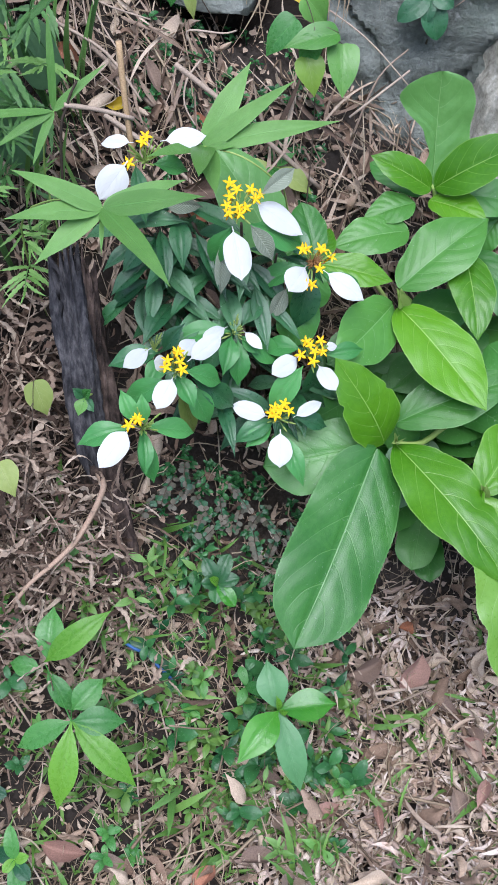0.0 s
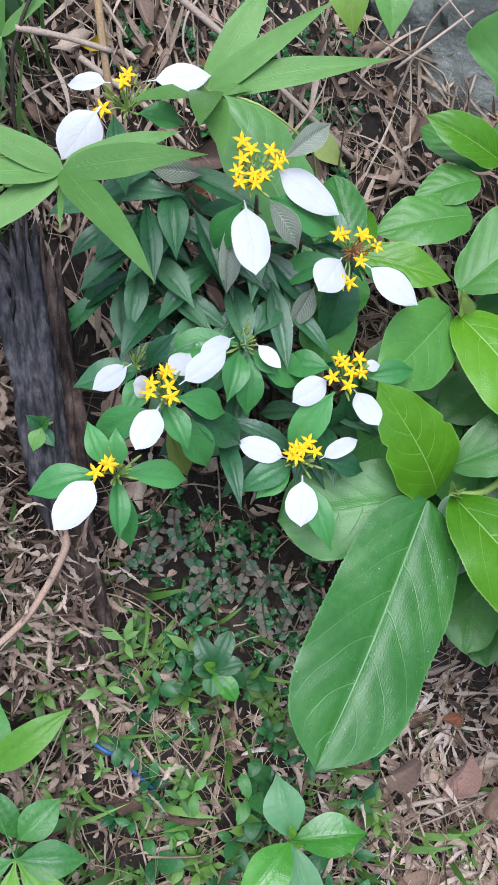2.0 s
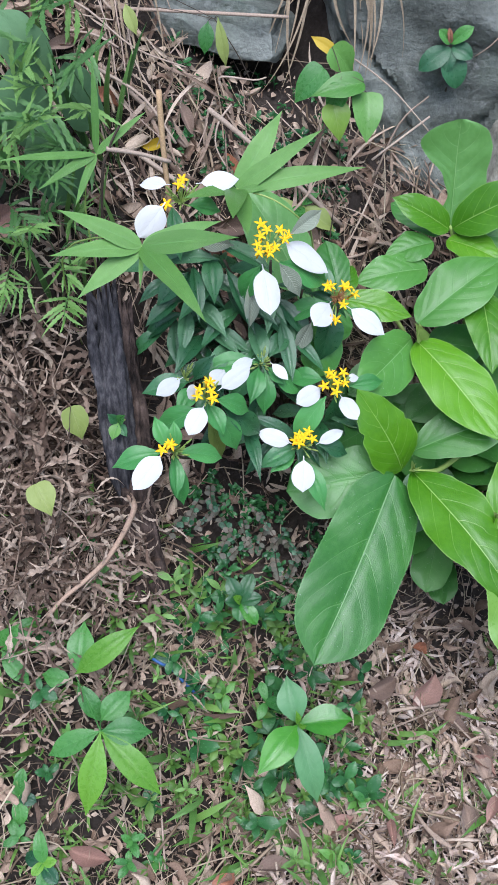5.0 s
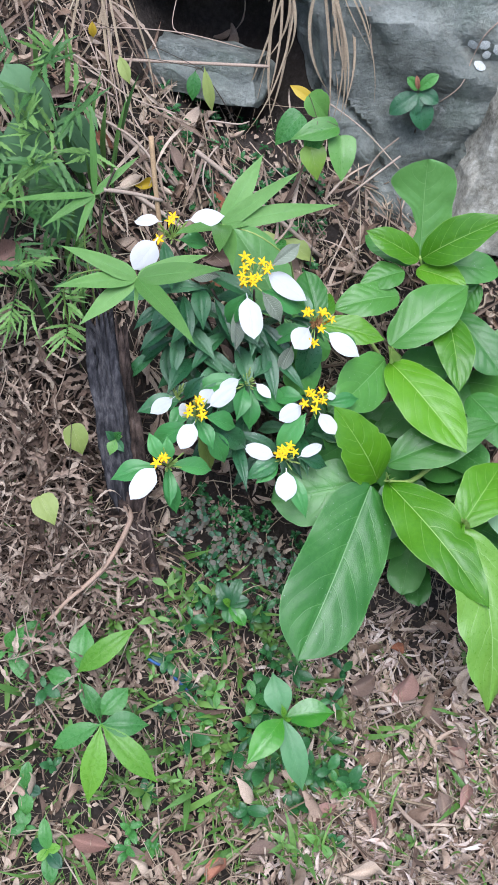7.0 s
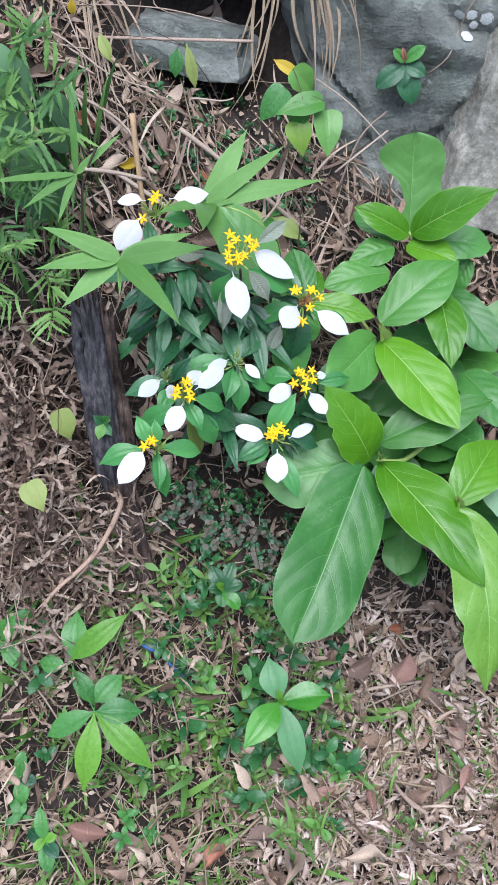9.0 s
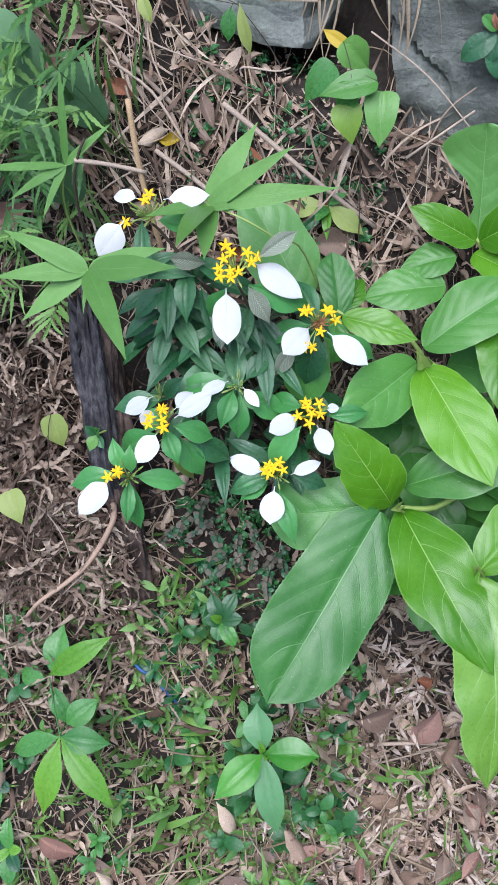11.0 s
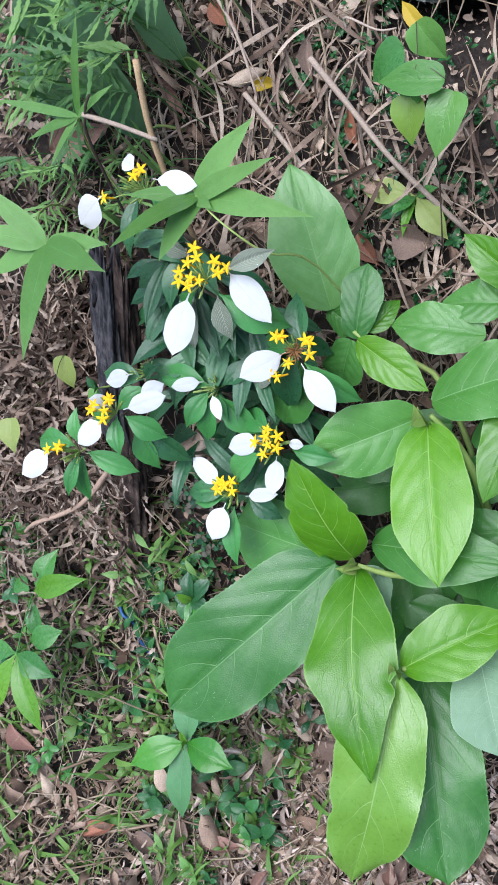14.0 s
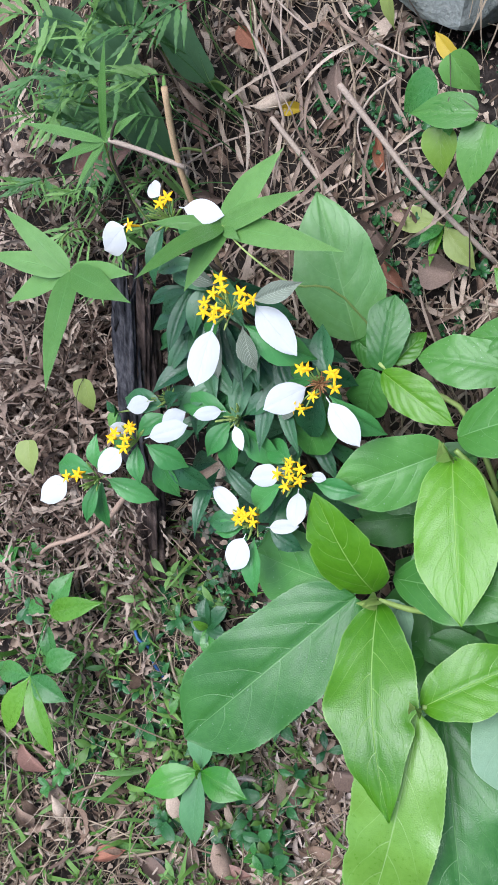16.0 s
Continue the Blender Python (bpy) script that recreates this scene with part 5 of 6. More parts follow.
cane([(-0.266, 0.720, 0.694), (-0.248, 0.690, 0.660), (-0.202, 0.660, 0.646), (-0.152, 0.630, 0.620), (-0.099, 0.620, 0.605)], 0.0016, 0.0011, "long thin dry grass stem trailing down the bank", "cane", "dry_stalk")
cane([(-0.191, 0.740, 0.688), (-0.179, 0.680, 0.651), (-0.169, 0.650, 0.612), (-0.155, 0.600, 0.549)], 0.0012, 0.0008, "long thin dry grass stem trailing down the bank", "straw_leaf", "dry_stalk")
cane([(-0.227, 0.730, 0.691), (-0.205, 0.690, 0.667), (-0.180, 0.650, 0.625), (-0.167, 0.620, 0.573), (-0.120, 0.600, 0.533)], 0.0010, 0.0007, "long thin dry grass stem trailing down the bank", "straw_leaf", "dry_stalk")
cane([(-0.296, 0.700, 0.676), (-0.263, 0.680, 0.648), (-0.202, 0.660, 0.640), (-0.175, 0.650, 0.640)], 0.0013, 0.0009, "long thin dry grass stem trailing down the bank", "straw_leaf", "dry_stalk")
cane([(-0.169, 0.680, 0.636), (-0.155, 0.640, 0.604), (-0.130, 0.610, 0.578)], 0.0014, 0.0010, "long thin dry grass stem trailing down the bank", "straw_leaf", "dry_stalk")
cane([(-0.247, 0.730, 0.691), (-0.213, 0.700, 0.673), (-0.150, 0.700, 0.669), (-0.096, 0.710, 0.660), (-0.035, 0.720, 0.641)], 0.0011, 0.0008, "long thin dry grass stem trailing down the bank", "straw_leaf", "dry_stalk")
cane([(-0.189, 0.620, 0.602), (-0.141, 0.600, 0.582), (-0.107, 0.580, 0.543)], 0.0022, 0.0015, "long thin dry grass stem trailing down the bank", "cane", "dry_stalk")
cane([(-0.292, 0.720, 0.694), (-0.284, 0.700, 0.673), (-0.291, 0.690, 0.654)], 0.0022, 0.0015, "long thin dry grass stem trailing down the bank", "cane", "dry_stalk")
cane([(-0.233, 0.660, 0.627), (-0.196, 0.650, 0.625), (-0.170, 0.640, 0.616)], 0.0020, 0.0014, "long thin dry grass stem trailing down the bank", "cane", "dry_stalk")
cane([(-0.111, 0.740, 0.687), (-0.113, 0.720, 0.663), (-0.087, 0.710, 0.654)], 0.0008, 0.0006, "long thin dry grass stem trailing down the bank", "straw_leaf", "dry_stalk")
cane([(-0.072, 0.660, 0.570), (-0.070, 0.660, 0.580), (-0.037, 0.660, 0.577), (-0.025, 0.670, 0.576)], 0.0016, 0.0011, "long thin dry grass stem trailing down the bank", "cane", "dry_stalk")
cane([(-0.089, 0.600, 0.530), (-0.081, 0.620, 0.548), (-0.089, 0.630, 0.550)], 0.0009, 0.0006, "long thin dry grass stem trailing down the bank", "straw_leaf", "dry_stalk")
cane([(-0.183, 0.700, 0.663), (-0.165, 0.700, 0.675), (-0.153, 0.700, 0.669)], 0.0012, 0.0008, "long thin dry grass stem trailing down the bank", "straw_leaf", "dry_stalk")
cane([gp(-0.088, 0.490, 0.0), (-0.092, 0.470, 0.47), (-0.095, 0.463, 0.575), (-0.097, 0.472, 0.643)], 0.0030, 0.0034, "broken upright straw-coloured cane stub", "golden")
cane([gp(-0.175, 0.47, 0.0), (-0.150, 0.44, 0.56), (-0.138, 0.438, 0.603), (-0.128, 0.442, 0.622)], 0.0018, 0.0014, "thin grey bamboo stem standing on the bank", "twig")
cane([(-0.140, 0.437, 0.604), (-0.115, 0.450, 0.594), (-0.090, 0.464, 0.580)], 0.0028, 0.0024, "broken beige cane caught on an upright stub")
cane([gp(-0.150, 0.60, 0.02), gp(-0.100, 0.595, 0.02), gp(-0.06, 0.590, 0.012)], 0.0035, 0.0025, "broken beige cane lying on litter")
cane([gp(0.117, 0.284, 0.014), gp(0.165, 0.303, 0.014), gp(0.221, 0.322, 0.012)], 0.0032, 0.0024, "pale dry bamboo piece lying on leaf litter", "straw_leaf")
cane([gp(-0.230, 0.205, 0.02), gp(-0.200, 0.185, 0.03), gp(-0.170, 0.160, 0.024), gp(-0.145, 0.135, 0.012)], 0.0016, 0.0012, "thin curved beige stalk in the weeds")
cane([gp(0.00, 0.60, 0.01), gp(0.07, 0.62, 0.012), gp(0.13, 0.66, 0.02)], 0.0022, 0.0016, "thin grey dry stalk on the bank")
cane([gp(0.09, 0.69, 0.01), (0.115, 0.70, 0.515), (0.145, 0.715, 0.54)], 0.0016, 0.0012, "thin twig leaning on the rock")
cane([gp(-0.098, 0.29, 0.012), gp(-0.102, 0.265, 0.012), gp(-0.095, 0.238, 0.008), gp(-0.09, 0.222, 0.006)], 0.0014, 0.0010, "pale crooked rootlet on the bank", "straw", "rootlet")
def runner(spots, r):
    """A thin stem clinging to the rock face."""
    return cane([tuple(on_rock(x, z)[0] + Vector((0, -0.004, 0))) for x, z in spots], r, r * 0.8, "thin bare runner clinging to the rock", "straw_leaf", "dry_runner")


runner([(0.245, 0.666), (0.231, 0.650), (0.221, 0.623), (0.210, 0.601), (0.189, 0.579)], 0.0010)
runner([(0.105, 0.685), (0.108, 0.648), (0.111, 0.626)], 0.0007)
cane([(0.044, 0.715, 0.593), (0.101, 0.700, 0.558), (0.146, 0.680, 0.517)], 0.0012, 0.0009, "long thin dry stalk leaning before the rock", "straw_leaf", "dry_stalk")
cane([(0.088, 0.660, 0.492), (0.147, 0.700, 0.524)], 0.0019, 0.0015, "dry twig leaning on the foot of the rock", "cane", "dry_stalk")
cane([gp(-0.110, 0.258, 0.016), gp(-0.098, 0.252, 0.028), gp(-0.088, 0.255, 0.020), gp(-0.076, 0.248, 0.024), gp(-0.064, 0.247, 0.014)], 0.0021, 0.0021, "short length of blue plastic twine in the weeds", "twine", "blue_twine")

# ---- larger fallen leaves ----
def fallen(x, y, length, width, yaw, mat, label, up=0.012):
    n = ground_n(x, y)
    d = Matrix.Rotation(radians(yaw), 3, "Z") @ Vector((1, 0, 0))
    d = (d - n * d.dot(n)).normalized()
    b = Vector(on_ground(x, y, up))
    m, L = frame_from(b - d * length / 2, b + d * length / 2, n)
    COUNT[0] += 1
    v, f, uv = leaf_arrays(length, width, "shrub", 8, 18, 0.10, 0.55, -0.7, 0.05, 0.0008, 7, 0.0, 0.9 * math.sin(COUNT[0]), 0.05, COUNT[0])
    tagged(link(new("fallen_leaf", mesh_of("fallen_leaf", v, f, MAT[mat], uv)), m), label, "leaf", "fallen leaves")


for x, y, L, w, yaw, mat, lab in (
    (-0.154, 0.104, 0.046, 0.020, -10, "pink_leaf", "curled pinkish-brown fallen leaf on the litter"), (0.174, 0.322, 0.048, 0.026, 70, "pink_leaf", "large pinkish fallen leaf on the litter"), (0.168, 0.356, 0.018, 0.014, 20, "red_leaf", "orange-brown round fallen leaf on the litter"),
    (0.206, 0.384, 0.022, 0.010, 0, "straw_leaf", "pale cream fallen leaf on the litter"), (-0.013, 0.588, 0.042, 0.018, -35, "red_leaf", "reddish-brown fallen leaf lying on the bank"), (-0.139, 0.617, 0.026, 0.013, 20, "yellow", "yellow-brown fallen leaf lying on the bank"),
    (0.125, 0.312, 0.044, 0.022, 30, "tan_leaf", "tan fallen leaf on the litter"), (0.03, 0.12, 0.042, 0.018, 10, "tan_leaf", "brown fallen leaf on the litter"), (-0.111, 0.100, 0.040, 0.017, 5, "tan_leaf", "grey-brown fallen leaf on the litter"),
    (-0.02, 0.095, 0.036, 0.018, 60, "red_leaf", "rusty fallen leaf on the litter"), (0.02, 0.612, 0.040, 0.030, 10, "tan_leaf", "crumpled brown fallen leaf on the bank"), (-0.055, 0.592, 0.050, 0.022, 5, "tan_leaf", "wide grey-brown fallen leaf on the bank"),
    (-0.19, 0.63, 0.04, 0.016, -25, "red_leaf", "rusty fallen leaf on the bank"), (-0.285, 0.50, 0.07, 0.036, 60, "pink_leaf", "broad pale dead leaf under the ferns"), (0.22, 0.19, 0.042, 0.016, 100, "tan_leaf", "curled tan fallen leaf on the litter"), (0.235, 0.25, 0.046, 0.017, 120, "straw_leaf", "curled pale fallen leaf on the litter"),
    (0.09, 0.17, 0.040, 0.016, 40, "pink_leaf", "pinkish-brown fallen leaf on the litter"), (0.20, 0.30, 0.038, 0.014, 150, "straw_leaf", "narrow pale fallen leaf on the litter"), (0.05, 0.15, 0.036, 0.017, 130, "tan_leaf", "curled brown fallen leaf on the litter")):
    fallen(x, y, L, w, yaw, mat, lab)


# ---- ferns at the side ----
def fern(base, heart_at, n, size, seed, mat="fern"):
    """A frond: a wiry stalk from the bank and narrow lobed leaflets spreading from its upper part."""
    rng = random.Random(seed)
    b, c = Vector(base), Vector(heart_at)
    root = thing("fern", b, "bright green fern frond with narrow wavy leaflets", "fern", "ferns on the bank")
    run = Vector((rng.uniform(-0.6, 0.6), -0.45, rng.uniform(-0.3, 0.5))).normalized()
    end = c + run * size * 0.9
    tube("stem", [b, b.lerp(c, 0.55) + Vector((0, 0, 0.012)), c, end], 0.0006, 0.0004, "fern_dark", root)
    side = run.cross(Vector((0.1, -0.65, 0.72))).normalized()
    for k in range(n):
        s = k / (n - 1)
        q = 1 if k % 2 else -1
        d = (side * q * (0.95 - 0.5 * s) + run * (0.35 + 0.7 * s) + Vector((rng.uniform(-0.3, 0.3), rng.uniform(-0.3, 0.1), rng.uniform(-0.45, 0.2)))).normalized()
        if k == n - 1:
            d = run
        L = size * rng.uniform(0.75, 1.15) * (1.0 - 0.25 * s)
        p = c.lerp(end, s)
        leaf(root, p, p + d * L, L * rng.uniform(0.10, 0.15), mat, (rng.uniform(-0.3, 0.4), -0.6, 0.75), "leaflet", shape="lobed", nu=4, nv=26, arch=rng.uniform(-0.05, 0.12), fold=0.15, ruffle=0.06, sway=rng.uniform(-0.06, 0.06))


FERN = [(-0.230, 0.567, 0.672), (-0.194, 0.588, 0.671), (-0.241, 0.519, 0.633), (-0.205, 0.531, 0.622), (-0.181, 0.565, 0.639), (-0.223, 0.494, 0.596), (-0.242, 0.472, 0.588), (-0.200, 0.505, 0.585), (-0.251, 0.570, 0.688), (-0.272, 0.520, 0.624), (-0.295, 0.490, 0.591), (-0.168, 0.518, 0.605), (-0.265, 0.545, 0.660), (-0.215, 0.548, 0.650)]
FERN += [(-0.25, 0.50, 0.600), (-0.22, 0.478, 0.575), (-0.20, 0.495, 0.610), (-0.235, 0.485, 0.555), (-0.265, 0.495, 0.640), (-0.185, 0.52, 0.640), (-0.28, 0.48, 0.56), (-0.175, 0.505, 0.57)]
FERN_LOW = [(-0.251, 0.475, 0.525), (-0.225, 0.480, 0.512), (-0.195, 0.490, 0.507), (-0.233, 0.455, 0.490), (-0.206, 0.458, 0.478), (-0.180, 0.475, 0.478), (-0.231, 0.432, 0.468), (-0.196, 0.438, 0.450), (-0.248, 0.435, 0.480), (-0.172, 0.490, 0.492), (-0.270, 0.450, 0.500), (-0.259, 0.426, 0.527), (-0.217, 0.440, 0.525), (-0.29, 0.44, 0.50), (-0.31, 0.47, 0.54)]
rng = random.Random(41)
for i, (x, y, z) in enumerate(FERN + FERN_LOW):
    size = 0.046 if i < len(FERN) else 0.034
    fern(on_ground(x + rng.uniform(-0.02, 0.02), y + 0.07), (x, y, z), rng.randint(9, 13), size * rng.uniform(0.85, 1.15), i, "fern" if rng.random() < 0.6 else "fern_dark")
for k in range(26):
    x, y = rng.uniform(-0.34, -0.16), rng.uniform(0.48, 0.66)
    b = Vector(on_ground(x, y))
    p = thing("grass_shoot", b, "upright green grass blade among the ferns", "grass", "grass shoots in the ferns")
    leaf(p, b, b + Vector((rng.uniform(-0.05, 0.05), rng.uniform(-0.09, -0.02), rng.uniform(0.06, 0.14))), rng.uniform(0.004, 0.008), rng.choice(("bamboo", "fern_dark", "fern")), (rng.uniform(-0.4, 0.4), -0.8, 0.5), "blade", shape="bamboo", nu=2, nv=12, arch=0.06, fold=0.3)
for bx, by, base, tip, w in ((-0.20, 0.56, (-0.205, 0.520, 0.505), (-0.222, 0.512, 0.598), 0.052), (-0.24, 0.57, (-0.232, 0.530, 0.560), (-0.245, 0.520, 0.640), 0.050), (-0.25, 0.58, (-0.220, 0.540, 0.625), (-0.250, 0.535, 0.688), 0.044), (-0.28, 0.55, (-0.265, 0.520, 0.570), (-0.295, 0.505, 0.640), 0.052), (-0.29, 0.53, (-0.270, 0.500, 0.520), (-0.310, 0.490, 0.575), 0.050), (-0.18, 0.60, (-0.190, 0.570, 0.560), (-0.205, 0.565, 0.630), 0.042)):
    p = thing("broad_leaf_weed", on_ground(bx, by), "weed with a broad dull green leaf shaded by ferns", "plant")
    tube("stem", [on_ground(bx, by), Vector(on_ground(bx, by)).lerp(Vector(base), 0.6) + Vector((0, 0, 0.01)), base], 0.0015, 0.001, "bract_stem", p)
    leaf(p, base, tip, w, "dull", (0.2, -0.8, 0.5), shape="ficus", nu=10, nv=28, fold=0.1, quilt=0.0008, veins=6, wave=0.03)

def maidenhair(at, tip, seed):
    """A drooping frond with two rows of small round leaflets."""
    rg = random.Random(seed)
    a, e = Vector(at), Vector(tip)
    root = thing("maidenhair_fern", a, "small drooping fern with round reddish-green leaflets", "fern", "small ferns under the shrub")
    line = [a, a.lerp(e, 0.5) + Vector((0, -0.006, 0.008)), e]
    tube("stem", line, 0.0006, 0.0004, "twig", root, 5)
    for k in range(20):
        s = 0.12 + 0.86 * k / 20
        p = a.lerp(e, s) + Vector((0, -0.006, 0.008)) * (1 - abs(2 * s - 1))
        if rg.random() < 0.2:
            continue
        d = Vector(((1 if k % 2 else -1) * 0.9, rg.uniform(-0.9, 0.4), rg.uniform(-0.8, 0.5))).normalized()
        leaf(root, p, p + d * rg.uniform(0.004, 0.008), rg.uniform(0.004, 0.0065), "maiden" if rg.random() < 0.6 else "rockplant", (0.1, -0.7, 0.7), "leaflet", shape="oval", nu=4, nv=6, fold=0.1, arch=0.05)


for k in range(15):
    x0, y0 = -0.078 + 0.0085 * k, 0.372 + 0.006 * ((k * 7) % 5)
    b0 = Vector(on_ground(x0, y0, 0.02))
    maidenhair(tuple(b0), tuple(b0 + Vector((0.018 * ((k * 5) % 4 - 1.5), -0.030 - 0.008 * (k % 3), -0.020 + 0.014 * (k % 3)))), 300 + k)

# ---- hanging dry grass before the rock ----
def grass_tuft(name, at, strands, label, seed):
    rg = random.Random(seed)
    root = thing(name, at, label, "dry grass")
    for dx, dy, dz, w in strands:
        a = Vector(at) + Vector((rg.uniform(-0.01, 0.01), rg.uniform(-0.01, 0.01), 0))
        e = Vector(at) + Vector((dx, dy, dz))
        leaf(root, a, e, w, "straw", (rg.uniform(-0.5, 0.5), -1, 0.1), "blade", shape="blade", nu=2, nv=16, arch=rg.uniform(-0.05, 0.05), fold=0.3, twist=rg.uniform(-2, 2), sway=rg.gauss(-0.03, 0.10))
    return root


def strands(n, dx, dz, w, seed, spread_x=0.006):
    rg = random.Random(seed)
    return [(rg.gauss(dx, spread_x), rg.uniform(-0.035, -0.012), -rg.uniform(*dz), rg.uniform(0.6, 1.2) * w) for k in range(n)]


grass_tuft("hanging_dry_grass", (0.056, 0.728, 0.735), strands(8, 0.018, (0.12, 0.20), 0.0036, 3, 0.007) + strands(3, 0.052, (0.08, 0.16), 0.0020, 4, 0.012), "tuft of dry beige grass hanging over the rock", 1)
grass_tuft("hanging_dry_grass", (0.012, 0.735, 0.725), strands(5, -0.018, (0.10, 0.19), 0.0034, 5, 0.008) + strands(3, -0.045, (0.16, 0.20), 0.0022, 6, 0.010), "wisps of dry beige grass hanging by the ledge", 2)
grass_tuft("hanging_dry_grass", (-0.19, 0.72, 0.74), [(0.03, -0.08, -0.2, 0.003), (0.05, -0.1, -0.22, 0.003), (0.02, -0.06, -0.15, 0.004), (0.06, -0.06, -0.16, 0.003), (-0.03, -0.06, -0.15, 0.003), (-0.05, -0.05, -0.12, 0.004)], "long dry grass stems hanging down the bank", 3)

# ---- leaf litter, dry stems, dead fern, weeds ----
rs = np.random.RandomState(5)


def strew(x, y, up, yaw, tilt, roll):
    """A pose on the ground, turned by yaw about its normal and tipped."""
    n = ground_n(x, y)
    q = n.to_track_quat("Z", "Y").to_matrix().to_4x4()
    return Matrix.Translation(Vector(on_ground(x, y, up))) @ q @ Matrix.Rotation(yaw, 4, "Z") @ Matrix.Rotation(tilt, 4, "X") @ Matrix.Rotation(roll, 4, "Y")


def spread(n, x0, x1, y0, y1):
    return zip(rs.uniform(x0, x1, n), rs.uniform(y0, y1, n))


def under_rock(x, y):
    return y > 0.735 + 0.22 * max(0.0, x - 0.02) and x > 0.02


def litter():
    forms = [leaf_arrays(1.0, rs.uniform(0.14, 0.46), ("oval", "shrub", "blade")[k % 3], 4, 9, rs.uniform(-0.22, 0.28), rs.uniform(-0.7, 0.9), rs.uniform(-1.2, 1.2), 0.10, 0, 8, 0, rs.uniform(-2.4, 2.4), rs.uniform(-0.16, 0.16), 1000 + k) for k in range(60)]
    h = Heap()
    for x, y in spread(9800, -0.50, 0.52, -0.06, 0.88):
        if under_rock(x, y) or (-0.17 < x < 0.02 and y > 0.71) or (x < -0.13 and 0.22 < y < 0.33 and rs.rand() < 0.8):
            continue
        if (x < -0.12 and 0.32 < y < 0.52 and rs.rand() < 0.85) or (-0.10 < x < 0.09 and 0.32 < y < 0.47 and rs.rand() < 0.6):
            continue
        v, f, uv = forms[rs.randint(60)]
        s = rs.uniform(0.008, 0.026) if rs.rand() < 0.92 else rs.uniform(0.030, 0.048)
        if y < 0.36 and x > 0.06:
            s *= 1.25
        h.add(v, f, uv, strew(x, y, rs.uniform(-0.006, 0.012), rs.uniform(0, 6.28), rs.normal(0, 0.6), rs.normal(0, 0.8)) @ Matrix.Scale(s, 4))
    for x, y in zip(rs.normal(0, 0.75, 5200), rs.normal(0.3, 0.6, 5200)):
        if (abs(x) < 0.48 and -0.05 < y < 0.86) or y > 1.3 or under_rock(x, y):
            continue
        v, f, uv = forms[rs.randint(60)]
        h.add(v, f, uv, strew(x, y, rs.uniform(-0.004, 0.010), rs.uniform(0, 6.28), rs.normal(0, 0.5), rs.normal(0, 0.6)) @ Matrix.Scale(rs.uniform(0.015, 0.055), 4))
    h.make("leaf_litter", "litter", "thick layer of dry brown curled fallen leaves", "leaf litter")
    h = Heap()
    slim = [leaf_arrays(1.0, rs.uniform(0.10, 0.30), ("shrub", "blade", "bamboo")[k % 3], 4, 9, rs.uniform(-0.18, 0.22), rs.uniform(-0.7, 0.9), rs.uniform(-1.0, 1.0), 0.10, 0, 8, 0, rs.uniform(-2.0, 2.0), rs.uniform(-0.14, 0.14), 1300 + k) for k in range(40)]
    for x, y in spread(3400, 0.02, 0.36, -0.05, 0.38):
        v, f, uv = slim[rs.randint(40)]
        h.add(v, f, uv, strew(x, y, rs.uniform(-0.004, 0.008), rs.uniform(0, 6.28), rs.normal(0, 0.35), rs.normal(0, 0.45)) @ Matrix.Scale(rs.uniform(0.008, 0.034), 4))
    h.make("bleached_litter", "bleached", "pale bleached dry leaves at the foot of the bank", "leaf litter")
    h = Heap()
    bits = [leaf_arrays(1.0, rs.uniform(0.2, 0.7), ("oval", "blade")[k % 2], 2, 3, rs.uniform(-0.2, 0.2), rs.uniform(-0.5, 0.5), 0, 0.1, 0, 8, 0, rs.uniform(-1.5, 1.5), rs.uniform(-0.1, 0.1), 1500 + k) for k in range(30)]
    for x, y in spread(9000, -0.40, 0.36, -0.05, 0.76):
        if under_rock(x, y) or (-0.10 < x < 0.09 and 0.34 < y < 0.46 and rs.rand() < 0.4) or (x < -0.12 and 0.24 < y < 0.50 and rs.rand() < 0.9):
            continue
        v, f, uv = bits[rs.randint(30)]
        h.add(v, f, uv, strew(x, y, rs.uniform(0.0, 0.014), rs.uniform(0, 6.28), rs.normal(0, 0.7), rs.normal(0, 0.7)) @ Matrix.Scale(rs.uniform(0.003, 0.010), 4))
    h.make("leaf_crumbs", "litter", "small crumbled bits of dry leaves", "leaf litter")
    h = Heap()
    for k, (x, y) in enumerate(spread(5600, -0.50, 0.52, -0.06, 0.88)):
        if under_rock(x, y) or (-0.17 < x < 0.02 and y > 0.71) or (x < -0.12 and 0.26 < y < 0.52 and rs.rand() < 0.55) or (y > 0.52 and rs.rand() < 0.1) or (-0.10 < x < 0.09 and 0.32 < y < 0.47 and rs.rand() < 0.75) or (x > 0.06 and y < 0.34 and rs.rand() < 0.15):
            continue
        L = rs.uniform(0.02, 0.09) if rs.rand() < 0.8 else rs.uniform(0.08, 0.16)
        b = rs.normal(0, 0.26 if rs.rand() < 0.45 else 0.09, (3, 3)) * [1, 1, 0.5]
        pts = [np.array([-0.5, 0, 0]), np.array([-0.17, 0, 0.05]) + b[0] * 0.5, np.array([0.17, 0, 0.06]) + b[1] * 0.5, np.array([0.5, 0, 0]) + b[2] * 0.5]
        r = min(0.0019, 0.00042 * math.exp(rs.normal(0, 0.62)))
        v, f = tube_arrays([p * L for p in pts], r, r * 0.6, 4)
        yaw = rs.uniform(0, 6.28) if y < 0.45 else rs.normal(1.57, 0.7)
        h.add(v, f, None, strew(x, y, rs.uniform(0.0, 0.018), yaw, rs.normal(0, 0.2), rs.normal(0, 0.25)))
    h.make("dry_stems", "straw", "scattered thin dry stems and rootlets on the ground", "dry stems")
    h = Heap()
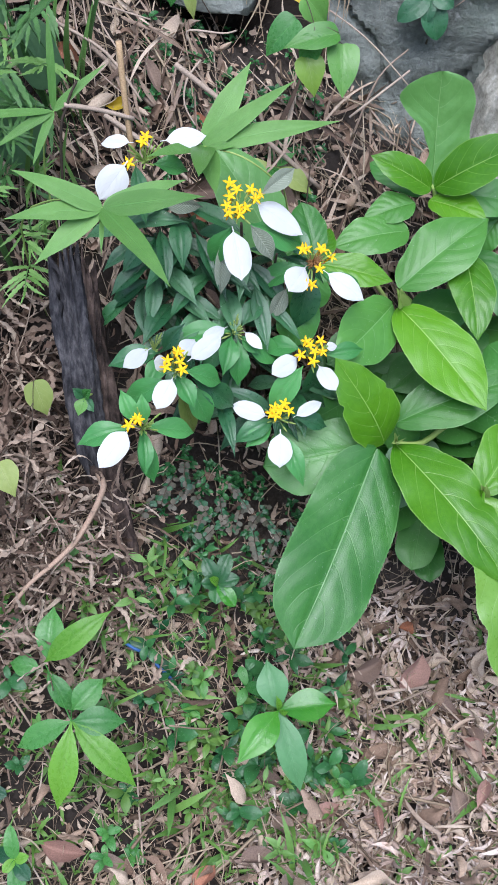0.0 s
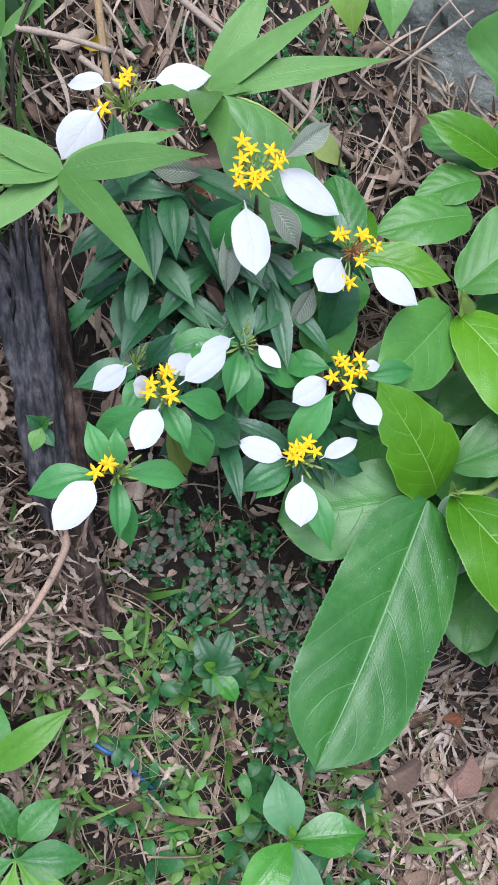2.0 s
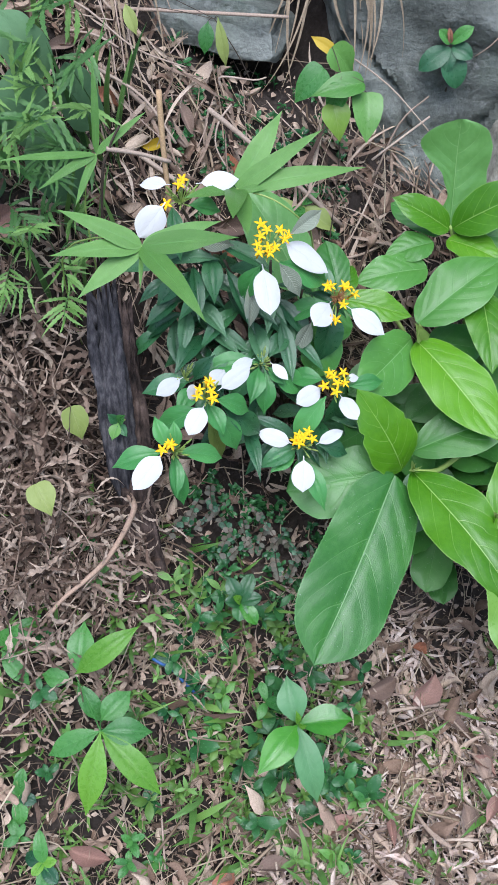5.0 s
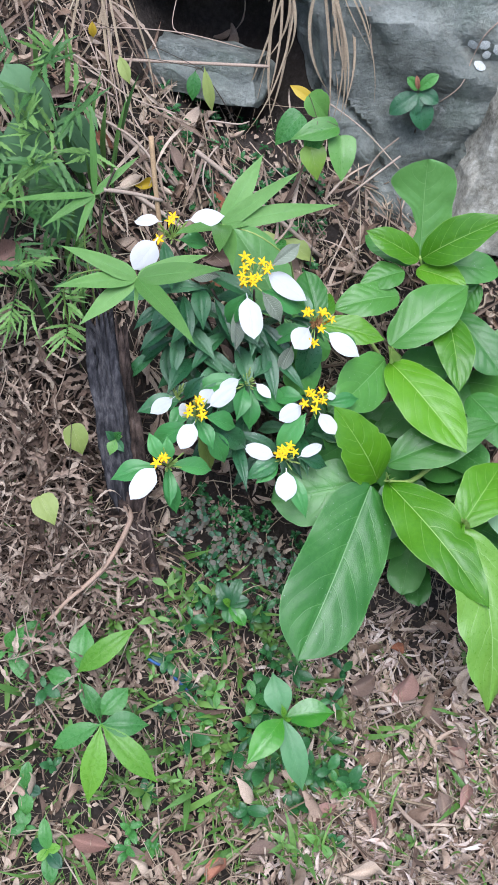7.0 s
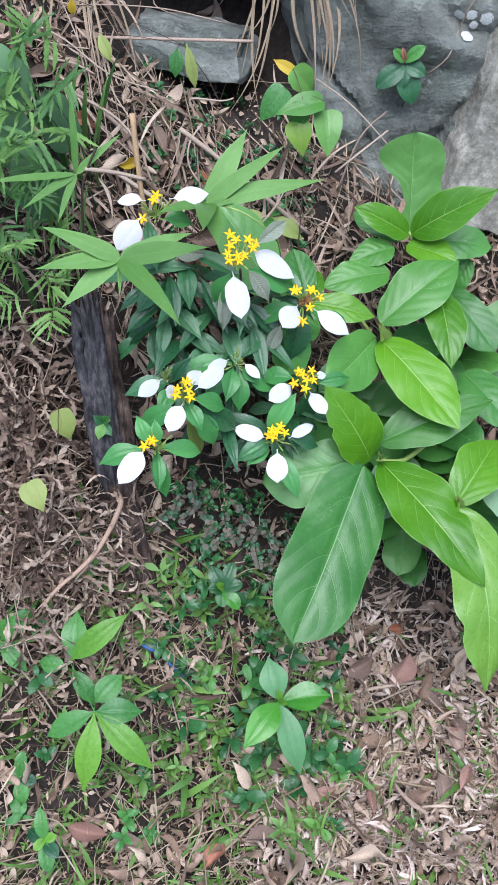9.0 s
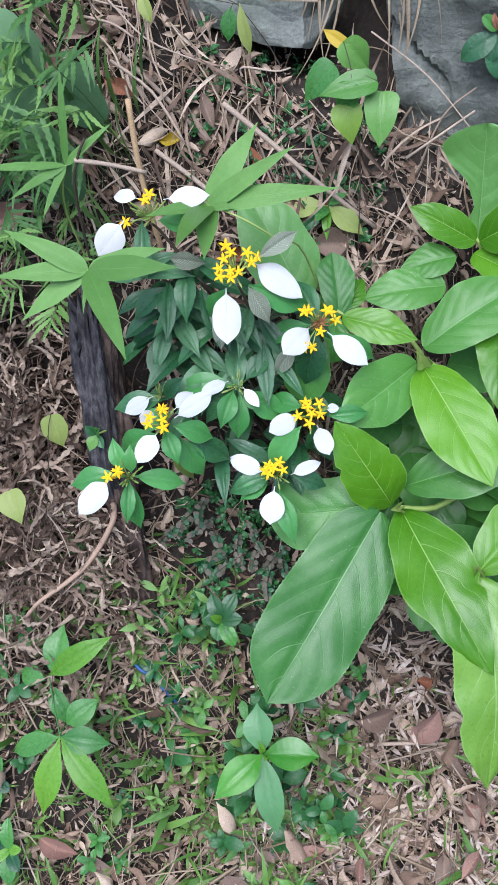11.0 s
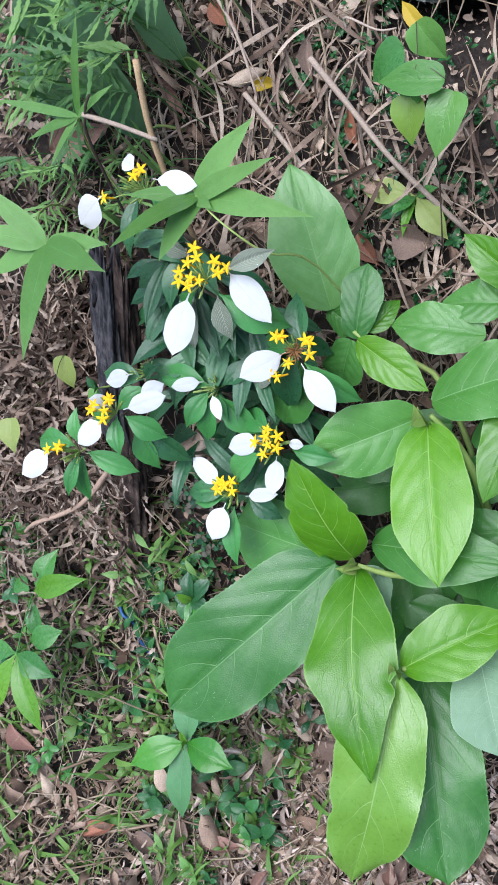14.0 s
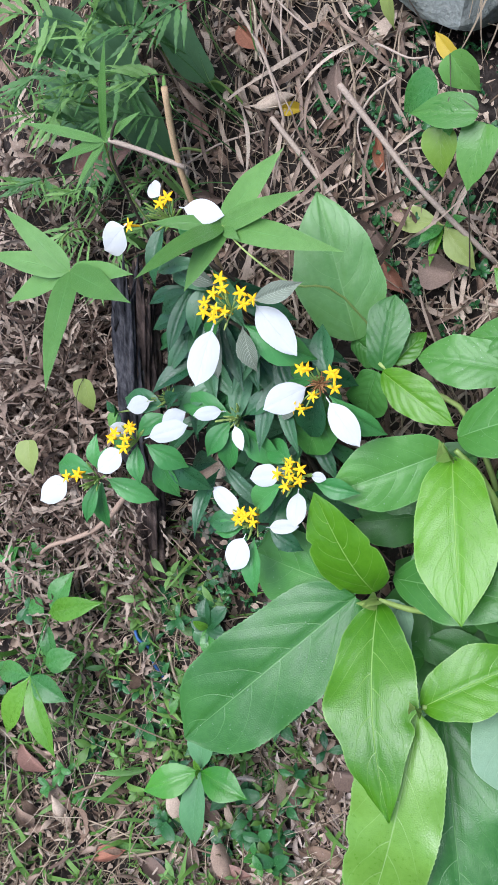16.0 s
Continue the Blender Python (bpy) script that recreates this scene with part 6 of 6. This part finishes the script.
    for k, (x, y) in enumerate(spread(2300, -0.46, 0.40, 0.0, 0.84)):
        high = y > 0.46
        if under_rock(x, y) or (-0.17 < x < 0.02 and y > 0.70) or (not high and rs.rand() < 0.72) or (-0.10 < x < 0.09 and 0.32 < y < 0.47):
            continue
        L = rs.uniform(0.03, 0.12) if high else rs.uniform(0.02, 0.06)
        v, f, uv = leaf_arrays(L, rs.uniform(0.0018, 0.0055), "blade", 2, 12, rs.uniform(-0.10, 0.18), rs.uniform(-0.6, 0.9), 0, 0.15, 0, 8, 0, rs.uniform(-3, 3), rs.uniform(-0.14, 0.14), 9000 + k)
        yaw = rs.normal(0.0, 0.65) + (math.pi if rs.rand() < 0.5 else 0.0) if high else rs.uniform(0, 6.28)
        h.add(v, f, uv, strew(x, y, rs.uniform(0.002, 0.022), yaw, rs.normal(0, 0.22), rs.normal(0, 0.5)))
    h.make("dry_grass_blades", "deadfern", "withered brown grass blades matted over the bank", "dry grass")


litter()


def dead_fern():
    """Shrivelled brown fronds matted down the bank: curled leaflets along drooping stalks."""
    h = Heap()
    count = 0
    for i in range(250):
        thick = i < 165
        x, y = (rs.uniform(-0.37, -0.16), rs.uniform(0.24, 0.45)) if thick else (rs.uniform(-0.32, -0.13), rs.uniform(0.20, 0.36))
        if -0.20 < x < -0.10 and y > 0.30:
            x -= 0.06
        size = rs.uniform(0.05, 0.10)
        m = strew(x, y, rs.uniform(0.014, 0.075) if thick else rs.uniform(0.004, 0.014), rs.uniform(0, 6.28), rs.normal(0, 0.35), rs.normal(0, 0.3))
        bend = rs.normal(0, 0.25, 2)
        line = [np.array([bend[0] * size * (t - t * t), t * size, 0.25 * size * (t - t * t) + bend[1] * size * 0.2 * t * t]) for t in np.linspace(0, 1, 6)]
        v, f = tube_arrays(line, 0.0009, 0.0005, 4)
        h.add(v, f, None, m)
        n = rs.randint(7, 13)
        for k in range(n):
            s = 0.12 + 0.88 * k / n
            p = line[min(int(s * 5), 4)] + (line[min(int(s * 5) + 1, 5)] - line[min(int(s * 5), 4)]) * (s * 5 - int(s * 5))
            q = 1 if k % 2 else -1
            d = Vector((q * rs.uniform(0.5, 1.0), rs.uniform(0.1, 0.9), rs.normal(-0.15, 0.45))).normalized()
            L = size * rs.uniform(0.32, 0.62) * (1.15 - 0.5 * s)
            fm, _ = frame_from(tuple(p), tuple(Vector(p) + d * L), (rs.normal(0, 0.5), rs.normal(0, 0.5), 1))
            count += 1
            v, f, uv = leaf_arrays(L, L * rs.uniform(0.10, 0.19), "crimped", 4, 26, rs.uniform(-0.35, 0.4), rs.uniform(-0.5, 1.0), rs.uniform(-0.8, 0.8), 0.20, 0, 8, 0, rs.uniform(-3.0, 3.0), rs.uniform(-0.3, 0.3), 3000 + count)
            h.add(v, f, uv, m @ fm)
    for i in range(500):
        x, y = rs.uniform(-0.30, 0.14), rs.uniform(0.26, 0.66)
        L = rs.uniform(0.018, 0.045)
        v, f, uv = leaf_arrays(L, L * rs.uniform(0.07, 0.16), "lobed", 2, 12, rs.uniform(-0.25, 0.3), rs.uniform(-0.9, 0.9), 0, 0.2, 0, 8, 0, rs.uniform(-4, 4), rs.uniform(-0.3, 0.3), 6000 + i)
        h.add(v, f, uv, strew(x, y, rs.uniform(0.0, 0.015), rs.uniform(0, 6.28), rs.normal(0, 0.7), rs.normal(0, 0.7)))
    foot, head = np.array((-0.122, 0.283, 0.160)), np.array((-0.143, 0.412, 0.462))
    for i in range(150):
        t = 0.42 * rs.rand() ** 1.6
        p = foot + (head - foot) * t + np.array((rs.normal(0, 0.020), -rs.uniform(0.006, 0.022), rs.uniform(-0.004, 0.012)))
        L = rs.uniform(0.016, 0.040)
        v, f, uv = leaf_arrays(L, L * rs.uniform(0.09, 0.20), "crimped", 4, 20, rs.uniform(-0.25, 0.3), rs.uniform(-0.6, 0.9), rs.uniform(-0.8, 0.8), 0.2, 0, 8, 0, rs.uniform(-3, 3), rs.uniform(-0.3, 0.3), 8000 + i)
        d = Vector((rs.normal(0, 0.8), rs.normal(-0.1, 0.4), rs.normal(-0.3, 0.8)))
        m, _ = frame_from(tuple(p), tuple(Vector(p) + d), (rs.normal(0.1, 0.4), -0.8, 0.5))
        h.add(v, f, uv, m)
    h.make("dead_fern", "deadfern", "matted brown shrivelled dead fern on the bank", "dead fern")


dead_fern()


def weed_leaves(up, p0, n, s, lift, rg, tall):
    """Places for the leaves of a small weed: base and tip of each."""
    a0, side = rg.uniform(0, 6.28), up.orthogonal().normalized()
    for k in range(n):
        p = p0 - up * tall * 0.3 * (k // 2)
        d = (Matrix.Rotation(a0 + k * 2.4, 3, up) @ side + up * (lift + rg.gauss(0, 0.25))).normalized()
        yield p, p + d * s * rg.uniform(0.6, 1.3)


def small_weeds():
    """The weeds that stand clear of the rest, one by one."""
    rg = random.Random(61)
    for k in range(46):
        x, y = rg.uniform(-0.22, 0.13), rg.uniform(0.10, 0.34)
        up = (ground_n(x, y) * 0.6 + Vector((rg.uniform(-0.3, 0.3), -0.2, 1.0))).normalized()
        tall, s = rg.uniform(0.010, 0.040), rg.uniform(0.010, 0.021)
        g0 = Vector(on_ground(x, y))
        kind = rg.choice((("seedling", 0.50, "oval", "round-leaved"), ("weed_dark", 0.55, "oval", "dark glossy"), ("fern_dark", 0.30, "shrub", "narrow-leaved"), ("heart", 0.42, "shrub", "pale green"), ("fern", 0.30, "shrub", "star-shaped bright green")))
        root = thing("small_weed", g0, kind[3] + " small weed growing in the leaf litter", "weed", "small weeds")
        tube("stem", [g0, g0 + up * tall], 0.0007, 0.0005, "bract_stem", root, 5)
        for p, t in weed_leaves(up, g0 + up * tall, rg.randint(4, 8), s, 0.35, rg, tall):
            leaf(root, p, t, (t - p).length * kind[1], kind[0], tuple(up + Vector((0, -0.2, 0))), shape=kind[2], nu=4, nv=10, arch=0.1, fold=0.25)


small_weeds()


def weeds():
    forms = [leaf_arrays(1.0, w, s, 4, 8, 0.12, 0.25, 0, 0.02, 0, 5, 0, 0.3, 0.03, 50 + k) for k, (w, s) in enumerate(((0.46, "shrub"), (0.36, "shrub"), (0.56, "oval"), (0.28, "bamboo"), (0.24, "bamboo")))]
    thin = [leaf_arrays(1.0, w, "bamboo", 2, 10, a, 0.25, 0, 0, 0, 5, 0, rs.uniform(-0.6, 0.6), c, 80 + k) for k, (a, c, w) in enumerate(((0.1, 0.05, 0.10), (0.18, -0.05, 0.06), (0.05, 0.1, 0.08), (0.14, 0.0, 0.12)))]
    mid, dark, grass = Heap(), Heap(), Heap()
    rg = random.Random(62)

    def rosette(h, x, y, n, s, lift, tall, kinds):
        up = (ground_n(x, y) * 0.6 + Vector((rg.uniform(-0.5, 0.5), rg.uniform(-0.6, 0.2), 1.0))).normalized()
        g0 = Vector(on_ground(x, y))
        v, f = tube_arrays([g0, g0 + up * tall], 0.0006, 0.0005, 4)
        h.add(v, f)
        for p, t in weed_leaves(up, g0 + up * tall, n, s, lift, rg, tall):
            m, L = frame_from(p, t, up + Vector((0, -0.2, 0)))
            v, f, uv = forms[kinds[rs.randint(len(kinds))]]
            h.add(v, f, uv, m @ Matrix.Scale(L, 4))

    for x, y in spread(150, -0.16, 0.11, 0.14, 0.33):
        rosette(mid, x, y, rs.randint(3, 8), rs.uniform(0.008, 0.018), 0.4, rs.uniform(0.004, 0.03), (0, 1, 3, 4))
    for x, y in spread(170, -0.35, 0.30, 0.02, 0.30):
        rosette(mid, x, y, rs.randint(3, 6), rs.uniform(0.006, 0.014), 0.4, rs.uniform(0.004, 0.015), (1, 3, 4))
    for x, y in spread(42, -0.10, 0.10, 0.20, 0.35):
        rosette(dark, x, y, rs.randint(3, 7), rs.uniform(0.012, 0.024), 0.3, rs.uniform(0.008, 0.04), (0, 1, 2))
    for x, y in spread(150, -0.13, 0.06, 0.58, 0.74):
        rosette(dark, x, y, rs.randint(4, 8), rs.uniform(0.005, 0.010), 0.3, rs.uniform(0.004, 0.016), (0, 2))
    for x, y in spread(70, -0.09, 0.06, 0.33, 0.41):
        rosette(dark, x, y, rs.randint(6, 10), rs.uniform(0.005, 0.008), 0.2, rs.uniform(0.01, 0.03), (2,))
    for x, y in spread(2500, -0.32, 0.30, -0.05, 0.36):
        if rs.rand() < (0.65 if x > 0.10 else 0.25 if y < 0.15 else 0.1):
            continue
        n = ground_n(x, y)
        a = rs.uniform(0, 6.28)
        d = Vector((math.cos(a), math.sin(a), rs.uniform(0.1, 1.0))).normalized()
        L = rs.uniform(0.010, 0.035) if rs.rand() < 0.8 else rs.uniform(0.035, 0.065)
        if rs.rand() < 0.25:
            x, y = rs.normal(0, 0.7), rs.normal(0.2, 0.5)
            x, y, L = (x, y, L * 1.6) if abs(x) > 0.35 or y < 0 else (0.36 + abs(x), y, L)
        p = Vector(on_ground(x, y))
        m, _ = frame_from(p, p + d * L, (n + Vector((0, -0.3, 0.3))))
        v, f, uv = thin[rs.randint(4)]
        grass.add(v, f, uv, m @ Matrix.Scale(L, 4))
    mid.make("weed_patch", "weed", "low green narrow-leaved weeds in the litter", "weeds")
    dark.make("creeping_weeds", "weed_dark", "dark glossy creeping weeds on the bank", "weeds")
    grass.make("grass_blades", "weed_light", "scattered short bright green grass blades", "grass")


weeds()


def loose_blades():
    """Longer grass blades that can be told apart."""
    for x, y, dx, dy, dz, L in ((-0.03, 0.28, 0.1, -0.2, 1.0, 0.06), (-0.04, 0.27, -0.8, -0.3, 0.5, 0.05), (-0.02, 0.27, -0.9, -0.2, 0.2, 0.05), (-0.075, 0.30, 0, -0.3, 1, 0.05), (-0.2, 0.26, 0.2, -0.4, 1, 0.06), (-0.19, 0.25, -0.8, -0.6, 0.3, 0.07), (-0.05, 0.18, -0.5, -0.7, 0.3, 0.06), (-0.06, 0.17, 0.1, -0.9, 0.3, 0.06), (0.0, 0.13, -0.7, -0.6, 0.3, 0.06), (0.07, 0.13, 0.3, -0.8, 0.5, 0.06), (-0.09, 0.2, -0.3, -0.5, 0.6, 0.06), (-0.23, 0.2, -0.4, -0.4, 0.8, 0.07)):
        p = Vector(on_ground(x, y))
        root = thing("grass_tuft", p, "long bright green grass tuft in the weeds", "grass", "long grass blades")
        leaf(root, p, p + Vector((dx, dy, dz)).normalized() * L, 0.008, "bamboo", (0.2, -0.6, 0.75), "blade", shape="bamboo", nu=2, nv=12, arch=0.1, fold=0.25)


loose_blades()


def loose_sticks():
    """Dry canes and stalks that can be told apart, most of them lying down the slope."""
    rg = random.Random(71)
    for k in range(60):
        if k < 38:
            x, y, yaw = rg.uniform(-0.30, 0.06), rg.uniform(0.52, 0.72), rg.gauss(90, 38)
        else:
            x, y, yaw = rg.uniform(-0.25, 0.27), rg.uniform(0.05, 0.34), rg.uniform(0, 180)
        L = rg.uniform(0.05, 0.14)
        d = Vector((math.cos(radians(yaw)), math.sin(radians(yaw)), 0)) * L * 0.5 * (0.75 if k < 38 else 1)
        c = Vector((rg.gauss(0, 0.006), rg.gauss(0, 0.006), 0))
        pts = [gp(x - d.x, y - d.y, rg.uniform(0.004, 0.016)), gp(x + c.x, y + c.y, rg.uniform(0.01, 0.028)), gp(x + d.x, y + d.y, rg.uniform(0.004, 0.02))]
        if under_rock(x + abs(d.x), y + abs(d.y)):
            continue
        r = rg.uniform(0.0007, 0.0018)
        cane(pts, r, r * 0.7, rg.choice(("thin dry beige stalk lying on the bank", "broken dry grass stalk on the litter")), "cane" if rg.random() < 0.7 else "straw", "dry_stalk")
    for k in range(26):
        if k < 14:
            x, y = rg.uniform(-0.28, 0.06), rg.uniform(0.50, 0.70)
        else:
            x, y = rg.uniform(0.02, 0.28), rg.uniform(0.0, 0.30)
        fallen(x, y, rg.uniform(0.026, 0.045), rg.uniform(0.009, 0.015), rg.uniform(0, 360), rg.choice(("tan_leaf", "tan_leaf", "pink_leaf", "red_leaf")), "dry curled fallen leaf on top of the litter", rg.uniform(0.008, 0.018))


loose_sticks()

# ---- lichen on the rock ----
def lichen(at, r, seed):
    rg = random.Random(seed)
    verts = [(0, 0, 0.0012)]
    for k in range(18):
        a = 6.2832 * k / 18
        q = r * rg.uniform(0.85, 1.1)
        verts += [(q * 0.7 * math.cos(a), q * 0.7 * math.sin(a), 0.0008), (q * math.cos(a), q * math.sin(a), 0.0004)]
    faces = []
    for k in range(18):
        i, j = 1 + 2 * k, 1 + 2 * ((k + 1) % 18)
        faces += [(0, i, j), (i, i + 1, j + 1, j)]
    p, n = on_rock(*at)
    m = n.to_track_quat("Z", "Y").to_matrix().to_4x4()
    m.translation = p + n.normalized() * 0.0015
    tagged(link(new("lichen", mesh_of("lichen", verts, faces, MAT["lichen"])), m), "round pale grey lichen patch on slate", "lichen", "lichen patches")


for k, (x, z, r) in enumerate(((0.222, 0.640, 0.0065), (0.234, 0.640, 0.006), (0.237, 0.628, 0.005), (0.251, 0.636, 0.0075), (0.230, 0.616, 0.007))):
    lichen((x, z), r, k)
